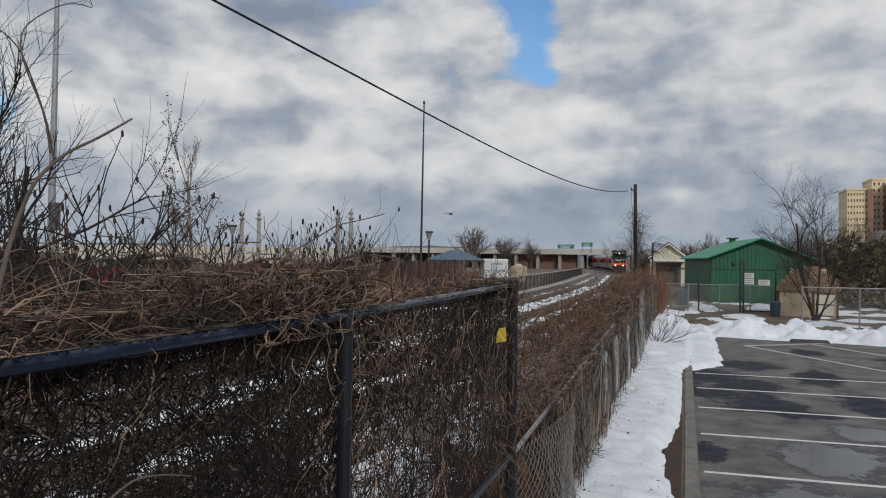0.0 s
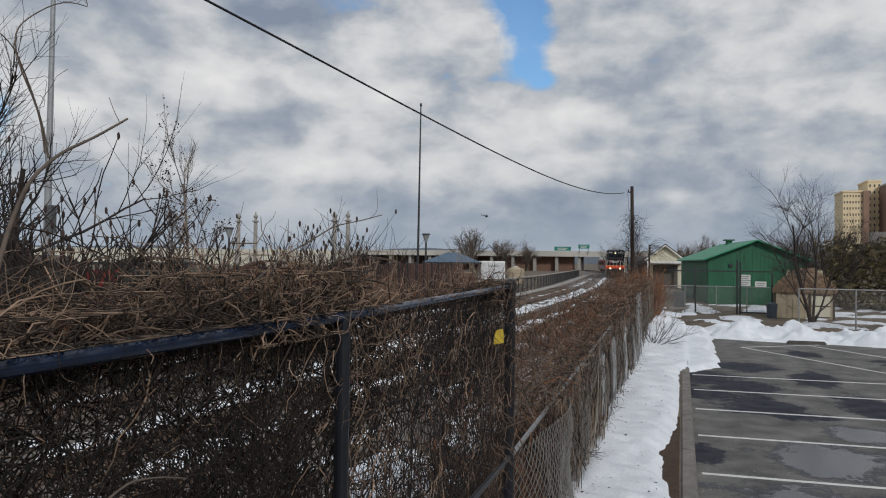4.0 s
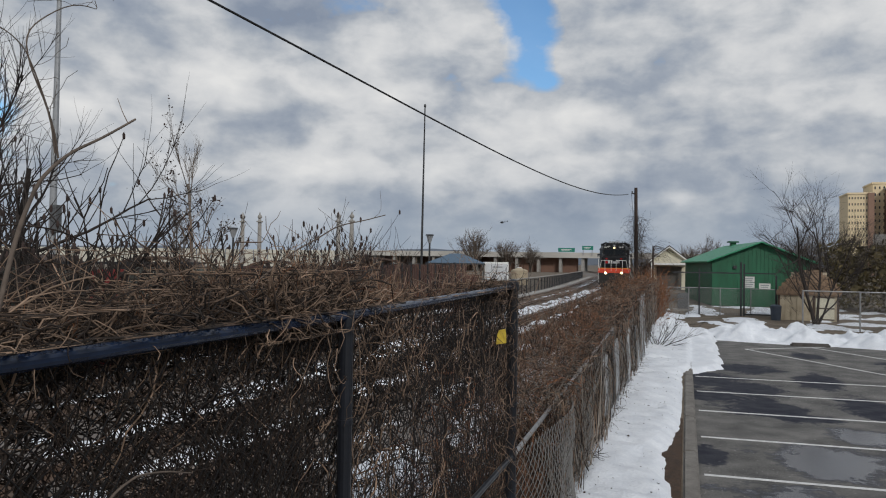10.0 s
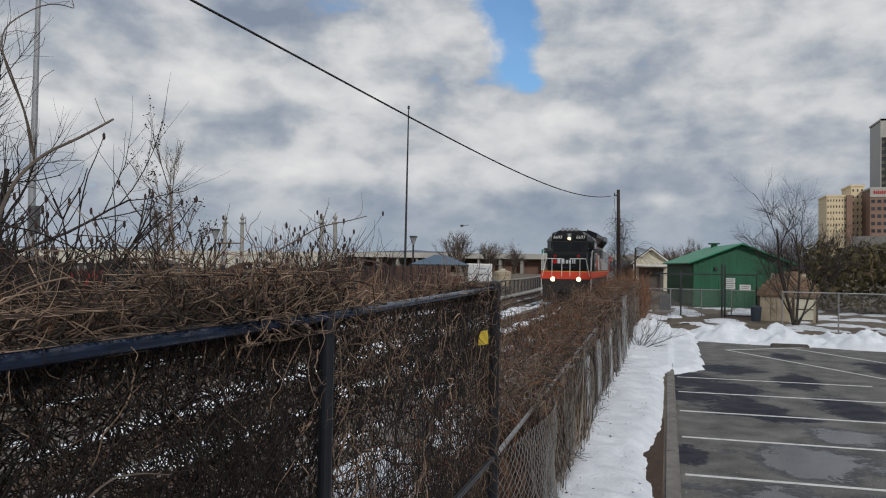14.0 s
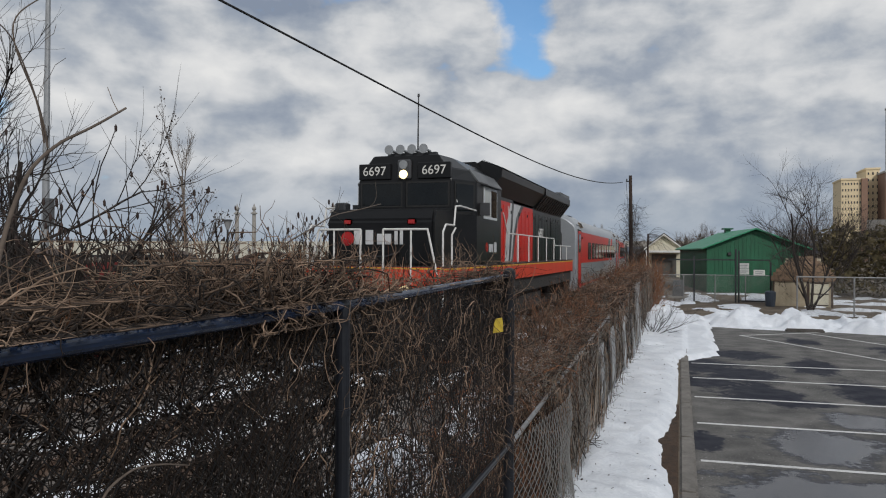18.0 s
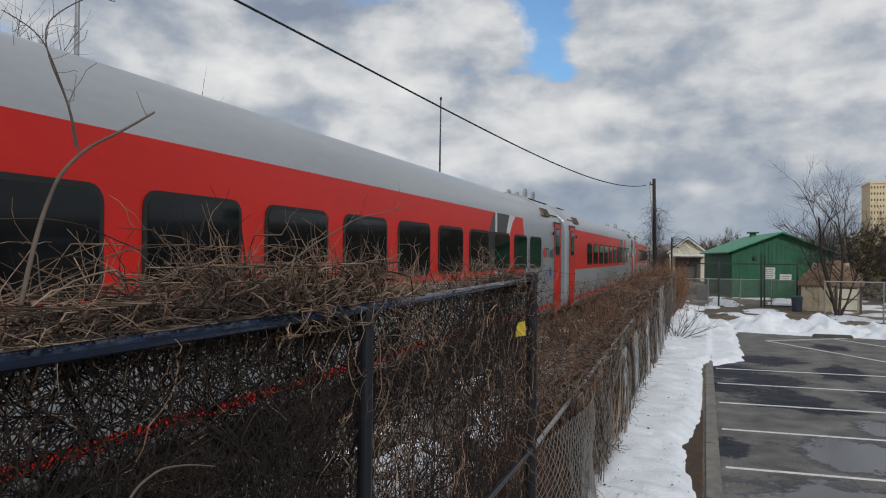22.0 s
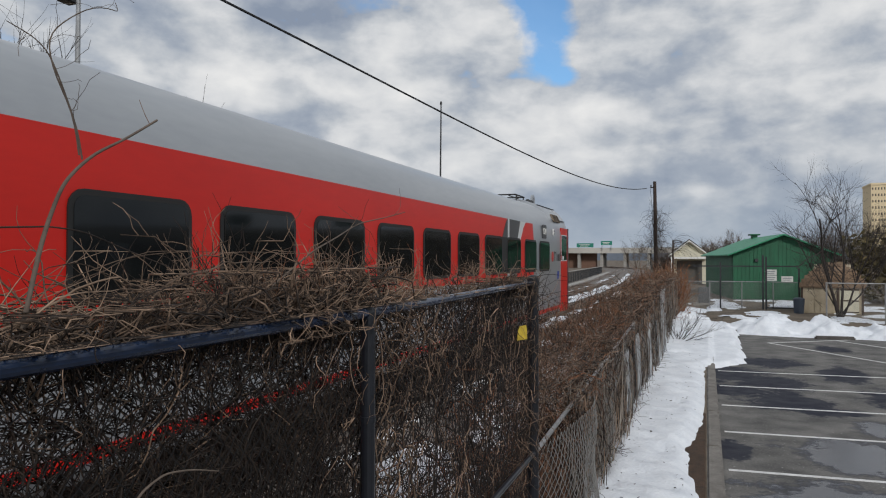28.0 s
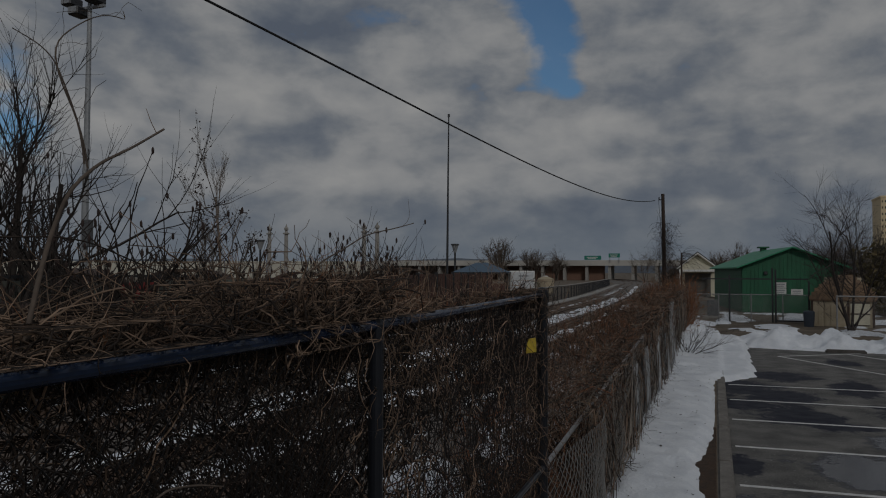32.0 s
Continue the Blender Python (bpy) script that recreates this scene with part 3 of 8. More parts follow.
def build_ground():
    xs = [-4000, -1500, -600, -250, -120, -70, -45, -32, -24, -18, -14, -11, -8, -6, -4.5, -3.2, -2.4, -1.75, -1.2, -0.6, 0.0, 0.12, 0.3, 3,
          8, 14, 20, 29.9, 30.1, 45, 70, 120, 300, 900, 4000]
    ys = [-400, -100, -30, -10, 0, 6, 12, 18, 24, 30, 36.5, 37.2, 38, 42, 48, 56, 66, 78, 92, 110, 130, 150, 170, 190, 215, 245, 290, 360, 500, 900, 4000]
    v, f = grid(xs, ys, lambda x, y: ground_z(x, y) + (0.0 if abs(x) > 60 or -0.3 < x < 30 else 0.05 * noise.noise((x * 0.4, y * 0.4, 0))))
    tagged(raw("ground", v, f, SOIL, smooth=True), "dry brown soil and leaf litter with thin winter grass", "ground", kind="structure")
    lot = tagged(raw("parking_lot", *grid(np.linspace(0.24, 30, 40).tolist(), np.linspace(-8, 36.6, 60).tolist(), lambda x, y: 0.0), ASPHALT),
                 "grey asphalt parking lot with wet dark melt patches", "parking lot", kind="structure")
    # stall lines: long thin coats of paint
    def line(name, p, q, w=0.10):
        p, q = Vector(p), Vector(q)
        d = (q - p).normalized()
        s = Vector((-d.y, d.x)) * w / 2
        c = [p + s, p - s, q - s, q + s]
        bm = bmesh.new()
        prism(bm, [(v.x, v.y) for v in c], "z", 0.002, 0.006)
        return part(name, bm, PAINTLINE, lot)
    for i in range(-3, 5):
        y = 12.12 + 2.68 * i
        line("stall_line", (0.32, y), (5.6, y + 0.33))
    line("stall_line", (2.3, 31.2), (9.5, 36.4))
    line("stall_line", (2.3, 31.2), (7.4, 23.4))
    line("stall_line", (4.95, 33.1), (9.0, 26.9))
    # kerb
    bm = bmesh.new()
    y = -8.0
    kerb = tagged(new("kerb"), "dirty grey concrete kerb beside the snow strip", "kerb", kind="structure")
    for i in range(11):
        part("kerb_stone", bx(0.0, 0.235, y + 0.008, y + 2.99, -0.1, 0.15, bev=0.03, seg=2), KERB, kerb)
        y += 3.0
    bm.free()
    tagged(part("mulch_bed", bx(-0.62, -0.003, 8.6, 15.8, 0.05, 0.145, bev=0.04), MULCH, None), "wet brown mulch showing through beside the kerb", "mulch", kind="structure")


def snow_depth(x, y):
    """Depth of the snow on the lot side, and how high its foot lies."""
    w = noise.fractal((x * 0.5, y * 0.5, 2.0), 0.8, 2.0, 4)
    e = noise.noise((0, y * 0.7, 5.0)) * 0.10 + noise.noise((0, y * 2.3, 8.0)) * 0.05
    right = -0.04 - 0.27 * math.exp(-((y - 12.2) / 1.7) ** 2) * (1 + 0.5 * noise.noise((0, y * 1.7, 1))) + e * 0.5
    if y > 22.6:
        right = min(1.15, -0.04 + (y - 22.6) * 0.55) + e * 2.6 + 0.1 * noise.noise((0, y * 4.5, 2.0))
    left = -1.42 - 0.012 * (y - 8) + e
    strip = min((x - left) / 0.16, (right - x) / 0.22, (36 - y) / 0.5) if y > 3 else -1
    d = -1.0
    if strip > 0:
        d = min(1, strip) ** 0.6 * (0.15 + 0.05 * w + (0.22 * min(1, max(0, (y - 24) / 5)) if y > 22 else 0))
    front = 34.0 + 1.6 * noise.noise((x * 0.35, 0, 3)) * 0.6 + 0.12 * max(0, x - 5) * -1.6
    back = front + 4.0 + 0.8 * noise.noise((x * 0.5, 0, 9))
    bank = min((y - front) / 0.6, (back - y) / 1.2, (x + 1.5) / 0.3)
    if bank > 0:
        d = max(d, min(1, bank) ** 0.7 * (0.40 + 0.40 * noise.fractal((x * 0.55, y * 0.6, 7.0), 0.9, 2.0, 4) + 0.17 * noise.noise((x * 1.7, y * 1.7, 2.0)) + 0.11 * noise.noise((x * 4.1, y * 4.1, 6.0))))
    return d


def build_snow():
    xs, ys = np.arange(-1.9, 15.0, 0.1), np.arange(5.0, 42, 0.1)
    nx = len(xs)
    D = np.array([[snow_depth(x, y) for x in xs] for y in ys])
    B = np.array([[0.0 if (x > 0.2 and y < 36.6) else (0.13 if x > -0.05 and y < 36.6 else ground_z(x, y)) for x in xs] for y in ys])
    Z = B + np.where(D > 0, D, -0.06)
    Z += np.where(D > 0.03, 1, 0) * np.array([[0.018 * noise.noise((x * 3.1, y * 3.1, 0)) + 0.012 * noise.noise((x * 7, y * 7, 3)) for x in xs] for y in ys])
    # trodden hollows and lumps
    rng = np.random.default_rng(14)
    X, Y = np.meshgrid(xs, ys)
    for k in range(420):
        cx, cy = (rng.uniform(-1.3, 0.0), rng.uniform(7, 27)) if k < 230 else (rng.uniform(-1.2, 13), rng.uniform(30, 40))
        far = k >= 230
        lo, hi = np.searchsorted(ys, (cy - 0.8, cy + 0.8))
        a, b = (rng.uniform(0.10, 0.2), rng.uniform(0.12, 0.24)) if not far else (rng.uniform(0.12, 0.35), rng.uniform(0.12, 0.3))
        g = np.exp(-((X[lo:hi] - cx) / a) ** 2 - ((Y[lo:hi] - cy) / b) ** 2)
        amp = (rng.uniform(-0.055, 0.02) if not far else rng.uniform(-0.13, 0.17))
        Z[lo:hi] += np.where(D[lo:hi] > 0.04, amp * g, 0)
    keep, used, verts = [], {}, []
    for j in range(len(ys) - 1):
        for i in range(nx - 1):
            if max(D[j, i], D[j, i + 1], D[j + 1, i], D[j + 1, i + 1]) > 0:
                f = []
                for jj, ii in ((j, i), (j, i + 1), (j + 1, i + 1), (j + 1, i)):
                    k = (jj, ii)
                    if k not in used:
                        used[k] = len(verts)
                        verts.append((xs[ii], ys[jj], Z[jj, ii]))
                    f.append(used[k])
                keep.append(f)
    specks_v, specks_f = [], []
    for k in range(260):
        x, y = rng.uniform(-1.3, -0.02), 7.5 + 20 * rng.random()
        if k % 3 == 0:
            x = -1.3 + abs(rng.normal(0, 0.15))
        i, j = int((x - xs[0]) / 0.1 + 0.5), int((y - ys[0]) / 0.1 + 0.5)
        if D[j, i] < 0.05:
            continue
        c = np.array((xs[i], ys[j], Z[j, i] + 0.012))
        u, w = rng.normal(0, 0.014, 3) * (1, 1, 0.4), rng.normal(0, 0.02, 3) * (1, 1, 0.4)
        n = len(specks_v)
        specks_v += [tuple(c), tuple(c + u), tuple(c + u + w), tuple(c + w)]
        specks_f.append((n, n + 1, n + 2, n + 3))
    tagged(raw("leaf_litter", specks_v, specks_f, SEED), "dark bits of bark and leaf lying on the snow", "litter", kind="stuff")
    tagged(raw("snow", verts, keep, SNOW, smooth=True), "old trodden snow along the fence and ploughed in banks", "snow", kind="stuff")
    # patches on the trackside: (offset from the track, half width, threshold)
    verts, faces = [], []
    rng = np.random.default_rng(4)
    for off, half, zz, thr, y0, y1 in ((-1.72, 0.34, 0.80, -0.12, 6, 130), (2.25, 0.60, 0.62, -0.12, 3, 60), (-6.1, 0.45, 0.72, -0.25, 22, 140), (1.5, 0.25, 0.80, 0.12, 5, 80), (3.3, 0.75, 0.52, -0.14, 2, 12), (3.3, 0.7, 0.52, 0.05, 12, 40), (-3.7, 0.5, 0.80, 0.1, 8, 120), (-5.6, 0.5, 0.80, 0.0, 5, 40), (0.2, 0.3, 0.85, 0.0, 2, 60), (-2.3, 0.3, 0.83, -0.05, 3, 70)):
        y = y0
        while y < y1:
            step = 0.16 if y < 40 else 0.5
            n = 7
            row = []
            for k in range(n):
                s = (k / (n - 1) * 2 - 1) * half
                x = track_x(y) + off + s
                d = noise.fractal((x * 0.9, y * 0.55, 4.0), 0.9, 2.0, 4) - thr - 0.35 * (abs(s) / half) ** 3
                row.append((x, y, zz - 0.03 + max(-0.05, min(0.09, d * 0.25)), d))
            if y > y0:
                for k in range(n - 1):
                    if max(prev[k][3], prev[k + 1][3], row[k][3], row[k + 1][3]) > 0:
                        b = len(verts)
                        verts += [prev[k][:3], prev[k + 1][:3], row[k + 1][:3], row[k][:3]]
                        faces.append((b, b + 1, b + 2, b + 3))
            prev = row
            y += step
    # thin leftovers in the yard
    for y in np.arange(39.5, 58, 0.4):
        for x in np.arange(-1.2, 15, 0.3):
            d = [noise.fractal((u * 0.5, w * 0.35, 6.0), 0.9, 2.0, 4) - 0.22 for u, w in ((x, y), (x + 0.3, y), (x + 0.3, y + 0.4), (x, y + 0.4))]
            if max(d) > 0:
                b = len(verts)
                verts += [(u, w, ground_z(u, w) + 0.05 + max(-0.1, min(0.05, k * 0.4))) for (u, w), k in zip(((x, y), (x + 0.3, y), (x + 0.3, y + 0.4), (x, y + 0.4)), d)]
                faces.append((b, b + 1, b + 2, b + 3))
    tagged(raw("track_snow", verts, faces, SNOW, smooth=True), "thin broken snow lying along the tracks and in the yard", "snow", kind="stuff")


def build_tracks():
    ys = np.concatenate([np.arange(-110, 40, 6.0), np.arange(40, 262, 3.0)])
    prof = [(-8.2, 0.42), (-6.7, 0.76), (-5.2, 0.79), (-2.8, 0.79), (-2.0, 0.72), (-1.3, 0.79), (1.3, 0.79), (1.75, 0.74), (2.9, 0.44)]
    v = [(float(track_x(y)) + u, y, z) for y in ys for u, z in prof]
    n = len(prof)
    f = [(j * n + i, j * n + i + 1, (j + 1) * n + i + 1, (j + 1) * n + i) for j in range(len(ys) - 1) for i in range(n - 1)]
    bed = tagged(raw("track_bed", v, f, BALLAST, smooth=True), "grey-brown crushed stone ballast under two tracks", "ballast", kind="structure")
    tie = None
    y = 2.0
    while y < 75:
        for off in (0.0, -4.0):
            if tie is None:
                tie = part("tie", bx(-1.3, 1.3, -0.115, 0.115, -0.1, 0.03, bev=0.012), TIE, bed)
                t = tie
            else:
                t = new("tie", tie.data)
                t.parent = bed
            t.matrix_basis = pose(float(track_x(y)) + off, y, 0.79, 0, 0, math.degrees(math.atan2(-(float(track_x(y + 1)) - float(track_x(y))), 1)))
        y += 0.62
    railprof = [(-0.07, 0.0), (0.07, 0.0), (0.07, 0.015), (0.012, 0.03), (0.012, 0.11), (0.036, 0.12), (0.036, 0.15), (-0.036, 0.15), (-0.036, 0.12), (-0.012, 0.11), (-0.012, 0.03), (-0.07, 0.015)]
    n = len(railprof)
    track = tagged(new("railway_track"), "pair of railway tracks curving away to an overpass", "track", kind="structure")
    for off in (-0.755, 0.755, -4.755, -3.245):
        v = [(float(track_x(y)) + off + u, y, 0.80 + z) for y in ys for u, z in railprof]
        f = [(j * n + i, j * n + (i + 1) % n, (j + 1) * n + (i + 1) % n, (j + 1) * n + i) for j in range(len(ys) - 1) for i in range(n)]
        raw("rail", v, f, RAILSTEEL, track)


build_ground()
build_snow()
build_tracks()

# ---- fences by the track ----
FX = -1.36


def chain_link(y0, y1, z0, z1, x, lean, pitch=0.052, r=0.0016, sag=0.0):
    """Zigzag wires of a chain-link mesh in the plane x (leaning), as stems."""
    paths, i = [], 0
    nz = int((z1 - z0) / (pitch * 0.5))
    y = y0
    while y < y1:
        z = np.linspace(z0, z1, nz + 1)
        zig = np.where(np.arange(nz + 1) % 2 == 0, 0.0, pitch * 0.5)
        s = (-1 if i % 2 else 1)
        yy = y + zig * s + (0 if s > 0 else pitch * 0.5 * 1.0)
        xx = x + lean * (z - z0) + sag * np.sin(y * 1.9) * np.sin((z - z0) * 2.5) + 0.003 * np.where(np.arange(nz + 1) % 2 == 0, 1, -1)
        paths.append((np.stack([xx, yy, z], 1), r, r))
        y += pitch * 0.5
        i += 1
    return paths


def build_black_fence():
    fence = thing("black_fence", FX, 0, 0.2, "tall black chain-link fence overgrown with bare vines", "fence")
    for y, r, top in ((-3.36, 0.031, 2.87), (-0.31, 0.031, 2.87), (2.74, 0.031, 2.87), (5.86, 0.046, 2.93)):
        post = part("post", cyl(bmesh.new(), (0, y, 0), (0, y, top), r, n=16), BLACKPOST, fence, smooth=False)
        bm = bmesh.new()
        bmesh.ops.create_uvsphere(bm, u_segments=12, v_segments=8, radius=r * 1.12, matrix=Matrix.Translation((0, y, top)) @ Matrix.Diagonal((1, 1, 0.75, 1)))
        cyl(bm, (0, y, top - 0.05), (0, y, top), r * 1.12, n=14)
        part("cap", bm, BLACKPOST, post)
    part("top_rail", cyl(bmesh.new(), (0.0, -6, 2.87), (0.0, 2.71, 2.865), 0.0215, n=14), RAILSHEEN, fence, "black top rail with its blue sheen put into the colour")
    part("top_rail", cyl(bmesh.new(), (0.0, 2.77, 2.865), (0.0, 5.82, 2.90), 0.0215, n=14), RAILSHEEN, fence, "black top rail with its blue sheen put into the colour")
    part("brace_rail", cyl(bmesh.new(), (0.01, 2.77, 1.46), (0.01, 5.82, 1.49), 0.022, n=12), BLACKPOST, fence)
    for y in (2.74, 5.86):
        for z in (0.6, 1.2, 1.9, 2.4):
            part("tension_band", cyl(bmesh.new(), (0, y, z), (0, y, z + 0.025), 0.05 if y > 5 else 0.035, n=14), BLACKPOST, fence)
    stems("mesh", chain_link(-0.4, 5.82, 0.2, 2.84, -0.035, 0.0, r=0.0021), BLACKWIRE, fence, "black coated diamond wire mesh")
    # twisted wire ends above the rail
    rng = np.random.default_rng(5)
    ends = []
    for y in np.arange(-0.4, 5.8, 0.052):
        h = rng.uniform(0.03, 0.055)
        ends.append((np.array([(-0.035, y, 2.83), (-0.033, y + 0.004, 2.84 + h * 0.6), (-0.03, y + rng.uniform(-0.01, 0.01), 2.84 + h)]), 0.0024, 0.0018))
    tagged(stems("wire_end", ends, BLACKWIRE, fence), kind="stuff")
    bm = bmesh.new()
    prism(bm, [(-0.06, -0.085), (0.075, -0.075), (0.06, 0.03), (0.045, 0.085), (-0.035, 0.075), (-0.055, 0.02)], "x", -0.004, 0.004)
    tag = part("warning_tag", bm, YELLOW, None)
    tag.matrix_basis = pose(FX + 0.045, 5.29, 2.74, 0, 8, -42) @ Matrix.Diagonal((1, 0.68, 0.68, 1))
    tagged(tag, "faded bent yellow plastic tag wired to the fence", "tag")


def build_grey_fence():
    fence = thing("grey_fence", -1.42, 0, 0.2, "sagging grey chain-link fence overgrown with dead vines", "fence")
    lean = 0.05
    ys = [6.0 + 2.9 * i for i in range(15)]
    tops = [1.46, 1.58, 1.70, 1.82, 1.92, 2.0, 2.08, 2.1, 2.1, 2.12, 2.12, 2.12, 2.12, 2.12, 2.12]
    for y, t in zip(ys[1:], tops[1:]):
        p = part("post", cyl(bmesh.new(), (0, y, 0), (lean * 1.2, y, t + 0.04), 0.027, n=12), GALV, fence)
    for i in (0, 1, 2, 5, 6, 9):
        part("top_rail", cyl(bmesh.new(), (lean, ys[i], tops[i]), (lean, ys[i + 1], tops[i + 1]), 0.022, n=12), GALV, fence)
    loose = chain_link(6.0, 9.2, 0.0, 1.5, 0.02, lean * 0.6, pitch=0.115, r=0.0036)
    for p, _, _ in loose:
        belly = np.clip((p[:, 1] - 6.0) / 3.2, 0, 1)
        p[:, 0] += 0.30 * np.sin(belly * math.pi) ** 0.8 * (1 - 0.45 * p[:, 2] / 1.5) + 0.02 * np.sin(p[:, 2] * 6 + p[:, 1] * 3)
    stems("mesh", loose, GALVWIRE, fence, "loose grey diamond wire mesh bellying outwards")
    stems("mesh", chain_link(9.2, 12, 0.0, 1.6, 0.02, lean * 0.6, pitch=0.10, r=0.0034, sag=0.085), GALVWIRE, fence, "bulging grey diamond wire mesh")
    stems("mesh", chain_link(12, 46, 0.0, 1.75, 0.02, lean * 0.6, pitch=0.09, r=0.0022, sag=0.07), GALVWIRE, fence, "bulging grey diamond wire mesh")
    # weathered sheets hanging behind the wire
    rng = np.random.default_rng(8)
    for y, w, z0, z1 in ((24.0, 2.6, 0.3, 2.35), (21.0, 0.5, 0.25, 1.6), (12.6, 0.4, 0.7, 1.72), (14.6, 0.6, 0.6, 1.8), (17.9, 0.4, 0.5, 1.75)):
        n, k = 9, 7
        v, f = [], []
        for j in range(k):
            for i in range(n):
                s, h = i / (n - 1), j / (k - 1)
                v.append((0.04 * math.sin(s * 19 + y) + 0.02 * math.sin(h * 5), (s - 0.5) * w * (1 - 0.15 * math.sin(h * 4 + y)), z0 - 0.2 + (z1 - z0) * h + 0.04 * math.sin(s * 9 + y)))
        for j in range(k - 1):
            for i in range(n - 1):
                f.append((j * n + i, j * n + i + 1, (j + 1) * n + i + 1, (j + 1) * n + i))
        ob = raw("torn_sheet", v, f, TARP, None, smooth=True)
        ob.modifiers.new("thick", "SOLIDIFY").thickness = 0.012
        ob.matrix_basis = pose(-1.28, y, 0.2)
        tagged(ob, "torn pale grey plastic sheet hanging on the fence", "sheet", group="torn sheets on the fence")


TARP = M("weathered_grey_sheet", (0.42, 0.44, 0.46), (0.22, 0.225, 0.23), rough=0.75, scale=2, fine=18, bump=0.4, stretch=(1, 4, 0.6))
build_black_fence()
build_grey_fence()


# ---- vines and brush ----
def build_vines():
    rng = np.random.default_rng(11)
    thin, dark, red = [], [], []
    # thick growth behind the black mesh, mostly coloured near-black to deepen its shade
    for i in range(4600):
        y = rng.uniform(0.2, 3.0) if i % 8 < 5 else rng.uniform(2.8, 5.8)
        z = rng.uniform(1.5, 2.98) if y < 3 else rng.uniform(0.4, 2.95)
        if (2.3 < y < 4.3 and z > 2.4 and rng.random() < 0.38) or (y > 3.2 and z < 2.1 and rng.random() < 0.5) or (3.3 < y < 4.7 and z < 2.35 and rng.random() < 0.55):
            continue
        up = rng.random() < 0.5
        way = (rng.normal(0, 0.15), rng.normal(0, 0.7), 1.0) if up else (rng.normal(0, 0.15), rng.choice((-1, 1)), rng.normal(0, 0.6))
        p = wander(rng, (FX - 0.07 - 0.32 * rng.random() ** 1.3, y, z), way, rng.uniform(0.25, 0.8), 9, 0.42)
        p[:, 0] = np.clip(p[:, 0], FX - 0.5, FX - 0.045)
        p[:, 2] = np.minimum(p[:, 2], 3.05)
        p[:, 1] = np.minimum(p[:, 1], 5.9)
        r = rng.choice((0.0015, 0.0023, 0.0034, 0.0050), p=(0.3, 0.38, 0.25, 0.07))
        if y > 2.85:
            r = rng.choice((0.0028, 0.0042, 0.006, 0.009), p=(0.30, 0.36, 0.25, 0.09))
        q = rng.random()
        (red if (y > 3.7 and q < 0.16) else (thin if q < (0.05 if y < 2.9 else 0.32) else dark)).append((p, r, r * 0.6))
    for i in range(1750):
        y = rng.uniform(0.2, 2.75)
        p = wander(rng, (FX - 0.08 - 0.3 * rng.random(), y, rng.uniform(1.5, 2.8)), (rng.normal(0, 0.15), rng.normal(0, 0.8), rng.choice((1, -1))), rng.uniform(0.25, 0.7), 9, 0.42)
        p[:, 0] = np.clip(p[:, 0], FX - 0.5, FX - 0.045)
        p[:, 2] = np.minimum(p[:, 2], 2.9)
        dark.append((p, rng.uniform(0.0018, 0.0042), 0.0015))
    # close tangle under the rail towards the end post
    for i in range(430):
        y = rng.uniform(3.0, 5.85)
        p = wander(rng, (FX - 0.05 - 0.2 * rng.random(), y, rng.uniform(2.5, 2.95)), (rng.normal(0, 0.2), rng.choice((-1, 1)), rng.normal(0, 0.7)), rng.uniform(0.2, 0.6), 9, 0.42)
        p[:, 0] = np.clip(p[:, 0], FX - 0.4, FX - 0.045)
        p[:, 2] = np.clip(p[:, 2], 2.4, 3.05)
        p[:, 1] = np.minimum(p[:, 1], 5.9)
        (thin if i % 3 == 0 else dark).append((p, rng.uniform(0.0028, 0.006), 0.002))
    # woven in and out of the mesh
    for i in range(560):
        y = rng.uniform(0.3, 5.8)
        p = wander(rng, (FX - 0.035, y, rng.uniform(0.4, 2.85)), (0, rng.normal(0, 0.8), rng.choice((1, -1))), rng.uniform(0.3, 0.9), 12, 0.48)
        p[:, 0] = FX - 0.035 + 0.012 * np.sin(np.arange(12) * 1.7 + i)
        p[:, 2] = np.minimum(p[:, 2], 3.06)
        p[:, 1] = np.minimum(p[:, 1], 5.86)
        r = rng.choice((0.0018, 0.0028, 0.0042), p=(0.35, 0.4, 0.25)) * (1 if y < 2.9 else 1.35)
        (thin if rng.random() < (0.06 if y < 2.9 else 0.45) else dark).append((p, r, r * 0.6))
    # strong twisted stems
    for i in range(84):
        y = rng.uniform(0.2, 5.6) if i < 40 else rng.uniform(2.8, 5.2)
        p = wander(rng, (FX - 0.06, y, 0.3), (0, rng.normal(0, 0.4), 1), rng.uniform(1.8, 3.0), 18, 0.2)
        p[:, 0] = FX - 0.05 - 0.03 * np.abs(np.sin(np.arange(18) * 0.8 + i))
        p[:, 2] = np.minimum(p[:, 2], 3.08)
        (thin if i % 3 == 0 and y > 2.8 else dark).append((p, rng.uniform(0.0035, 0.008), 0.003))
    tagged(stems("fence_vines", thin, VINE), "dry grey-brown vines woven through the black fence", "vine", kind="stuff")
    tagged(stems("fence_vine_undergrowth", dark, VINEDARK), "dead vine stems filling the fence mesh, shade put in as near-black", "vine", kind="stuff")
    # mat of stems lying behind and over the top rail, shaded gaps coloured near-black
    mat, mat2 = [], []
    for i in range(2500):
        y = rng.uniform(0.95, 3.0) if rng.random() < 0.78 else (rng.uniform(2.8, 5.8) if rng.random() < 0.45 else rng.uniform(5.0, 5.9))
        k = float(np.interp(y, (0.9, 1.5, 2.0, 2.75, 3.15, 4.0, 4.9, 5.8), (0.6, 0.7, 1.15, 1.25, 0.75, 0.45, 0.35, 0.6)))
        z = 3.035 + (0.115 * k) * rng.random() ** 1.3
        x = FX - 0.03 - 0.30 * rng.random() * k
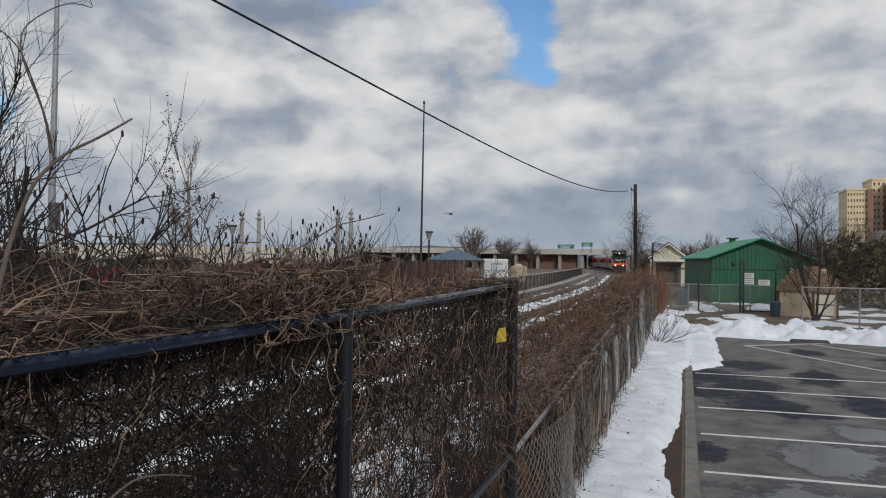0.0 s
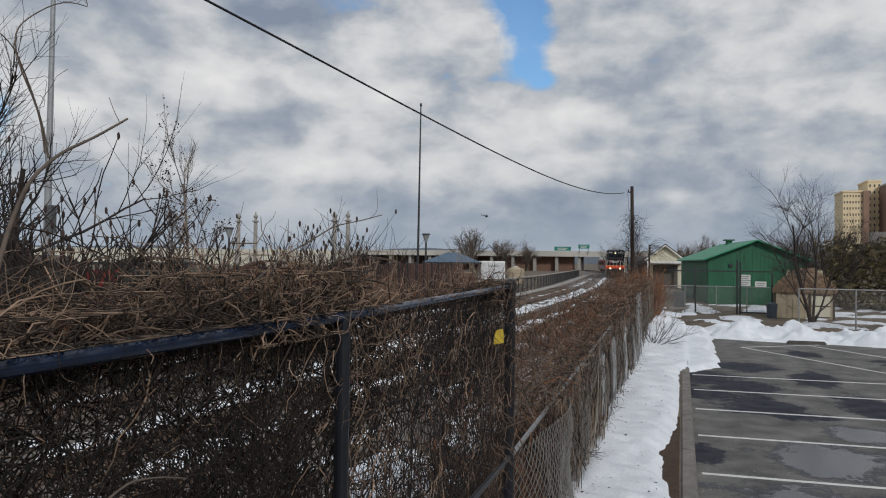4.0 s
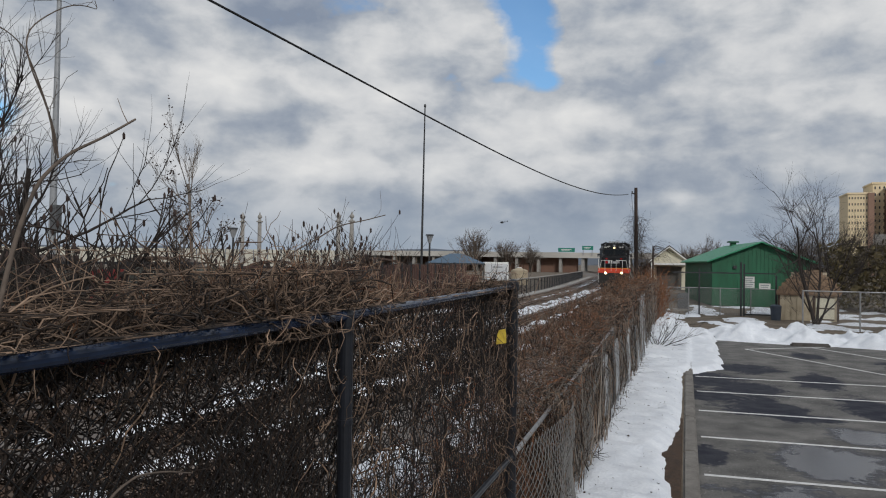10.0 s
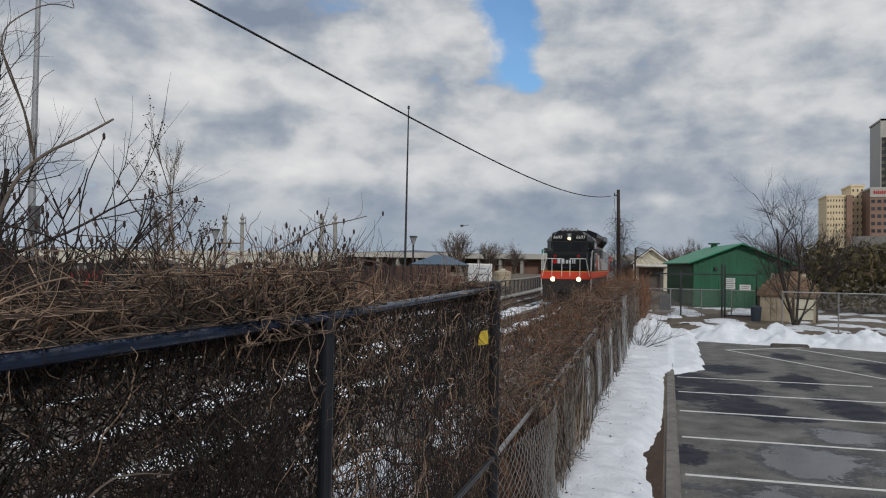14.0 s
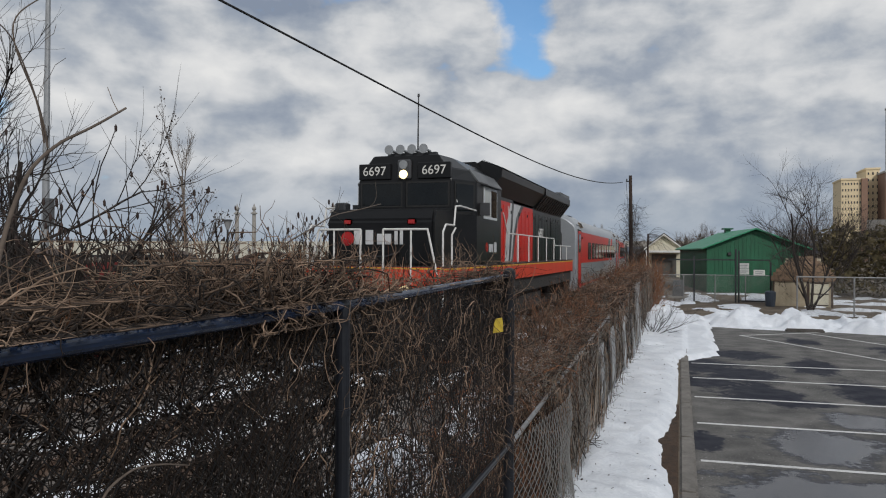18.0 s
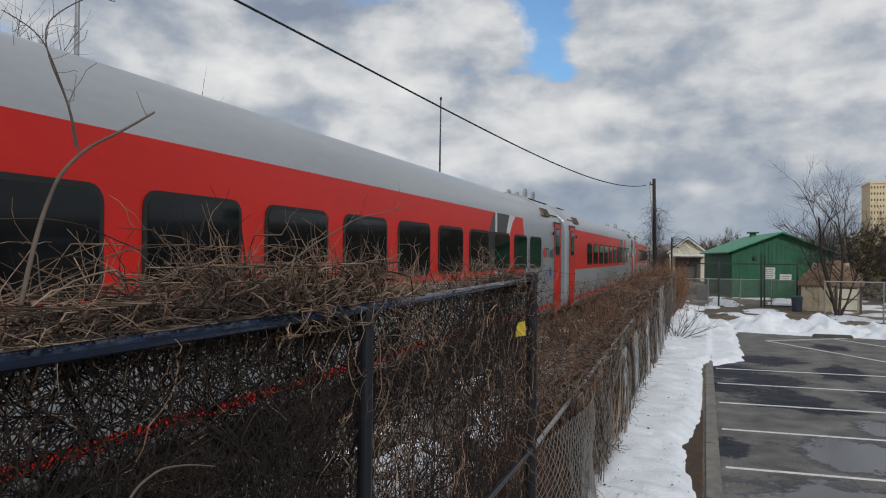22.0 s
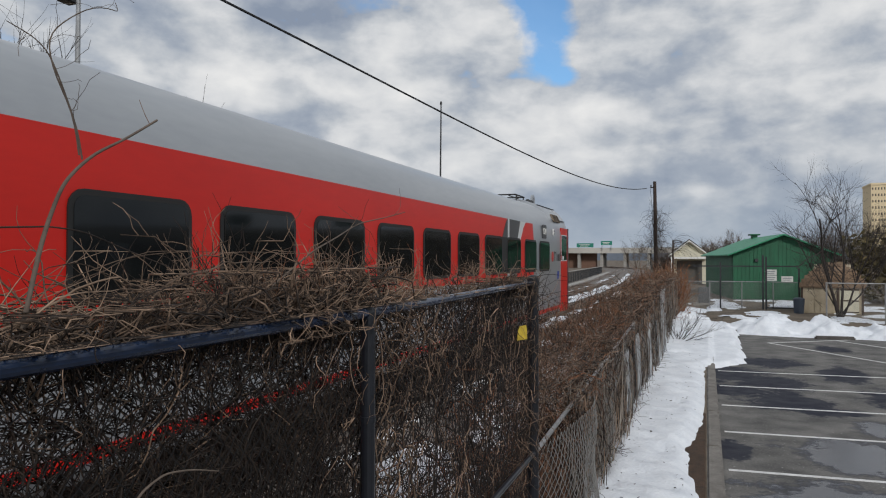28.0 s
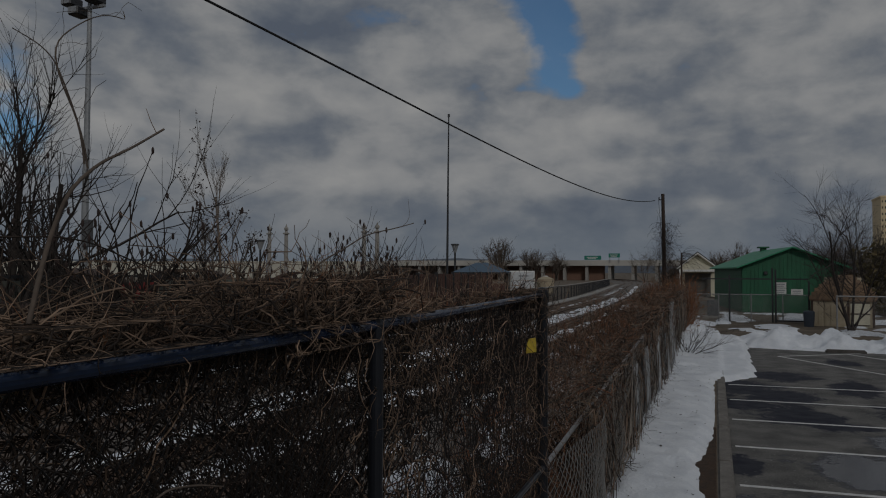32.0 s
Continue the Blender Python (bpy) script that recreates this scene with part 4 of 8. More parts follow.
        way = (rng.normal(0, 0.5), rng.choice((-1, 1)), rng.normal(0.03, 0.34))
        p = wander(rng, (x, y, z), way, rng.uniform(0.14, 0.5), 9, 0.40, (0, 0, -0.015))
        p[:, 0] = np.minimum(p[:, 0], FX + 0.045)
        over = p[:, 0] > FX - 0.04
        p[over, 2] = np.maximum(p[over, 2], 3.095)
        p[:, 2] = np.minimum(p[:, 2], 3.06 + 0.16 * k)
        r = rng.choice((0.0016, 0.0026, 0.0040, 0.0058), p=(0.28, 0.34, 0.27, 0.11))
        r = r * 0.75 if y < 1.7 else r
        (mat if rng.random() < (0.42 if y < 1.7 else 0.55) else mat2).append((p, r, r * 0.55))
    # shoots standing out of the mat
    for i in range(560):
        y = rng.uniform(0.95, 1.9) if rng.random() < 0.2 else rng.uniform(1.9, 3.7) if rng.random() < 0.7 else rng.uniform(3, 6.0)
        k = 1.25 if 1.9 < y < 3.5 else 0.7
        p = wander(rng, (FX - 0.08 - 0.2 * rng.random(), y, 3.08), (rng.normal(-0.1, 0.3), rng.normal(0, 0.55), 1), rng.uniform(0.06, 0.27) * k, 6, 0.3)
        (mat if rng.random() < 0.5 else red).append((p, rng.uniform(0.0012, 0.0024), 0.0007))
    # strands falling over the rail
    for i in range(360):
        y = rng.normal(2.34, 0.11) if i < 260 else rng.normal(3.0, 0.12) if i < 300 else rng.normal(5.4, 0.3)
        p = wander(rng, (FX - 0.12 + 0.1 * rng.random(), y, rng.uniform(3.02, 3.13)), (rng.normal(0.35, 0.2), rng.choice((-1, 1)), rng.normal(-0.05, 0.3)), rng.uniform(0.15, 0.45), 9, 0.34, (0.02, 0, -0.04))
        p[:, 0] = np.minimum(p[:, 0], FX + 0.05)
        p[:, 2] = np.maximum(p[:, 2], np.where(p[:, 0] > FX - 0.03, 3.01, 2.9))
        (mat if rng.random() < 0.5 else mat2).append((p, rng.uniform(0.0022, 0.0058), 0.0012))
    # forked sprouts rising from the mat
    for i in range(98):
        y = rng.uniform(1.75, 3.3) if i < 44 else rng.uniform(1.0, 1.8) if i < 54 else rng.uniform(3.2, 5.6)
        k = 1.0 if 1.75 < y < 3.3 else 0.75
        out = []
        limbs(rng, (FX - 0.1 - 0.4 * rng.random(), y, 2.98), (rng.normal(-0.1, 0.3), rng.normal(0.1, 0.75), 0.9), rng.uniform(0.22, 0.46) * k, rng.uniform(0.0026, 0.0062), 1, out, 0.5, (2, 4), 0.17, 0.0, 0.6, 0.3)
        for p, r0, r1 in out:
            p[:, 0] = np.minimum(p[:, 0], FX - 0.03)
            (mat if i % 2 else mat2).append((p, r0, max(r1, 0.0009)))
    # looser canes lying over the mat, paler and longer, some hanging over the rail
    for i in range(150):
        y = rng.uniform(1.0, 3.2) if i < 110 else rng.uniform(3.0, 5.6)
        p = wander(rng, (FX - 0.05 - 0.3 * rng.random(), y, rng.uniform(3.08, 3.2)), (rng.normal(0, 0.5), rng.choice((-1, 1)), rng.normal(0.25, 0.4)), rng.uniform(0.25, 0.65), 11, 0.20, (0, 0, -0.05))
        p[:, 0] = np.minimum(p[:, 0], FX - 0.02)
        p[:, 2] = np.clip(p[:, 2], 3.04, 3.36)
        mat.append((p, rng.uniform(0.0022, 0.0044), 0.0013))
        for k in range(2):
            mat.append((wander(rng, p[rng.integers(3, 9)], (rng.normal(-0.1, 0.4), rng.normal(0, 0.8), 0.9), rng.uniform(0.06, 0.16), 5, 0.25), 0.0016, 0.0008))
    # short stems fallen over the rail
    for i in range(30):
        y = 1.16 if i < 12 else rng.uniform(1.3, 2.6)
        p = wander(rng, (FX - 0.06, y + rng.normal(0, 0.05), 3.11), (0.9, rng.normal(0, 0.8), rng.normal(0.1, 0.3)), rng.uniform(0.08, 0.2), 7, 0.25, (0.0, 0, -0.2))
        p[:, 0] = np.minimum(p[:, 0], FX + 0.05)
        (mat if i % 3 else mat2).append((p, rng.uniform(0.0016, 0.0032), 0.0011))
    # clump round the end post
    for i in range(420):
        p = wander(rng, (FX + rng.normal(-0.03, 0.07), 5.84 + rng.normal(-0.12, 0.2), rng.uniform(1.6, 3.12)), (rng.normal(0, 0.4), rng.normal(0, 0.6), rng.choice((1, -1))), rng.uniform(0.15, 0.55), 8, 0.35)
        p[:, 2] = np.minimum(p[:, 2], 3.22)
        (mat2 if rng.random() < 0.55 else mat).append((p, rng.uniform(0.0018, 0.004), 0.001))
    # pale canes lying through the mat
    for i in range(90):
        y = rng.uniform(0.95, 2.2)
        p = wander(rng, (FX - 0.1 - 0.4 * rng.random(), y, rng.uniform(2.98, 3.12)), (rng.normal(0, 0.4), rng.choice((-1, 1, 1)), rng.uniform(0.1, 0.9)), rng.uniform(0.3, 0.75), 10, 0.10, (0, 0, -0.05))
        p[:, 0] = np.minimum(p[:, 0], FX - 0.10)
        p[:, 2] = np.minimum(p[:, 2], 3.32)
        mat.append((p, rng.uniform(0.0016, 0.0032), 0.001))
    # a few strands hanging on the near face
    for i in range(76):
        y = rng.uniform(2.4, 5.7) if i < 40 else rng.normal(3.0, 0.3)
        p = wander(rng, (FX + 0.03, y, rng.uniform(2.75, 3.1)), (0.1, rng.normal(0, 0.9), -1), rng.uniform(0.12, 0.5), 9, 0.36)
        p[:, 0] = np.clip(p[:, 0], FX - 0.02, FX + 0.07)
        mat.append((p, rng.uniform(0.0014, 0.0034), 0.001))
    tagged(stems("vine_mat", mat, VINE), "tangled mat of dry vine stems over the top rail", "vine", kind="stuff")
    tagged(stems("vine_mat_underside", mat2, VINEDARK), "stems in the tangled mat over the top rail, near-black for its shaded gaps", "vine", kind="stuff")
    tagged(stems("red_twigs", red, VINERED), "thin red-brown twigs among the vines", "vine", kind="stuff")


def bramble(points, r0, r1, name="bramble", label="arching bare bramble cane above the fence", twigs=6, seed=1, mat=None):
    """One cane through a few bends, smoothed, with side twigs."""
    P = np.array(points, float)
    t = np.linspace(0, len(P) - 1, 26)
    out = np.stack([np.interp(t, range(len(P)), P[:, k]) for k in range(3)], 1)
    for _ in range(3):
        out[1:-1] = (out[:-2] + 2 * out[1:-1] + out[2:]) / 4
    rng = np.random.default_rng(seed)
    ob = stems(name, [(out, r0, r1)], mat or VINE, sides=7)
    side = []
    for _ in range(twigs):
        q = out[rng.integers(6, 25)]
        side.append((wander(rng, q, rng.normal(0, 1, 3) + np.array((0, 0, 0.5)), rng.uniform(0.05, 0.22), 6, 0.3), r1 * 0.6, 0.0007))
    if side:
        tagged(stems("side_twig", side, mat or VINE, ob), kind="stuff")
    return tagged(ob, label, "bramble")


def build_brush():
    """Thicket between the grey fence and the track."""
    rng = np.random.default_rng(21)
    a, b, c = [], [], []
    for i in range(9500):
        y = 6.1 + 36 * rng.random() ** 1.3
        x = rng.uniform(-3.6, -1.45)
        if y < 11.5 and x < -2.75:
            continue
        top = float(np.interp(y, (6, 9, 12.5, 15.5, 20, 40), (1.85, 2.05, 2.45, 2.65, 2.8, 3.0))) * rng.uniform(0.8, 1.04) - 0.28 * abs(x + 2.3)
        z0 = rng.uniform(0.35, max(0.5, top - 0.4))
        way = (rng.normal(0, 0.45), rng.normal(0, 0.45), 1) if rng.random() < 0.6 else (rng.normal(0, 0.5), rng.choice((-1, 1)), rng.normal(0, 0.5))
        s = 1.0 if y < 14 else 1.6
        p = wander(rng, (x, y, z0), way, rng.uniform(0.35, 1.0) * (1 if y < 14 else 1.3), 7, 0.26)
        p[:, 2] = np.clip(p[:, 2], 0.25, top + 0.08)
        p[:, 0] = np.clip(p[:, 0], -3.75, -1.38)
        r = rng.choice((0.002, 0.0032, 0.0048)) * s
        q = rng.random()
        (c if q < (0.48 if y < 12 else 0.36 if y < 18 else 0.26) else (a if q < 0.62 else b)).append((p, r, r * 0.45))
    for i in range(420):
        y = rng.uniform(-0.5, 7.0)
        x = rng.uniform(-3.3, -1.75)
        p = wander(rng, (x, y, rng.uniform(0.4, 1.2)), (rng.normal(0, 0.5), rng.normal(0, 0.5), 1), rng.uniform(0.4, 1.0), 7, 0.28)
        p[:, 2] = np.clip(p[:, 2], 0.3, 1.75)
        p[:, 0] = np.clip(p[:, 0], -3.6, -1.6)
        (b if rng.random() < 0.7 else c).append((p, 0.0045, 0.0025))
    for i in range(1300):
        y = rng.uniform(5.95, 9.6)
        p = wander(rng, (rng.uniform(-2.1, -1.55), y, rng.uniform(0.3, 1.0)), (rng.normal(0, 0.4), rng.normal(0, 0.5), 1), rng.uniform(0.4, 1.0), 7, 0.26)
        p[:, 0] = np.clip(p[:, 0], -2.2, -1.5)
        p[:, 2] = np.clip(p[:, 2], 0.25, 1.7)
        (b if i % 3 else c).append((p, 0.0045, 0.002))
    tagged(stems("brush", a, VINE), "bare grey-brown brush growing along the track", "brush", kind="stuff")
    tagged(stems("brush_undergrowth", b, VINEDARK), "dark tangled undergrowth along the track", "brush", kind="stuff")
    # vines over the grey fence, on its near face
    def fence_top(y):
        return 0.2 + float(np.interp(y, (6.0, 20.5, 26.3, 46), (1.46, 2.0, 2.1, 2.12)))
    grey, brown, dusk = [], [], []
    for i in range(1900):
        y = 9.0 + 31 * rng.random() ** 1.3 if i > 160 else rng.uniform(7.4, 9.0)
        top = fence_top(y)
        z = rng.uniform(0.4, top - 0.1) if i > 160 else rng.uniform(top - 0.5, top)
        r = rng.choice((0.0022, 0.004, 0.0075, 0.012), p=(0.38, 0.36, 0.19, 0.07))
        p = wander(rng, (-1.35 + rng.normal(0, 0.05), y, z), (0, rng.normal(0, 0.35), rng.choice((1, -1))), rng.uniform(0.4, 1.3), 9, 0.27 if r < 0.007 else 0.17)
        p[:, 0] = np.clip(p[:, 0], -1.48, -1.22)
        p[:, 2] = np.clip(p[:, 2], 0.28, top + 0.12)
        (grey if rng.random() < 0.28 else brown if rng.random() < 0.35 else dusk).append((p, r, r * 0.6))
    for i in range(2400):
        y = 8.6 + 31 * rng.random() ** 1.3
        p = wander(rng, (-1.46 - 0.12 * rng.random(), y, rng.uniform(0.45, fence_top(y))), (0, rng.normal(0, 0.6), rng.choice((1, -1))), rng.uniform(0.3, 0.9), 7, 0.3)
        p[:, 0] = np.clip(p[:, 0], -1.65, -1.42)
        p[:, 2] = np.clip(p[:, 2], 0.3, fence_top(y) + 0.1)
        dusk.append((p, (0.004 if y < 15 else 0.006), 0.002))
    # growth falling over the top of the fence
    for i in range(3000):
        y = 7.6 + 30 * rng.random() ** 1.5
        top = fence_top(y) + 0.22 * noise.noise((y * 1.3, 0, 0)) - 0.02
        s = 1 if y < 14 else 1.4
        p = wander(rng, (rng.uniform(-1.85, -1.30), y, top + rng.uniform(-0.16, 0.22)), (rng.normal(0.15, 0.5), rng.normal(0, 1), rng.normal(-0.05, 0.55)), rng.uniform(0.3, 0.85) * s, 8, 0.33, (0.03, 0, -0.05))
        p[:, 0] = np.minimum(p[:, 0], -1.18 + rng.normal(0, 0.03))
        p[:, 2] = np.clip(p[:, 2], 0.35, top + 0.36)
        r = rng.choice((0.002, 0.0032, 0.005, 0.009), p=(0.35, 0.35, 0.24, 0.06)) * s
        q = rng.random()
        (c if q < 0.22 else brown if q < 0.55 else dusk if q < 0.82 else grey).append((p, r, r * 0.5))
    for i in range(46):
        y = 7.8 + 22 * rng.random()
        p = wander(rng, (-1.3 + rng.normal(0, 0.05), y, 0.3), (0, rng.normal(0, 0.4), 1), rng.uniform(1.2, 2.2), 14, 0.16)
        p[:, 0] = np.clip(p[:, 0], -1.4, -1.2)
        grey.append((p, rng.uniform(0.008, 0.016), 0.005))
    # dead stems lying out over the snow
    for i in range(60):
        y = rng.uniform(8.5, 24)
        p = wander(rng, (-1.32, y, rng.uniform(0.32, 0.6)), (1, rng.normal(0, 0.6), rng.uniform(-0.4, 0.3)), rng.uniform(0.12, 0.42), 7, 0.3, (0, 0, -0.06))
        p[:, 2] = np.maximum(p[:, 2], 0.38)
        dusk.append((p, 0.005, 0.002))
    tagged(stems("grey_fence_vine", grey, GREYVINE), "weathered grey vine stems hanging on the grey fence", "vine", kind="stuff")
    tagged(stems("brown_fence_vine", brown, VINE), "dry brown vine stems falling over the grey fence", "vine", kind="stuff")
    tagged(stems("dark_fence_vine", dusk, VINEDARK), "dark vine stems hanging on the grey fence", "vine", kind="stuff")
    tagged(stems("brush_red_shoots", c, VINERED), "reddish bare shoots along the track", "brush", kind="stuff")
    # shrub round the pole's foot, with a few rusty leaves
    e, leaf_v, leaf_f = [], [], []
    for i in range(1500):
        y = rng.uniform(33, 46)
        x = rng.uniform(-4.0, -1.2) if i < 800 else rng.uniform(-2.7, -0.9)
        p = wander(rng, (x, y, rng.uniform(0.4, 2.2)), (rng.normal(0, 0.5), rng.normal(0, 0.5), 1), rng.uniform(0.6, 1.5), 7, 0.22)
        p[:, 2] = np.minimum(p[:, 2], 3.35 + 0.45 * min(1.0, max(0.0, x + 2.7)) - 0.25 * abs(x + 2.6) - 1.2 * max(0.0, -2.75 - x) + rng.uniform(-0.2, 0.25))
        e.append((p, 0.008, 0.004))
        if rng.random() < 0.5:
            q = p[rng.integers(2, 7)]
            k = len(leaf_v)
            u, w = rng.normal(0, 0.04, 3), rng.normal(0, 0.04, 3)
            leaf_v += [tuple(q), tuple(q + u), tuple(q + u + w), tuple(q + w)]
            leaf_f.append((k, k + 1, k + 2, k + 3))
    shrub = tagged(stems("shrub_thicket", e, VINERED), "dense red-brown bare shrubs round the utility pole", "shrub", kind="stuff")
    raw("dead_leaf", leaf_v, leaf_f, DEADLEAF, shrub)


build_vines()
build_brush()
bramble([(-1.5, 1.18, 3.05), (-1.5, 1.24, 3.31), (-1.5, 1.27, 3.40), (-1.5, 1.31, 3.49), (-1.5, 1.40, 3.57), (-1.5, 1.50, 3.62), (-1.5, 1.63, 3.70)], 0.0065, 0.0032, seed=2, twigs=0, mat=TWIG)
bramble([(-1.5, 1.60, 3.685), (-1.5, 1.58, 3.71), (-1.5, 1.56, 3.745)], 0.0012, 0.0008, seed=12, twigs=0)
bramble([(-1.5, 1.365, 3.55), (-1.5, 1.35, 3.62), (-1.5, 1.32, 3.69), (-1.5, 1.285, 3.76), (-1.5, 1.26, 3.80), (-1.5, 1.22, 3.825), (-1.5, 1.15, 3.84)], 0.0026, 0.0012, seed=3, twigs=7, mat=TWIG)
bramble([(-1.5, 1.355, 3.56), (-1.49, 1.33, 3.66), (-1.5, 1.29, 3.73), (-1.5, 1.26, 3.80), (-1.5, 1.265, 3.85), (-1.5, 1.32, 3.90), (-1.5, 1.39, 3.955), (-1.5, 1.46, 3.97), (-1.5, 1.485, 3.965), (-1.5, 1.47, 3.99)], 0.0024, 0.001, seed=4, twigs=5, mat=TWIG)
bramble([(-1.6, 1.0, 3.36), (-1.6, 1.28, 3.375), (-1.6, 1.36, 3.38), (-1.6, 1.47, 3.37), (-1.6, 1.61, 3.325), (-1.6, 1.8, 3.27)], 0.0026, 0.0018, seed=7, twigs=2, mat=VINEDARK)
bramble([(-1.45, 2.15, 3.2), (-1.4, 2.35, 3.33), (-1.4, 2.52, 3.38), (-1.4, 2.72, 3.45), (-1.4, 3.0, 3.49), (-1.4, 3.23, 3.53)], 0.0034, 0.0022, seed=6, twigs=4, mat=TWIG)
bramble([(-1.33, 1.30, 2.60), (-1.33, 1.39, 2.71), (-1.33, 1.48, 2.735), (-1.33, 1.59, 2.715), (-1.33, 1.70, 2.68)], 0.0042, 0.0022, seed=8, twigs=0, mat=TWIG)
bramble([(-1.42, 1.25, 2.99), (-1.42, 1.34, 3.10), (-1.42, 1.45, 3.18), (-1.42, 1.57, 3.215), (-1.42, 1.80, 3.235)], 0.0024, 0.0014, seed=9, twigs=3, mat=VINEDARK)


# ---- bare trees and bushes ----
def sumac(name, x, y, height, n, seed, spread=1.0, seeds=True, r=0.03):
    """A clump of forked bare stems with dark seed heads."""
    rng = np.random.default_rng(seed)
    base = ground_z(x, y)
    ob = thing(name, x, y, base, "bare sumac with dark seed heads beyond the tracks" if seeds else "bare leafless sapling beyond the tracks", "tree")
    paths, tips = [], []
    for i in range(n):
        s = (rng.normal(0, spread * 0.6), rng.normal(0, spread * 0.6), 0)
        h = height * rng.uniform(0.55, 1.0)
        trunk = wander(rng, s, (rng.normal(0, 0.3), rng.normal(0, 0.3), 1), h * 0.45, 6, 0.10)
        paths.append((trunk, r, r * 0.7))
        for k in range(rng.integers(4, 7)):
            q = trunk[rng.integers(2, 6)]
            b = wander(rng, q, (rng.normal(0, 0.9), rng.normal(0, 0.9), 0.8), h * rng.uniform(0.3, 0.55), 7, 0.13, (0, 0, 0.13))
            paths.append((b, r * 0.5, r * 0.22))
            tips.append(b[-1])
            for j in range(3):
                c = wander(rng, b[rng.integers(2, 6)], (rng.normal(0, 0.8), rng.normal(0, 0.8), 1), h * rng.uniform(0.12, 0.3), 5, 0.1, (0, 0, 0.1))
                paths.append((c, r * 0.3, r * 0.15))
                tips.append(c[-1])
    stems("stem", paths, TWIGDARK, ob, sides=4)
    if seeds:
        bm = bmesh.new()
        for q in tips:
            if rng.random() < 0.42:
                m = Matrix.Translation(Vector(q)) @ Matrix.Diagonal((0.032, 0.032, 0.085, 1))
                bmesh.ops.create_icosphere(bm, subdivisions=1, radius=1, matrix=m)
        tagged(part("seed_head", bm, SEED, ob), kind="stuff")
    return ob


def tree(name, x, y, height, seed, label, r=0.11, depth=3, spread=0.5, mat=None, kids=(3, 5), stemsn=1, lift=0.05, leaves=0, z=None, first=0.3, shrink=0.62):
    rng = np.random.default_rng(seed)
    ob = thing(name, x, y, ground_z(x, y) if z is None else z, label, "tree")
    paths = []
    for i in range(stemsn):
        way = (rng.normal(0, 0.08 if stemsn == 1 else 0.33), rng.normal(0, 0.08 if stemsn == 1 else 0.33), 1)
        limbs(rng, (rng.normal(0, 0.05 * stemsn), rng.normal(0, 0.05 * stemsn), -0.05), way, height * rng.uniform(0.55, 0.65), r, depth, paths, spread, kids, 0.09, lift, shrink, first)
    stems("trunk", paths[:1], mat or TWIG, ob, sides=7)
    stems("crown", paths[1:], mat or TWIG, ob, sides=3)
    if leaves:
        v, f = [], []
        for i in range(leaves):
            p = paths[rng.integers(len(paths) // 4, len(paths))][0]
            q = p[-1] + rng.normal(0, 0.05, 3)
            u, w = rng.normal(0, 0.036, 3), rng.normal(0, 0.036, 3)
            k = len(v)
            v += [tuple(q), tuple(q + u), tuple(q + u + w), tuple(q + w)]
            f.append((k, k + 1, k + 2, k + 3))
        raw("withered_leaves", v, f, SEED, ob)
    return ob


sumac("sumac", -11.3, 9.8, 5.6, 8, 31, 1.0, r=0.058)
sumac("sumac", -11.6, 11.6, 5.6, 9, 32, 1.0, r=0.058)
sumac("sumac", -12.6, 10.6, 5.8, 8, 39, 1.0, r=0.052)
sumac("sumac", -9.9, 16.8, 4.5, 13, 33, 1.1, r=0.028)
sumac("sumac", -9.8, 19.4, 5.1, 14, 35, 1.0, r=0.028)
sumac("sumac", -9.1, 21.3, 4.6, 5, 36, 0.7, seeds=False, r=0.02)
sumac("sumac", -10.5, 18.6, 5.1, 14, 34, 1.1, r=0.028)
sumac("sumac", -10.6, 21.5, 4.0, 5, 38, 0.9, seeds=False, r=0.02)
sumac("sumac", -12.5, 17.0, 3.6, 5, 37, 1.2)
tree("bare_tree", -15.6, 13.0, 8.8, 44, "tall bare tree with fine twigs beyond the tracks", r=0.12, depth=3, kids=(5, 7), first=0.2, mat=TWIGDARK)
tree("bare_tree", -15.0, 11.9, 7.8, 41, "tall bare tree with fine twigs beyond the tracks", r=0.13, depth=3, kids=(6, 8), first=0.2, mat=TWIGDARK)
tree("withered_tree", -15.9, 20.7, 9.6, 42, "slender tree with a few withered leaves", r=0.07, depth=3, kids=(7, 10), spread=0.48, shrink=0.44, leaves=620, lift=0.12, mat=TWIGPALE)
tree("withered_tree", -16.7, 20.0, 5.6, 43, "small tree with a few withered leaves", r=0.05, depth=3, kids=(5, 8), spread=0.45, shrink=0.45, leaves=170, mat=TWIGPALE)


def snow_bush():
    rng = np.random.default_rng(45)
    ob = thing("bush", -0.92, 26.8, 0.3, "small bare dark bush spreading over the snow", "bush")
    paths = []
    for w, l in (((1.0, -0.1, 0.55), 1.7), ((0.9, 0.2, 0.75), 1.5), ((0.7, -0.2, 1.0), 1.2), ((0.2, 0.1, 1.0), 0.9), ((-0.5, 0.1, 1.0), 1.0), ((-0.7, -0.2, 0.7), 0.8), ((1.0, 0.3, 0.25), 1.3), ((0.5, 0.4, 0.9), 1.3), ((0.0, 0, 1), 0.45)):
        limbs(rng, rng.normal(0, 0.04, 3) * (1, 1, 0), w, l * 0.8, 0.017, 2, paths, 0.42, (4, 6), 0.09, 0.03, 0.6, 0.2)
    stems("stem", paths, TWIGDARK, ob)


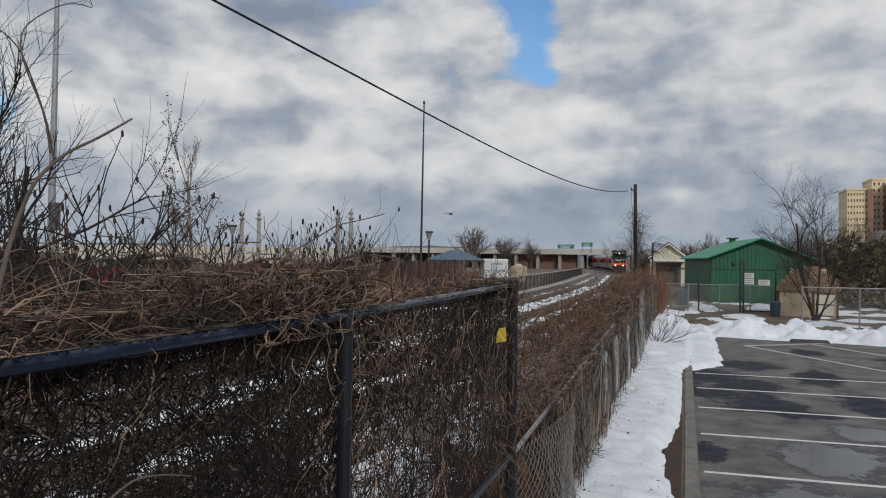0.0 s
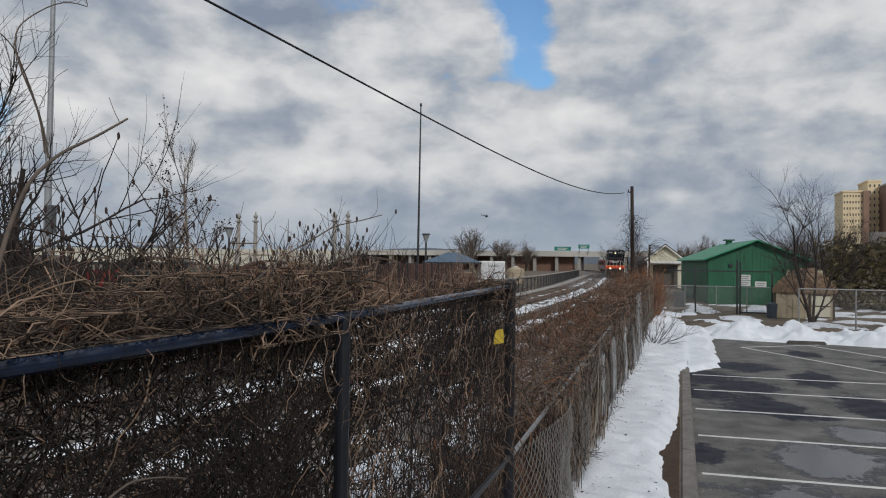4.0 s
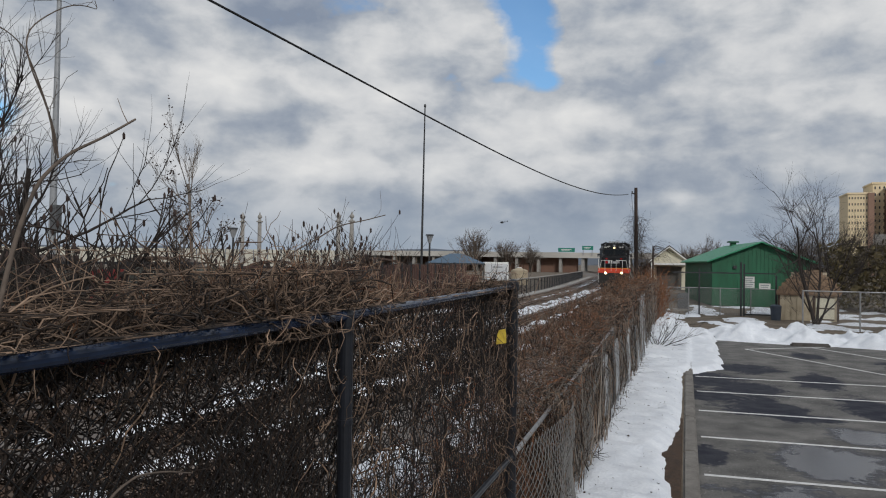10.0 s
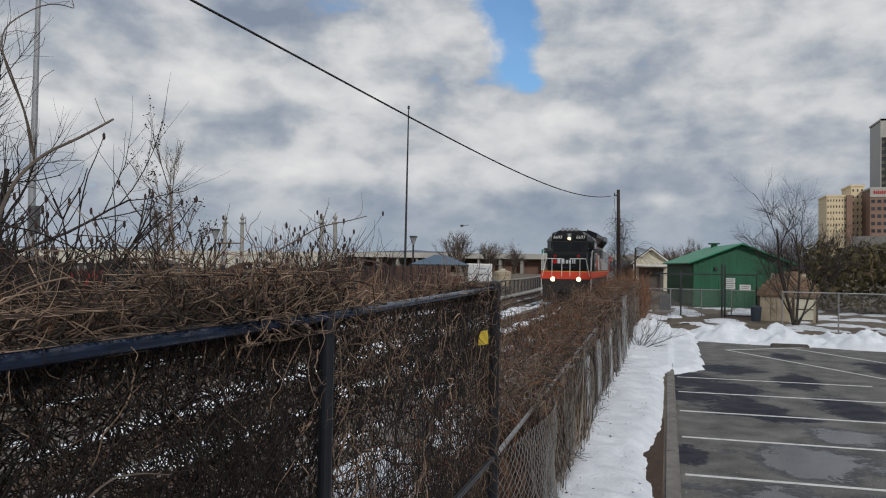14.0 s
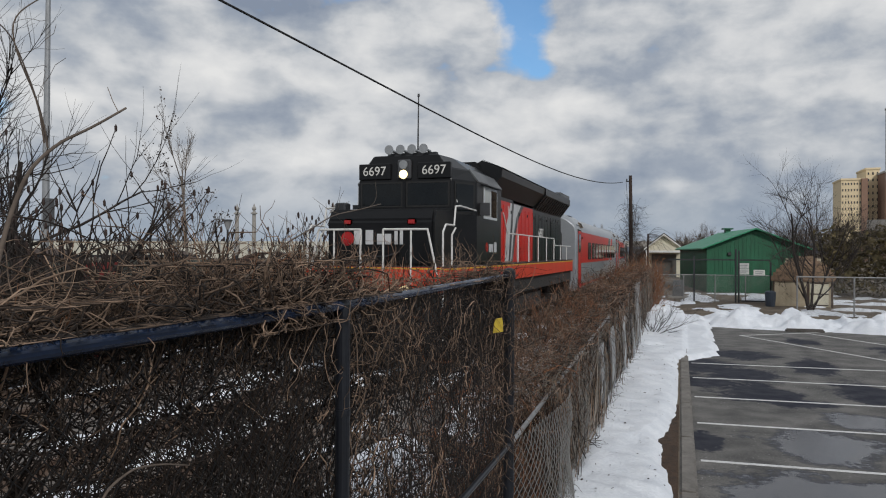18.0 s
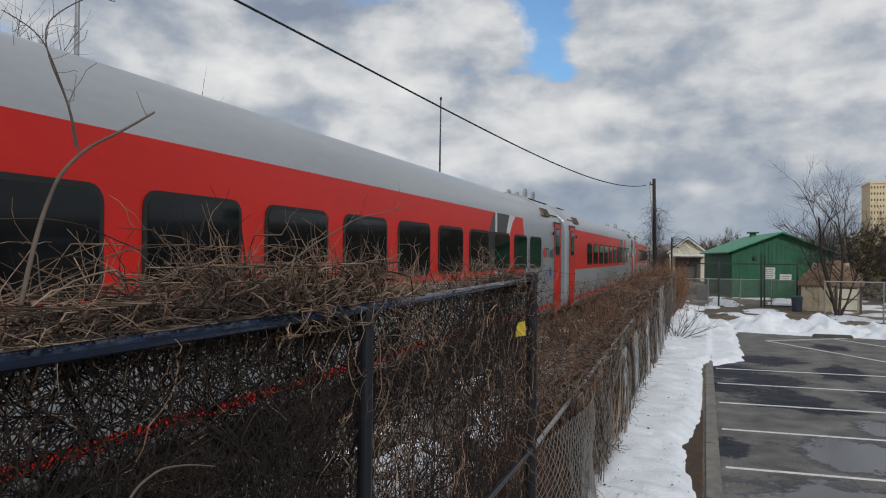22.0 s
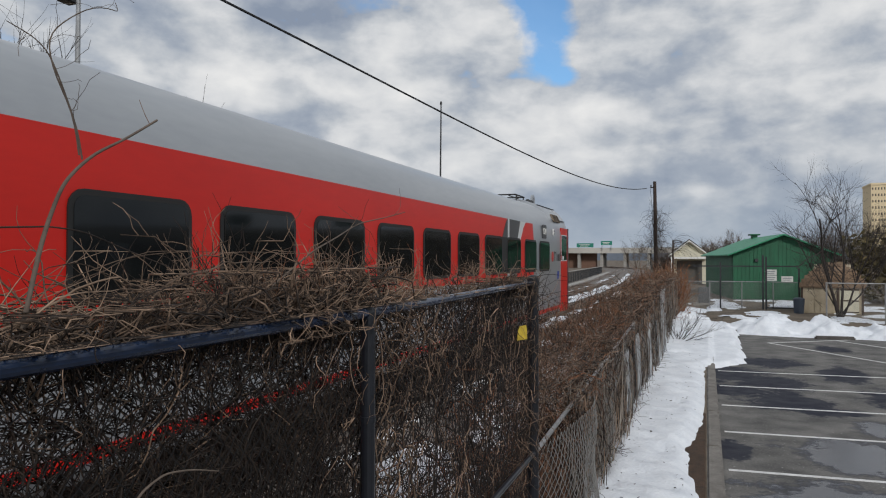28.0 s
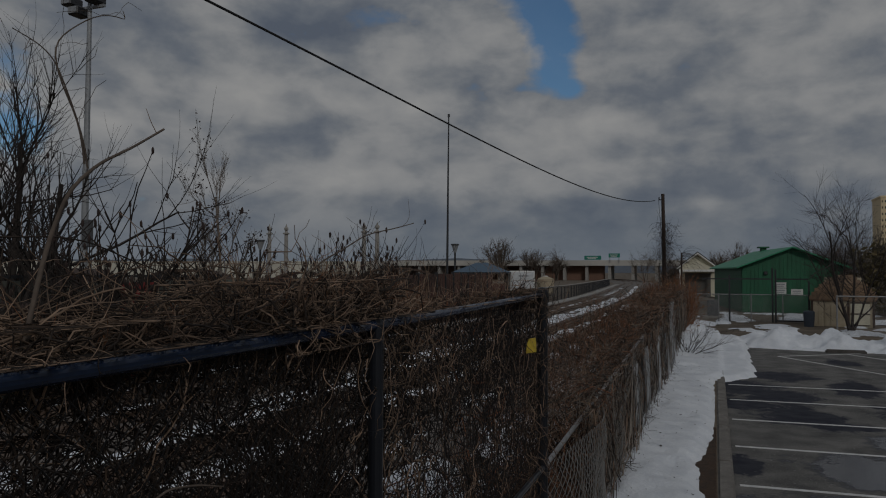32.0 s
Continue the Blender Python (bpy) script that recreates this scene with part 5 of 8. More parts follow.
def yard_tree(x, y, z):
    """Many stems from one foot, with long fine arching twigs."""
    rng = np.random.default_rng(47)
    ob = thing("yard_tree", x, y, z, "bare spreading yard tree with many arching stems beside the shed", "tree")
    trunks, crown = [], []
    for w, l, r in (((-0.03, 0, 1), 5.6, 0.085), ((0.10, 0.1, 1), 5.8, 0.075), ((-0.25, 0.1, 1), 4.8, 0.05), ((0.26, -0.1, 1), 5.2, 0.055), ((-0.5, 0, 0.9), 4.4, 0.04), ((0.5, 0.1, 0.9), 4.6, 0.045)):
        out = []
        limbs(rng, (rng.normal(0, 0.10), rng.normal(0, 0.10), -0.05), w, l, r, 3, out, 0.60, (6, 8), 0.09, 0.03, 0.56, 0.25)
        trunks.append(out[0])
        crown += [b for b in out[1:] if (np.abs(b[0][:, 0]) < np.minimum(0.9 + 0.62 * b[0][:, 2], 4.2)).all() and b[0][:, 2].max() < 11.4]
    for t in trunks:
        stems("stem", [t], TWIGDARK, ob, sides=6)
    stems("crown", crown, TWIGDARK, ob)


snow_bush()
yard_tree(6.68, 43.1, 0.2)
tree("far_tree", -62, 215, 14, 51, "bare tree in front of the overpass", r=0.35, depth=3, kids=(5, 8), stemsn=5, spread=0.6)
tree("far_tree", -54, 222, 10, 52, "bare tree in front of the overpass", r=0.3, depth=3, kids=(5, 8), stemsn=5, spread=0.6)
tree("far_tree", -47, 226, 9, 53, "bare tree in front of the overpass", r=0.25, depth=3, kids=(5, 8), stemsn=5, spread=0.6)
tree("far_tree", 0.8, 130, 6.8, 54, "bare tree behind the white house", r=0.25, depth=3, kids=(5, 8), stemsn=5, spread=0.6)
tree("far_tree", 4.2, 140, 7.4, 55, "bare tree behind the green building", r=0.25, depth=3, kids=(5, 8), stemsn=5, spread=0.6)
tree("far_tree", 9.5, 78, 5.9, 59, "bare tree behind the green building", r=0.12, depth=3, kids=(6, 9), stemsn=7, spread=0.7)
tree("far_tree", 11.8, 80, 6.2, 60, "bare tree behind the green building", r=0.12, depth=3, kids=(6, 9), stemsn=7, spread=0.7)
tree("far_tree", 14.5, 75, 6.9, 56, "bare tree behind the green building", r=0.15, depth=3, kids=(5, 8), stemsn=5, spread=0.6)
tree("far_tree", -17.2, 195, 9.0, 57, "bare tree beside the track", r=0.10, depth=3, kids=(5, 8), stemsn=5, spread=0.6)
tree("far_tree", -4.6, 104, 5.4, 58, "bare tree beside the track", r=0.12, depth=3, kids=(5, 8), stemsn=5, spread=0.6)


# ---- poles, wires and lamps ----
def build_utility_pole(x, y, height, label, vines=True):
    z = ground_z(x, y)
    pole = thing("utility_pole", x, y, z, label, "utility pole")
    bm = bmesh.new()
    cyl(bm, (0, 0, 0), (-0.10, 0, height), 0.125, 0.09, n=14)
    part("shaft", bm, POLEWOOD, pole)
    part("bracket", bx(-0.32, -0.05, -0.03, 0.03, height - 0.36, height - 0.30), DARKMETAL, pole)
    bm = bmesh.new()
    cyl(bm, (-0.30, 0, height - 0.30), (-0.30, 0, height - 0.18), 0.04, 0.03, n=10)
    part("insulator", bm, DARKMETAL, pole)
    if vines:
        rng = np.random.default_rng(61)
        p = [(wander(rng, (rng.normal(0, 0.2), rng.normal(0, 0.2), rng.uniform(0, height * 0.72)), (rng.normal(0, 0.5), rng.normal(0, 0.5), rng.choice((1, 1, -0.6))), rng.uniform(0.5, 1.6), 7, 0.3, (0, 0, -0.03)), 0.008, 0.003) for i in range(430)]
        for i in range(60):
            q = (rng.normal(0, 0.12), rng.normal(0, 0.12), rng.uniform(height * 0.45, height * 0.78))
            p.append((wander(rng, q, (rng.normal(0, 0.8), rng.normal(0, 0.5), 0.7), rng.uniform(0.6, 1.5), 10, 0.12, (0, 0, -0.26)), 0.009, 0.004))
        stems("climbing_vine", p, VINEDARK, pole)
        part("down_wire", pipe(bmesh.new(), [(-0.34, 0.02, height - 0.3), (-0.24, 0.06, height - 1.6), (-0.16, 0.08, height - 3.4)], 0.010, n=6), CABLE, pole)
    return pole


def stub_post():
    rng = np.random.default_rng(64)
    ob = thing("stub_post", -1.78, 42.4, ground_z(-1.78, 42.4), "short dark post with vines arching off its top", "post")
    part("shaft", cyl(bmesh.new(), (0, 0, 0), (0.02, 0, 4.1), 0.055, 0.045, n=10), POLEWOOD, ob)
    p = [(wander(rng, (0.02, 0, rng.uniform(3.4, 4.05)), (rng.uniform(0.2, 1.2), rng.normal(0, 0.4), 0.8), rng.uniform(0.7, 1.9), 12, 0.08, (0.02, 0, -0.20)), 0.010, 0.004) for i in range(26)]
    stems("arching_vine", p, VINEDARK, ob)


stub_post()
POLE = (-2.62, 42.0)
build_utility_pole(*POLE, 7.3, "weathered wooden utility pole with vines round its foot")
build_utility_pole(-9.2, -6.0, 7.55, "weathered wooden utility pole", vines=False)


def build_wire():
    s = np.linspace(0, 1, 60)
    x, y = -3.15 + (-8.9 + 3.15) * s, 42 + (-6 - 42) * s
    z = 7.34 - 5.98 * s + 14.19 * s ** 2 - 7.96 * s ** 3
    tagged(stems("overhead_cable", [(np.stack([x, y, z], 1), 0.021, 0.021)], CABLE, sides=8), "thick black overhead cable slung from the wooden pole", "cable")


def build_lamps():
    # floodlight mast
    m = thing("floodlight_mast", -21.75, 20.0, 0.55, "tall grey steel mast with floodlights at the top", "light mast")
    part("shaft", cyl(bmesh.new(), (0, 0, 0), (0.08, 0, 12.9), 0.15, 0.075, n=14), GREYMETAL, m)
    part("base_plate", cyl(bmesh.new(), (0, 0, 0), (0, 0, 0.06), 0.3, n=14), GREYMETAL, m)
    part("crossarm", bx(-0.8, 0.8, -0.05, 0.05, 12.45, 12.55), GREYMETAL, m)
    for k, (x, z) in enumerate(((-0.7, 12.75), (-0.35, 12.35), (0.45, 12.75))):
        lamp = part("floodlight", bx(x - 0.24, x + 0.24, -0.4, 0.2, z - 0.16, z + 0.16, bev=0.04), DARKMETAL, m)
        part("lens", bx(x - 0.2, x + 0.2, -0.42, -0.402, z - 0.12, z + 0.12), GREYMETAL, lamp)
    part("control_box", bx(0.10, 0.36, -0.2, 0.1, 3.6, 4.6, bev=0.02), DARKSTEEL, m)
    # thin dark mast
    m = thing("radio_mast", -17.9, 48.0, 0.5, "thin dark steel mast", "mast")
    part("shaft", cyl(bmesh.new(), (0, 0, 0), (0.1, 0, 13.9), 0.10, 0.045, n=10), DARKMETAL, m)
    part("finial", cyl(bmesh.new(), (0.1, 0, 13.9), (0.1, 0, 14.1), 0.09, 0.07, n=10), DARKMETAL, m)
    # promenade lamps
    first = None
    for x, y, top in ((-27.0, 75.0, 6.35), (-42.1, 60.0, 6.7)):
        if first is None:
            first = m = thing("promenade_lamp", x, y, 0.5, "dark promenade lamp with a flared glass head", "street lamp", group="promenade lamps")
            part("post", cyl(bmesh.new(), (0, 0, 0), (0, 0, 4.9), 0.13, 0.10, n=10), DARKMETAL, m)
            bm = bmesh.new()
            cyl(bm, (0, 0, 4.9), (0, 0, 5.75), 0.14, 0.42, n=8, caps=False)
            part("cage", bm, GLASSGREY, m)
            part("roof", cyl(bmesh.new(), (0, 0, 5.75), (0, 0, 5.88), 0.5, 0.42, n=12), DARKMETAL, m)
        else:
            copy_thing(first, pose(x, y, 0.5))
    # two white columns with finials
    first = None
    for x in (-51.3, -48.9, -38.3, -36.6):
        if first is None:
            first = thing("white_column", x, 75, 0.5, "slim white column with a pointed finial", "column", group="white columns")
            bm = bmesh.new()
            cyl(bm, (0, 0, 0), (0, 0, 7.3), 0.30, 0.22, n=10)
            cyl(bm, (0, 0, 7.3), (0, 0, 7.45), 0.40, 0.40, n=10)
            part("shaft", bm, CONCRETE, first)
            bm = bmesh.new()
            cyl(bm, (0, 0, 7.45), (0, 0, 7.75), 0.22, 0.13, n=8)
            bmesh.ops.create_uvsphere(bm, u_segments=10, v_segments=6, radius=0.28, matrix=Matrix.Translation((0, 0, 7.95)))
            cyl(bm, (0, 0, 8.2), (0, 0, 8.55), 0.12, 0.02, n=8)
            part("finial", bm, CONCRETE, first)
        else:
            copy_thing(first, pose(x, 75, 0.5))


DARKSTEEL = M("dull_grey_steel_box", (0.10, 0.105, 0.11), (0.07, 0.073, 0.077), rough=0.6, scale=5, bump=0.1)
GLASSGREY = M("frosted_lamp_glass", (0.30, 0.31, 0.32), rough=0.4, bump=0)
build_wire()
build_lamps()


# ---- far side of the track ----
def build_far_side():
    wall = thing("board_fence", -13.2, 0, 0.55, "weathered fence of rust-brown and grey-green steel panels", "fence")
    rng = np.random.default_rng(71)
    y = 7.0
    while y < 43:
        w = 1.22
        m = GREYGREEN if y < 17.5 else RUST
        if 13.1 < y < 14.3:
            m = REDPANEL
        h = 2.5 + rng.uniform(-0.05, 0.05) + (0.12 if y > 30 else 0)
        pan = part("panel", bx(-0.03, 0.03, y + 0.02, y + w - 0.02, 0.02, h, bev=0.008), m, wall)
        for k in range(3):
            part("rib", bx(0.03, 0.07, y + 0.2 + 0.36 * k, y + 0.27 + 0.36 * k, 0.05, h - 0.05), m, pan)
        part("post", bx(-0.07, 0.09, y - 0.06, y + 0.02, 0, h + 0.08), DARKMETAL, wall)
        y += w
    part("cap_rail", bx(-0.06, 0.06, 7.0, 17.4, 2.575, 2.64), DARKMETAL, wall)
    # arched shelters behind it
    for x, y, r, h in ((-17.5, 38.5, 2.2, 3.35), (-21.5, 25.5, 1.6, 3.2), (-20.5, 18.3, 1.2, 3.2), (-19.8, 32, 1.5, 3.1)):
        s = thing("arched_shelter", x, y, 0.55, "dark arched shelter behind the panel fence", "shelter", rz=25, group="arched shelters")
        arc = [(r * math.cos(radians(a)), h - 1.0 + 0.62 * math.sin(radians(a))) for a in range(0, 181, 15)]
        inner = [(u * 0.93, v - 0.1) for u, v in arc[::-1]]
        part("roof", prism(bmesh.new(), arc + inner, "y", -1.5, 1.5), ROOFBROWN, s)
        for u in (-1, 1):
            for v in (-1.3, 1.3):
                part("post", bx(u * r * 0.93 - 0.06, u * r * 0.93 + 0.06, v - 0.06, v + 0.06, 0, h - 1.0), BROWNTRIM, s)
        part("back_board", bx(-r * 0.88, r * 0.88, 1.2, 1.26, 0.1, h - 0.75), RUST, s)
    # pavilion
    p = thing("pavilion", -22.9, 72, 0.5, "open pavilion with a blue-grey hipped metal roof", "pavilion", rz=16)
    bm = bmesh.new()
    v = [bm.verts.new(q) for q in ((-3, -2.6, 2.75), (3, -2.6, 2.75), (3, 2.6, 2.75), (-3, 2.6, 2.75), (-0.6, 0, 3.75), (0.6, 0, 3.75))]
    for q in ((0, 1, 5, 4), (1, 2, 5), (2, 3, 4, 5), (3, 0, 4), (3, 2, 1, 0)):
        bm.faces.new([v[i] for i in q])
    part("roof", bm, BLUEROOF, p)
    part("fascia", bx(-3.02, 3.02, -2.62, 2.62, 2.60, 2.745), DARKMETAL, p)
    for u in (-2.6, 0, 2.6):
        for w in (-2.2, 2.2):
            part("post", bx(u - 0.09, u + 0.09, w - 0.09, w + 0.09, 0, 2.6), BROWNTRIM, p)
    part("low_wall", bx(-2.4, 2.4, -2.1, -2.0, 0, 1.6), RUST, p)
    # white box truck
    t = thing("box_truck", -19.2, 74, 0.55, "white box truck parked beyond the railing", "truck", rz=18)
    part("cargo_box", bx(-1.25, 1.25, -2.4, 2.4, 0.75, 2.85, bev=0.05), WHITEPAINT, t)
    part("door", bx(-1.12, 1.12, -2.425, -2.405, 0.85, 2.7), GREYWHITE, t)
    part("sign_bars", bx(-0.4, 0.6, -2.44, -2.428, 2.25, 2.42), GREYMETAL, t)
    part("bumper", bx(-1.2, 1.2, -2.5, -2.4, 0.45, 0.62, bev=0.02), DARKMETAL, t)
    part("cab", bx(-1.1, 1.1, 2.5, 4.1, 0.5, 2.3, bev=0.15, seg=2), WHITEPAINT, t)
    for u in (-1.05, 1.05):
        for w in (-1.5, 3.2):
            part("wheel", cyl(bmesh.new(), (u - 0.13, w, 0.42), (u + 0.13, w, 0.42), 0.42, n=16), RUBBER, t)
    # small car beside it
    c = thing("parked_car", -22.3, 71.5, 0.55, "small silver car parked by the pavilion", "car", rz=100)
    body = [(-2.1, 0.3), (2.1, 0.3), (2.15, 0.75), (1.3, 0.9), (0.7, 1.4), (-1.1, 1.42), (-1.7, 0.95), (-2.15, 0.85)]
    part("body", prism(bmesh.new(), body, "x", -0.85, 0.85), SILVER, c)
    part("window", prism(bmesh.new(), [(1.15, 0.92), (0.66, 1.34), (-1.05, 1.36), (-1.5, 0.95)], "x", -0.86, 0.86), TRAINGLASS, c)
    for u in (-0.8, 0.8):
        for w in (-1.35, 1.35):
            part("wheel", cyl(bmesh.new(), (u - 0.1, w, 0.32), (u + 0.1, w, 0.32), 0.32, n=14), RUBBER, c)
    # tan tank and road barrels
    k = thing("storage_tank", -20.6, 92, 0.5, "squat tan storage tank", "tank")
    bm = bmesh.new()
    cyl(bm, (0, 0, 0), (0, 0, 1.9), 1.1, n=18)
    cyl(bm, (0, 0, 1.9), (0, 0, 2.2), 1.1, 0.3, n=18)
    part("shell", bm, TAN, k)
    part("lid", cyl(bmesh.new(), (0, 0, 2.2), (0, 0, 2.3), 0.32, n=12), WHITEPAINT, k)
    # concrete ledge and black railing along the second track
    rail = thing("promenade_railing", 0, 0, 0.5, "black steel railing with a pale cap on a concrete ledge", "railing")
    ys = np.arange(46, 150, 2.4)
    off = -7.4
    for a0, b0 in zip(ys, ys[1:]):
        xa, xb = float(track_x(a0)) + off, float(track_x(b0)) + off
        part("cap", cyl(bmesh.new(), (xa, a0, 1.42), (xb, b0, 1.42), 0.075, n=6), CONCRETE, rail)
        part("post", bx(xa - 0.05, xa + 0.05, a0 - 0.05, a0 + 0.05, -0.02, 1.38), DARKMETAL, rail)
        bm = bmesh.new()
        for i in range(5):
            f = (i + 0.5) / 5
            x, y = xa + (xb - xa) * f, a0 + (b0 - a0) * f
            box(bm, x - 0.012, x + 0.012, y - 0.012, y + 0.012, 0.1, 1.36)
        tagged(part("baluster_row", bm, DARKMETAL, rail), kind="stuff")
    v, f = [], []
    prof = [(-0.4, -0.1), (-0.4, 0.32), (0.35, 0.32), (0.35, -0.1)]
    ys = np.arange(30, 152, 3.0)
    for y in ys:
        for u, z in prof:
            v.append((float(track_x(y)) - 5.9 + u, y, 0.5 + z))
    n = 4
    f = [(j * n + i, j * n + i + 1, (j + 1) * n + i + 1, (j + 1) * n + i) for j in range(len(ys) - 1) for i in range(n - 1)]
    tagged(raw("concrete_ledge", v, f, CONCRETE), "pale concrete ledge beside the second track", "ledge", kind="structure")


ROOFBROWN = M("dark_brown_shelter_roof", (0.10, 0.065, 0.05), (0.06, 0.042, 0.035), rough=0.9, scale=2, bump=0.3)
GREYWHITE = M("grey_white_door", (0.60, 0.62, 0.64), rough=0.6, bump=0.05)
build_far_side()


# ---- distance ----
def build_distance():
    # long pale wall far across the flats, in panels
    a, b = Vector((-245, 175)), Vector((-74, 288))
    d = (b - a)
    ang = math.degrees(math.atan2(d.y, d.x))
    w = thing("flood_wall", a.x, a.y, 0.3, "long pale panelled wall across the flats", "wall", rz=ang, kind="structure")
    L, n = d.length, 40
    for i in range(n):
        part("panel", bx(L * i / n + 0.15, L * (i + 1) / n - 0.15, 0, 1.0, 0, 6.1 + 1.3 * i / n, bev=0.05), PALEWALL, w)
    part("coping", bx(-2, L, -0.1, 1.2, -0.2, 0.5), CONCRETE, w)
    # hills, with the distance haze put into their blue-grey colour
    rng = np.random.default_rng(81)
    v, f = [], []
    n = 120
    for i in range(n):
        q = radians(-75 + 150 * i / (n - 1))
        x, y = 2600 * math.sin(q), 2600 * math.cos(q)
        h = 38 + 14 * noise.fractal((i * 0.13, 0, 0), 0.9, 2.0, 4) + 10 * math.exp(-((math.degrees(q) + 18) / 5) ** 2)
        v += [(x, y, 0), (x, y, h), (x * 1.3, y * 1.3, h * 0.9)]
    for i in range(n - 1):
        f += [(3 * i, 3 * i + 3, 3 * i + 4, 3 * i + 1), (3 * i + 1, 3 * i + 4, 3 * i + 5, 3 * i + 2)]
    tagged(raw("far_hills", v, f, HILL), "low wooded hills on the horizon, distance haze in their blue-grey colour", "hills", kind="structure")
    # overpass
    o = thing("overpass", -118, 236, 0.4, "concrete highway overpass on piers", "bridge", rz=1.5, kind="structure")
    part("deck", bx(0, 150, 0, 12, 5.1, 6.0), CONCRETE, o)
    part("parapet", bx(0, 150, -0.3, 0.0, 5.0, 6.8), STONE, o)
    for i in range(20):
        part("pier", bx(4 + 7.4 * i, 4.9 + 7.4 * i, 0.4, 11.5, -0.3, 5.1), CONCRETE, o)
    part("abutment", bx(60, 84, 3, 4, -0.3, 5.05), BRICKFAR, o)
    part("abutment", bx(0, 60, 9, 10, -0.3, 5.05), BRICKFAR, o)
    for x, y, wd, z in ((-37.5, 238, 5.5, 7.3), (-30.5, 237.5, 3.6, 8.0)):
        s = thing("road_sign", x, y, 6.38, "green highway sign above the overpass", "sign", group="highway signs")
        part("panel", bx(-wd / 2, wd / 2, -0.05, 0.05, z - 6.3, z - 6.3 + 1.3), GREENSIGN, s)
        part("writing_bar", bx(-wd * 0.35, wd * 0.3, -0.07, -0.055, z - 5.6, z - 5.4), WHITEPAINT, s)
        part("writing_bar", bx(-wd * 0.3, wd * 0.2, -0.07, -0.055, z - 6.0, z - 5.85), WHITEPAINT, s)
        for u in (-wd * 0.4, wd * 0.4):
            part("post", bx(u - 0.1, u + 0.1, 0.05, 0.25, 0, z - 5.1), GREYMETAL, s)
    # raised highway on the right
    h = thing("viaduct", 13.5, 101, 0.25, "raised concrete highway with a solid parapet", "bridge", rz=-34, kind="structure")
    part("deck", bx(9, 90, 0, 11, 4.9, 5.9), CONCRETE, h)
    part("parapet", bx(9, 90, -0.35, 0, 5.6, 7.1), CONCRETE, h)
    for i in range(7):
        part("pier", bx(11 + 12 * i, 12.4 + 12 * i, 1, 10, 0, 4.9), CONCRETE, h)
    for x, hh in ((15, 9.4), (26, 9.2), (40, 9)):
        part("sign_frame", bx(x, x + 3.2, 0.3, 0.4, 7.4, hh - 0.2), DARKSIGN, h)
        part("sign_post", bx(x + 1.5, x + 1.7, 0.4, 0.5, 5.9, hh - 0.1), GREYMETAL, h)
    # towers
    def tower(x0, x1, y, z, mat, cols, rows, name, label, wz0=3, wfrac=(0.5, 0.5), band=None, rz=0, depth=18, glass=None):
        ob = thing(name, x0, y, 0.2, label, "building", rz=rz)
        w = x1 - x0
        part("wall", bx(0, w, 0, depth, 0, z), mat, ob)
        part("roof", bx(-0.3, w + 0.3, -0.3, depth + 0.3, z, z + 0.8), band or mat, ob)
        win = None
        dx, dz = w / cols, (z - wz0) / rows
        for r in range(rows):
            for c in range(cols):
                x, zz = dx * (c + 0.5), wz0 + dz * (r + 0.4)
                if win is None:
                    win = part("window", bx(-dx * wfrac[0] / 2, dx * wfrac[0] / 2, -0.12, 0.15, -dz * wfrac[1] / 2, dz * wfrac[1] / 2), glass or FARGLASS, ob)
                    q = win
                else:
                    q = new("window", win.data)
                    q.parent = ob
                q.location = (x, 0, zz)
        return ob
    t = tower(66.2, 75.1, 350, 35.2, YBRICK, 8, 12, "apartment_block", "yellow brick apartment block with small square windows", wfrac=(0.36, 0.36))
    part("brick_bay", bx(7.6, 9.9, -1.2, 10, 0, 35.8), BBRICK, t)
    t = tower(77.0, 82.2, 356, 40.2, YBRICK, 3, 13, "apartment_block", "taller yellow brick block with few windows", wfrac=(0.3, 0.4))
    t = tower(81.4, 127, 343, 37.5, BBRICK, 20, 11, "hotel_block", "brown brick hotel block with a pale top band", wfrac=(0.62, 0.45), band=STONE)
    part("top_band", bx(0, 46, -0.25, 0.0, 34.2, 38.4), STONE, t)
    for i in range(7):
        part("sign_bar", bx(1.2 + i * 0.75, 1.75 + i * 0.75, -0.4, -0.26, 35.6, 37.0 - 0.3 * (i % 2)), SIGNRED, t)
    t = tower(90.0, 125, 362, 70, TOWERGLASS, 16, 22, "office_tower", "tall bronze glass office tower with a pale top", wfrac=(0.8, 0.55), band=STONE)
    part("top_band", bx(-0.2, 36, -0.3, 0.0, 62.5, 71), STONE, t)
    for i in range(17):
        part("mullion", bx(i * 2.2 - 0.15, i * 2.2 + 0.15, -0.5, -0.05, 0, 62.5), STONE, t)
    part("sign_bars", bx(3, 14, -0.45, -0.31, 66, 67.6), DARKMETAL, t)


DARKSIGN = M("dark_green_sign_back", (0.03, 0.075, 0.06), rough=0.7, bump=0)
build_distance()


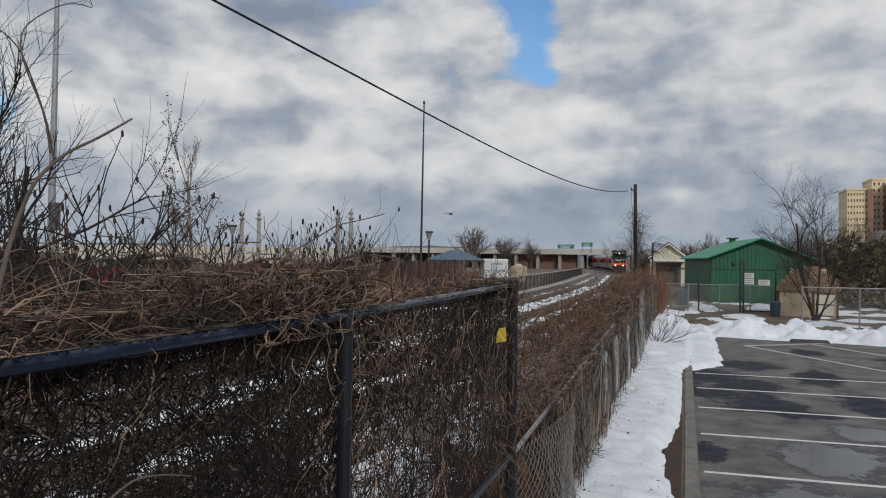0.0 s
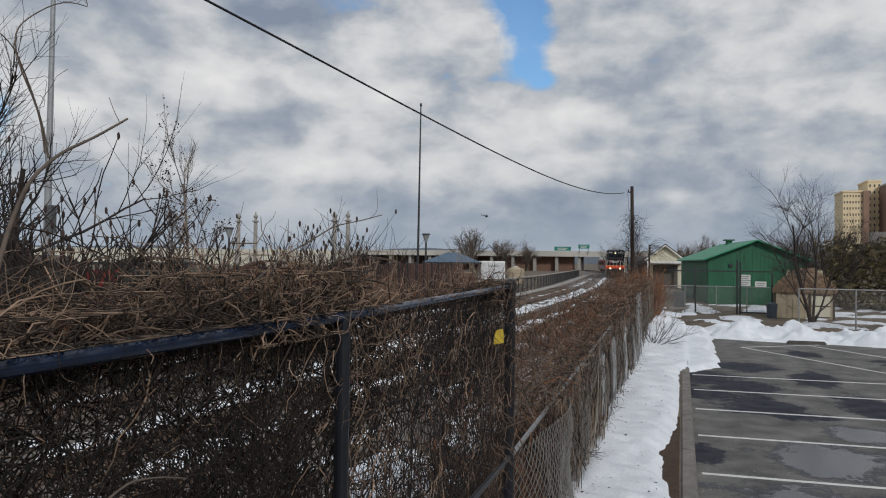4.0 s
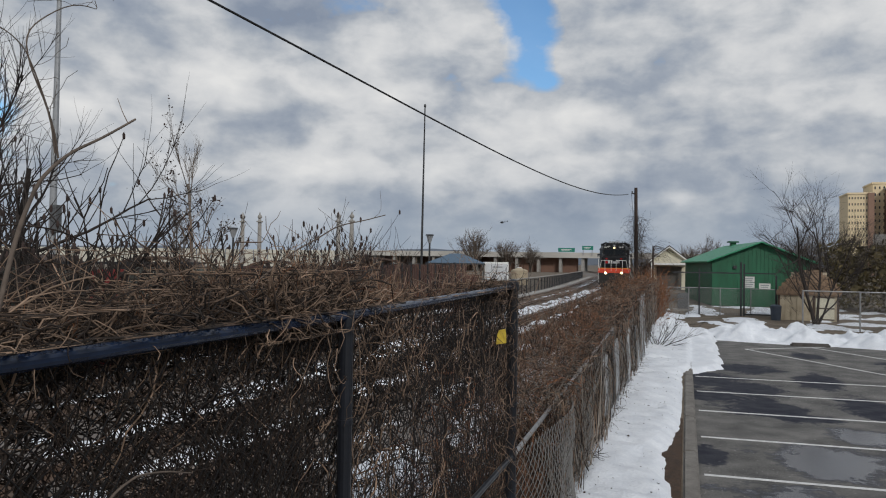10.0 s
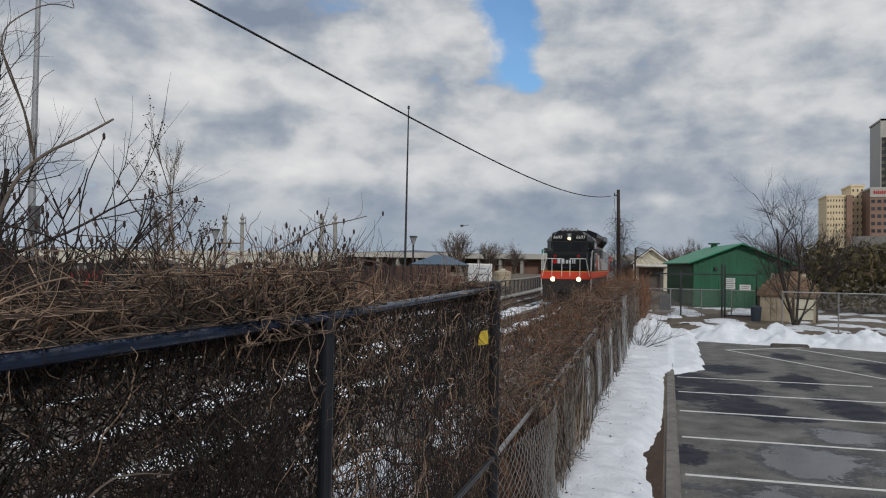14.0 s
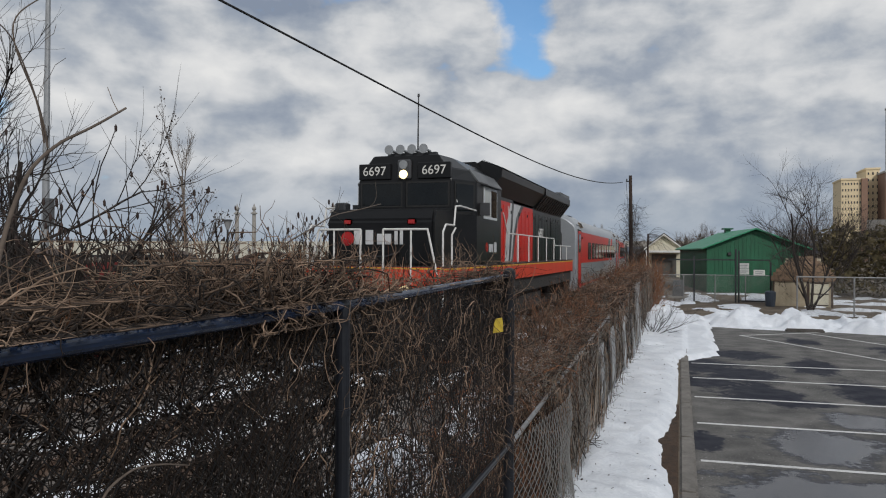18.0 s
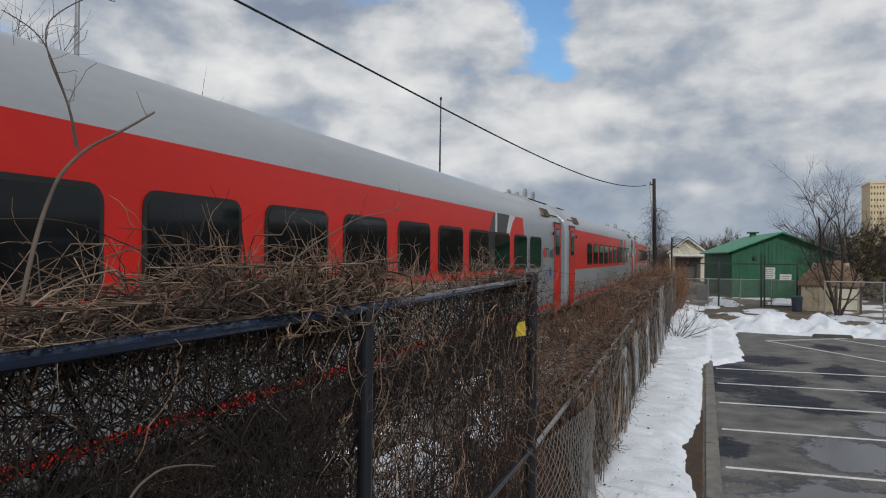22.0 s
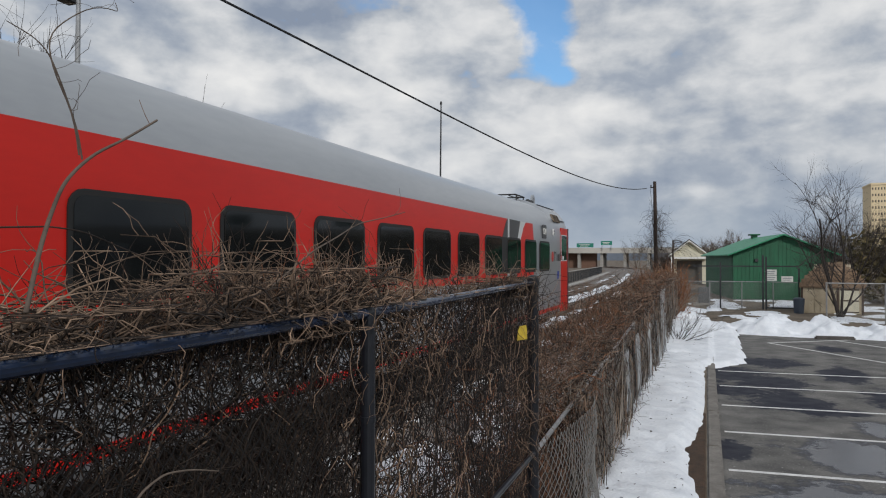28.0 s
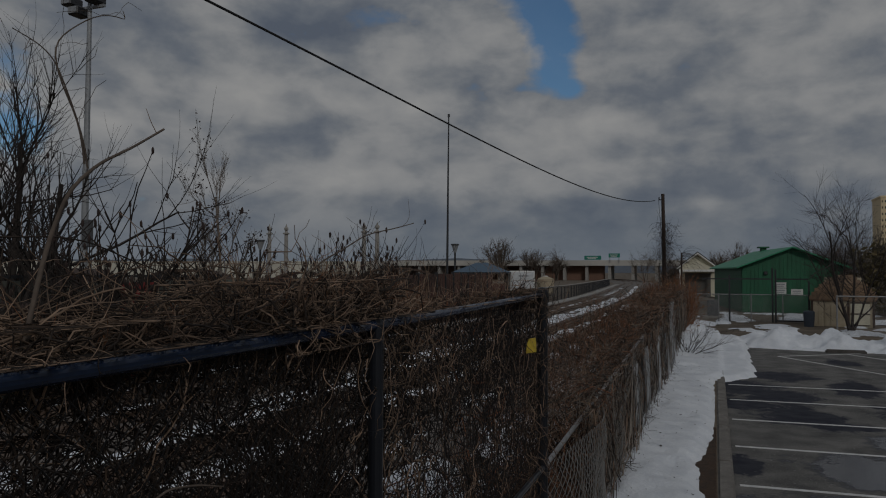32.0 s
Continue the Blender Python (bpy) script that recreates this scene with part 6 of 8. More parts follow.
# ---- yard beyond the lot ----
def build_green_building():
    g = thing("green_building", 1.95, 60.0, 0.2, "green boarded building with a green metal gable roof", "building", rz=8)
    W, D, EH, RH = 7.1, 14.0, 3.6, 5.0
    gable = [(0, 0), (W, 0), (W, EH), (W / 2, RH), (0, EH)]
    part("gable_wall", prism(bmesh.new(), gable, "y", 0.0, 0.25), GREENWALL, g)
    part("side_wall", bx(0, 0.25, 0.25, D, 0, EH - 0.1), GREENWALL, g)
    part("side_wall", bx(W - 0.25, W, 0.25, D, 0, EH - 0.1), GREENWALL, g)
    part("back_wall", prism(bmesh.new(), gable, "y", D, D + 0.25), GREENWALL, g)
    board = None
    for i in range(24):
        x = 0.0 + W * (i + 0.5) / 24
        top = EH + (RH - EH) * (1 - abs(x - W / 2) / (W / 2)) - 0.1
        part("board", bx(x - 0.14, x + 0.14, -0.022, -0.002, 0.05, top), GREENWALL, g)
    for i in range(40):
        part("board", bx(-0.022, -0.002, 0.2 + 0.35 * i, 0.52 + 0.35 * i, 0.05, EH - 0.12), GREENWALL, g)
    for s in (0, 1):
        for i in range(14):
            y0 = -0.55 + (D + 1.0) * i / 14
            y1 = y0 + (D + 1.0) / 14 - 0.02
            e0, e1 = ((-0.45, EH - 0.18), (W / 2, RH)) if s == 0 else ((W + 0.45, EH - 0.18), (W / 2, RH))
            part("roof_sheet", prism(bmesh.new(), [e0, e1, (e1[0], e1[1] + 0.1), (e0[0], e0[1] + 0.1)], "y", y0, y1), GREENROOF, g)
    vent = part("roof_vent", bx(3.3, 3.75, 9.6, 10.3, 4.9, 5.3, bev=0.04), GREENWALL, g)
    part("vent_cap", bx(3.1, 3.95, 9.45, 10.45, 5.3, 5.42), GREENWALL, vent)
    part("wall_lamp", bx(1.55, 1.8, -0.18, -0.024, 2.95, 3.2, bev=0.02), DARKMETAL, g)
    door = part("door", bx(1.9, 3.1, -0.06, -0.024, 0.0, 2.1, bev=0.01), GREENWALL, g)
    part("door_handle", bx(2.0, 2.08, -0.1, -0.062, 1.0, 1.08), DARKMETAL, door)
    return g


def build_house():
    h = thing("white_house", -2.0, 95, 0.3, "small cream house with a gabled roof and porch", "house", rz=2)
    W, EH, RH = 4.1, 3.75, 5.45
    part("wall", prism(bmesh.new(), [(-W / 2, 0), (W / 2, 0), (W / 2, EH), (0, RH - 0.15), (-W / 2, EH)], "y", 0, 8), CREAM, h)
    for s in (-1, 1):
        part("roof", prism(bmesh.new(), [(0, RH), (s * (W / 2 + 0.4), EH - 0.2), (s * (W / 2 + 0.4), EH - 0.05), (0, RH + 0.16)], "y", -0.5, 8.4), DARKROOF, h)
        part("bargeboard", prism(bmesh.new(), [(0, RH - 0.16), (s * (W / 2 + 0.4), EH - 0.36), (s * (W / 2 + 0.4), EH - 0.2), (0, RH)], "y", -0.56, -0.5), WHITEPAINT, h)
    part("porch_roof", prism(bmesh.new(), [(-2.2, 3.35), (2.2, 3.35), (0, 4.35)], "y", -1.8, -0.02), CREAM, h)
    part("porch_beam", bx(-2.2, 2.2, -1.8, -1.6, 3.1, 3.35), WHITEPAINT, h)
    for u in (-2.05, 2.05):
        part("porch_post", bx(u - 0.1, u + 0.1, -1.8, -1.6, 0, 3.1), WHITEPAINT, h)
    part("dark_front_panel", bx(-1.5, 1.5, -0.06, -0.002, 0, 2.9), DARKFRONT, h)
    for i in range(9):
        part("clapboard", bx(-W / 2 - 0.01, W / 2 + 0.01, -0.03, -0.003, 2.95 + 0.14 * i, 3.07 + 0.14 * i), CREAM, h) if i < 5 else None


def build_yard_fence():
    f = thing("yard_fence", 0, 49, 0.2, "grey chain-link fence with tall black gate posts", "fence")
    zt = 1.72
    xs = [-1.7, 0.2, 2.1, 3.9, 5.4]
    for x in xs:
        part("post", cyl(bmesh.new(), (x, 0, 0), (x, 0, zt + 0.05), 0.035, n=8), GALV, f)
    part("top_rail", cyl(bmesh.new(), (-1.7, 0, zt), (5.4, 0, zt), 0.028, n=8), GALV, f)
    paths = []
    for x in np.arange(-1.7, 5.4, 0.09):
        for s in (1, -1):
            x1 = x + s * zt
            k = 1.0
            if x1 > 5.4:
                k = (5.4 - x) / zt
            if x1 < -1.7:
                k = (x + 1.7) / zt
            paths.append((np.array([(x, 0.02, 0.03), (x + s * zt * k, 0.02, 0.03 + (zt - 0.05) * k)]), 0.0055, 0.0055))
            if k < 1:
                e = 5.4 if s > 0 else -1.7
                paths.append((np.array([(e, 0.02, 0.03 + (zt - 0.05) * k), (e - s * zt * (1 - k), 0.02, zt - 0.02)]), 0.0055, 0.0055))
    stems("mesh", paths, GALVWIRE, f)
    for x, h in ((0.84, 2.95), (3.32, 3.4), (3.5, 3.3), (5.35, 2.6)):
        part("gate_post", bx(x - 0.05, x + 0.05, -0.1, 0.0, 0, h), DARKMETAL, f)
    part("gate_rail", bx(-0.8, 3.3, -0.08, -0.03, 2.66, 2.74), DARKMETAL, f)
    part("gate_rail", bx(3.5, 5.3, -0.08, -0.03, 0.08, 0.16), DARKMETAL, f)
    part("gate_rail", bx(3.5, 5.3, -0.08, -0.03, 2.66, 2.74), DARKMETAL, f)
    for x, z, m in ((3.78, 2.33, WHITEPAINT), (3.78, 1.96, WHITEPAINT), (4.7, 1.92, WHITEPAINT)):
        s = thing("notice_sign", x, 49.015, 0.2, "white notice sign with grey lines of print on the gate", "sign", group="notice signs")
        part("board", bx(-0.33, 0.33, -0.02, 0.0, z - 0.17, z + 0.17), m, s)
        part("print_bar", bx(-0.24, 0.24, -0.026, -0.0215, z + 0.02, z + 0.07), GREYMETAL, s)
        part("print_bar", bx(-0.22, 0.18, -0.026, -0.0215, z - 0.09, z - 0.05), GREYMETAL, s)
    # right-hand run, nearer
    r = thing("side_fence", 5.6, 40.0, 0.2, "grey chain-link fence with a top rail beside the shed", "fence")
    L, zt = 14.0, 1.95
    for x in (0.0, 2.55, 5.1, 7.6, 10.2, 12.8):
        part("post", cyl(bmesh.new(), (x, 0, 0), (x, 0, zt + 0.04), 0.04, n=8), GALV, r)
    part("top_rail", cyl(bmesh.new(), (0, 0, zt), (L, 0, zt), 0.03, n=8), GALV, r)
    paths = []
    for x in np.arange(0, L - zt, 0.08):
        paths.append((np.array([(x, 0, 0.02), (x + zt, 0, zt)]), 0.003, 0.003))
        paths.append((np.array([(x + zt, 0, 0.02), (x, 0, zt)]), 0.003, 0.003))
    stems("mesh", paths, GALVWIRE, r)


def build_shed():
    s = thing("shed", 5.25, 47.0, 0.18, "tan garden shed with a brown gambrel roof and dark trim", "shed", rz=-10)
    W, D = 3.2, 2.6
    prof = [(0, 0), (W, 0), (W, 1.55), (W - 0.45, 2.35), (W / 2, 2.85), (0.45, 2.35), (0, 1.55)]
    part("end_wall", prism(bmesh.new(), [(a0 * D / W, b0) for a0, b0 in prof], "x", 0.62, W - 0.6), TAN, s)
    part("wall", bx(0.05, W, 0.0, D, 0.0, 1.52), TAN, s)
    for i in range(10):
        part("siding", bx(0.06 + 0.315 * i, 0.35 + 0.315 * i, -0.025, -0.002, 0.03, 1.5), TAN, s)
    r = [(-0.12, 1.50), (0.40 * D / W, 2.38), (D / 2, 2.92), (D - 0.40 * D / W, 2.38), (D + 0.12, 1.50)]
    for (a0, b0), (a1, b1) in zip(r, r[1:]):
        for k in range(4):
            f0, f1 = k / 4, (k + 1) / 4
            p0, p1 = (a0 + (a1 - a0) * f0, b0 + (b1 - b0) * f0), (a0 + (a1 - a0) * f1, b0 + (b1 - b0) * f1)
            part("roof_course", prism(bmesh.new(), [p0, p1, (p1[0], p1[1] + 0.07), (p0[0], p0[1] + 0.09)], "x", -0.12 + 0.75 * max(0, (p0[1] + p1[1]) / 2 - 1.5) ** 1.6, W + 0.15 - 0.75 * max(0, (p0[1] + p1[1]) / 2 - 1.5) ** 1.6), BROWNROOF, s)
    for x in (0.0, W - 0.1, 1.85):
        part("corner_trim", bx(x - 0.02, x + 0.1, -0.05, -0.026, 0, 1.52), BROWNTRIM, s)
    d = part("door", bx(2.0, 2.95, -0.06, -0.027, 0.06, 1.45), CREAM, s)
    for z in (0.1, 0.75, 1.38):
        part("door_batten", bx(2.0, 2.95, -0.075, -0.061, z, z + 0.07), BROWNTRIM, d)
    b = thing("rubbish_bin", 5.05, 46.3, 0.18, "dark blue-grey round rubbish bin beside the shed", "bin")
    bm = bmesh.new()
    cyl(bm, (0, 0, 0), (0, 0, 0.85), 0.26, 0.31, n=16)
    part("body", bm, BLUEPLASTIC, b)
    part("lid", cyl(bmesh.new(), (0, 0, 0.85), (0, 0, 0.93), 0.33, 0.2, n=16), BLUEPLASTIC, b)
    u = thing("utility_box", -0.15, 53.5, 0.2, "grey metal utility cabinet on a slab", "utility box")
    part("cabinet", bx(-0.38, 0.38, -0.3, 0.3, 0.1, 1.2, bev=0.02), DARKSTEEL, u)
    part("slab", bx(-0.7, 0.7, -0.5, 0.5, -0.05, 0.1), CONCRETE, u)
    first = None
    for x, y, rz in ((1.05, 34.9, 15), (5.0, 33.6, 3)):
        if first is None:
            first = thing("wheel_stop", x, y, 0.0, "dark worn concrete wheel stop half buried in snow", "wheel stop", rz=rz, group="wheel stops")
            part("bar", bx(-0.75, 0.75, -0.14, 0.14, -0.1, 0.13, bev=0.05, seg=2), WORNSTOP, first)
        else:
            copy_thing(first, pose(x, y, 0, 0, 0, rz))


def build_hedge():
    """Evergreen bank below the raised highway."""
    rng = np.random.default_rng(91)
    v, f, st = [], [], []
    for i in range(9000):
        x = rng.uniform(10.2, 30)
        y = 58 + rng.uniform(-1.5, 6) - (x - 10) * 0.45
        top = 5.0 + 0.55 * noise.noise((x * 0.6, 0, 4)) + 0.03 * (x - 10)
        z = 0.3 + (top - 0.3) * rng.random() ** 0.7
        q = np.array((x, y - 0.5 * math.sin(z), z))
        u, w = rng.normal(0, 0.16, 3), rng.normal(0, 0.16, 3)
        k = len(v)
        v += [tuple(q), tuple(q + u), tuple(q + u + w), tuple(q + w)]
        f.append((k, k + 1, k + 2, k + 3))
        if i % 9 == 0:
            st.append((wander(rng, q, (rng.normal(0, 1), -0.3, rng.normal(0, 0.6)), rng.uniform(0.8, 2.2), 6, 0.25), 0.02, 0.008))
    h = tagged(raw("evergreen_bank", v, f, HEDGE), "brown-green evergreen shrubs on the bank below the highway", "shrub", kind="stuff")
    stems("bare_shoots", st, TWIGPALE, h)
    # solid slab behind the leaves, coloured dark for the bank's shaded inside
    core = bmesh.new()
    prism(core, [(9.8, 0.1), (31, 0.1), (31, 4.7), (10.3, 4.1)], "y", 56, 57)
    ob = part("bank_shade_core", core, HEDGECORE, h)
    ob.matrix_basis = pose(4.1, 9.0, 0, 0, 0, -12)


WORNSTOP = M("dirty_wheel_stop", (0.10, 0.092, 0.085), (0.05, 0.045, 0.04), rough=0.9, scale=5, fine=30, bump=0.6)
DARKFRONT = M("dark_house_front", (0.10, 0.095, 0.085), rough=0.7, scale=3, bump=0.1)
HEDGECORE = M("shrub_bank_shade", (0.05, 0.042, 0.02), (0.025, 0.02, 0.012), rough=1.0, scale=3, fine=12, bump=1.0)
build_green_building()
build_house()
build_yard_fence()
build_shed()
build_hedge()


# ---- train ----
# local space of each vehicle: +y is the way it travels, z from the top of the rail
def bogie(parent, y, wheel_r=0.46, base=1.3):
    b = part("bogie", bx(-1.05, -0.9, y - base - 0.6, y + base + 0.6, 0.35, 0.62, bev=0.04), UNDER, parent)
    part("side_frame", bx(0.9, 1.05, y - base - 0.6, y + base + 0.6, 0.35, 0.62, bev=0.04), UNDER, b)
    part("bolster", bx(-1.2, 1.2, y - 0.3, y + 0.3, 0.4, 0.75), UNDER, b)
    for w in (-base, base):
        bm = bmesh.new()
        cyl(bm, (-0.80, y + w, wheel_r), (-0.68, y + w, wheel_r), wheel_r, n=24)
        cyl(bm, (0.68, y + w, wheel_r), (0.80, y + w, wheel_r), wheel_r, n=24)
        cyl(bm, (-0.7, y + w, wheel_r), (0.7, y + w, wheel_r), 0.08, n=10)
        part("wheelset", bm, UNDER, b)


def side_plate(name, poly, mat, parent, x, t=0.004, label=""):
    """A painted panel on the side at x (outer face), polygon in y, z."""
    s = 1 if x > 0 else -1
    return part(name, prism(bmesh.new(), poly, "x", x - s * t, x), mat, parent, label)


def rounded_pane(name, parent, x, y, z, w, h, r, mat, frame=0.05, t=0.012):
    s = 1 if x > 0 else -1
    fr = part(name, prism(bmesh.new(), [(y + u, z + v) for u, v in rounded(w + 2 * frame, h + 2 * frame, r + frame)], "x", x - s * 0.01, x + s * t * 0.5), RUBBER, parent)
    part("pane", prism(bmesh.new(), [(y + u, z + v) for u, v in rounded(w, h, r)], "x", x, x + s * t), mat, fr)
    return fr


YF, YR = 12.45, -12.7       # front and rear end of a coach body


def car_shell(parent, slope_front=False):
    """Silver body: sides, curved shoulders and roof, drawn out lengthwise with rounded ends."""
    half = [(0.0, 4.14), (0.45, 4.12), (0.85, 4.04), (1.12, 3.92), (1.30, 3.77), (1.40, 3.60), (1.46, 3.42), (1.495, 3.2), (1.50, 2.8), (1.50, 1.3), (1.49, 0.80), (1.42, 0.62)]
    prof = [(-u, v) for u, v in half[::-1]] + half[1:]
    n = len(prof)
    rings = []
    ends = ((YR, 0.90, 0.30), (YR + 0.05, 0.945, 0.18), (YR + 0.15, 0.98, 0.07), (YR + 0.35, 1.0, 0.0))
    front = ((YF - 0.22, 1.0, 0.0), (YF - 0.10, 0.985, 0.05), (YF - 0.03, 0.965, 0.12), (YF, 0.94, 0.20))
    v = []
    for y, k, dz in (*ends, *front):
        for a0, b0 in prof:
            yy = y
            v.append((a0 * k, yy, b0 - (dz * 0.7 if b0 > 3.6 else 0)))
    m = len(ends) + len(front)
    f = [(j * n + i, j * n + i + 1, (j + 1) * n + i + 1, (j + 1) * n + i) for j in range(m - 1) for i in range(n - 1)]
    f += [(j * n + n - 1, j * n, (j + 1) * n, (j + 1) * n + n - 1) for j in range(m - 1)]
    f += [tuple(range(n)), tuple((m - 1) * n + i for i in range(n - 1, -1, -1))]
    me = bpy.data.meshes.new("body")
    me.from_pydata(v, [], f)
    bm = bmesh.new()
    bm.from_mesh(me)
    bmesh.ops.recalc_face_normals(bm, faces=bm.faces)
    for k, face in enumerate(bm.faces):
        face.smooth = k < len(f) - 2
    return part("body", bm, SILVER, parent)


def passenger_car(cab=False):
    car = thing("cab_car" if cab else "passenger_car", 0, 0, 0, "red and silver passenger coach with dark windows" + (" and a driving cab" if cab else ""), "train car", group="train")
    car_shell(car)
    def yr(d):                          # distance from the rear coupling plane
        return -13.0 + d
    for s in (-1, 1):
        x = s * 1.504
        # red side; above and below the windows a fan of dark, pale and red blades near the rear
        side_plate("red_side", [(yr(8.5), 1.87), (yr(24.3), 1.87), (yr(24.3), 3.32), (yr(8.5), 3.32)], TRAINRED, car, x + s * 0.001)
        side_plate("slash", [(yr(9.0), 2.80), (yr(8.46), 2.80), (yr(8.46), 3.32), (yr(8.62), 3.24)], TRAINDARK, car, x + s * 0.006)
        side_plate("slash", [(yr(8.46), 1.87), (yr(8.30), 1.87), (yr(8.30), 3.32), (yr(8.46), 3.32)], TRAINLIGHT, car, x + s * 0.006)
        side_plate("slash", [(yr(8.28), 1.87), (yr(8.05), 1.87), (yr(7.55), 2.80), (yr(7.23), 3.32), (yr(8.28), 3.32)], TRAINDARK, car, x + s * 0.006)
        side_plate("slash", [(yr(7.80), 2.40), (yr(7.30), 2.40), (yr(7.18), 2.87), (yr(6.92), 3.16), (yr(6.64), 3.32), (yr(7.23), 3.32)], TRAINLIGHT, car, x + s * 0.008)
        side_plate("red_block", [(yr(7.6), 1.87), (yr(5.74), 1.87), (yr(5.74), 2.90), (yr(5.88), 3.32), (yr(6.64), 3.32), (yr(6.92), 3.16), (yr(7.18), 2.87), (yr(7.34), 2.4)], TRAINRED, car, x + s * 0.010)
        side_plate("lower_band", [(yr(1.9), 0.78), (yr(24.0), 0.78), (yr(24.0), 0.89), (yr(1.9), 0.89)], TRAINRED, car, x + s * 0.001, label="red band low on the side")
        side_plate("skirt_seam", [(yr(0.6), 1.30), (yr(25.4), 1.30), (yr(25.4), 1.315), (yr(0.6), 1.315)], UNDER, car, x + s * 0.001)
        for i in range(10):
            rounded_pane("window", car, x + s * 0.013, yr(26 - 5.66 - 1.78 * i), 2.445, 1.26, 0.77, 0.10, TRAINGLASS)
        side_plate("window_panel", [(yr(26 - 5.66 - 1.78 * 7), 2.02), (yr(26 - 5.66 - 1.78 * 6), 2.02), (yr(26 - 5.66 - 1.78 * 6), 2.87), (yr(26 - 5.66 - 1.78 * 7), 2.87)], RUBBER, car, x + s * 0.0125)
        # doors at both ends
        for y in ((yr(1.15), yr(24.5)) if not cab else (yr(24.5),)):
            door = part("door", prism(bmesh.new(), [(y + u, 1.98 + w) for u, w in rounded(1.02, 2.75, 0.06)], "x", x - s * 0.03, x + s * 0.004), TRAINRED, car)
            fr = part("door_frame", bx(min(x, x - s * 0.02), max(x, x - s * 0.02), y - 0.56, y + 0.56, 3.37, 3.42), RUBBER, door)
            for u in (-0.54, 0.54):
                part("door_seal", bx(min(x, x + s * 0.008), max(x, x + s * 0.008), y + u - 0.025, y + u + 0.025, 0.65, 3.4), TRAINDARK, door)
            rounded_pane("door_window", door, x + s * 0.006, y, 2.80, 0.60, 0.78, 0.08, TRAINGLASS, frame=0.04)
            part("door_lamp", bx(min(x, x + s * 0.05), max(x, x + s * 0.05), y + (0.75 if y < 0 else -0.75) - 0.05, y + (0.75 if y < 0 else -0.75) + 0.05, 3.0, 3.1, bev=0.015), RUBBER, car)
        # marks in place of lettering
        side_plate("logo_disc", [(yr(3.12) + 0.15 * math.cos(radians(q)), 2.44 + 0.16 * math.sin(radians(q))) for q in range(0, 360, 30)], TRAINRED, car, x + s * 0.006)
        for d, w, h, lean in ((2.85, 0.045, 0.30, 0.0), (2.62, 0.22, 0.04, 0.0), (2.56, 0.04, 0.28, 0.0), (2.30, 0.09, 0.22, 0.05), (2.12, 0.13, 0.22, 0.05), (1.96, 0.07, 0.25, 0.05), (1.84, 0.07, 0.31, 0.05)):
            z0 = 2.54 if h < 0.05 else 2.30
            side_plate("logo_bar", [(yr(d), z0), (yr(d) + w, z0), (yr(d) + w - lean, z0 + h), (yr(d) - lean, z0 + h)], TRAINDARK, car, x + s * 0.006)
        side_plate("access_mark", [(yr(2.38), 1.72), (yr(2.14), 1.72), (yr(2.14), 1.98), (yr(2.38), 1.98)], BLUEMARK, car, x + s * 0.006)
        # shoulder grilles
        for y in (yr(2.2 if cab else 2.66), yr(23.3)):
            g = part("shoulder_grille", bx(-0.018, 0.018, -0.50, 0.50, -0.13, 0.13, bev=0.005), GRILLE, car)
            g.matrix_basis = pose(s * 1.40, y, 3.66, 0, -s * 27, 0)
            for k in range(6):
                slat = part("slat", bx(-0.03, 0.03, -0.46, 0.46, -0.006, 0.006), UNDER, g)
                slat.location = (0, 0, -0.1 + 0.04 * k)
        # roof lugs
        for y in (yr(0.55), yr(25.45)):
            lug = bmesh.new()
            outer = [(0.19 * math.cos(radians(q)), 0.24 + 0.17 * math.sin(radians(q))) for q in range(0, 181, 20)] + [(-0.21, 0), (-0.10, 0)] + [(0.08 * math.cos(radians(q)), 0.22 + 0.09 * math.sin(radians(q))) for q in range(180, -1, -20)] + [(0.10, 0), (0.21, 0)]
            prism(lug, [(y + u, 4.19 + w) for u, w in outer], "x", s * 0.28 - 0.035, s * 0.28 + 0.035)
            part("roof_lug", lug, SILVER, car)
        # gutters along the shoulder of the raised ends
        for y0, y1 in ((YR + 0.4, YR + 1.75), (YF - 1.75, YF - 0.4)):
            part("gutter", bx(min(s * 1.40, s * 1.425), max(s * 1.40, s * 1.425), y0, y1, 3.62, 3.632), UNDER, car)
            part("gutter", bx(min(s * 1.02, s * 1.06), max(s * 1.02, s * 1.06), y0, y1 + 1.2 * (y0 < 0), 4.035, 4.05), UNDER, car)
    # ends
    for e in (-1, 1):
        y = YF if e > 0 else YR
        shape = rounded(1.56, 2.55, 0.24, 5)
        hole = rounded(1.20, 2.2, 0.16, 5)
        dia = part("diaphragm", prism(bmesh.new(), [(u, 2.1 + w) for u, w in shape], "y", min(y, y + e * 0.32), max(y, y + e * 0.32)), RUBBER, car)
        part("diaphragm_frame", prism(bmesh.new(), [(u * 1.05, 2.1 + w * 1.03) for u, w in shape], "y", min(y, y + e * 0.05), max(y, y + e * 0.05)), UNDER, dia)
        part("end_door", prism(bmesh.new(), [(u, 2.06 + w) for u, w in hole], "y", min(y + e * 0.32, y + e * 0.326), max(y + e * 0.32, y + e * 0.326)), UNDER, dia)
        # raised roof over the end
        hood = [(0.0, 4.245), (0.35, 4.235), (0.65, 4.19), (0.95, 4.085), (1.18, 3.93), (1.34, 3.74), (1.405, 3.60)]
        hood = [(-u, v) for u, v in hood[::-1]] + hood[1:]
        rows = ((0.02, -0.42, 0.90), (0.10, -0.19, 0.96), (0.24, -0.06, 0.99), (0.42, 0.0, 1.0), (3.0, 0.0, 1.0), (3.4, -0.19, 0.97))
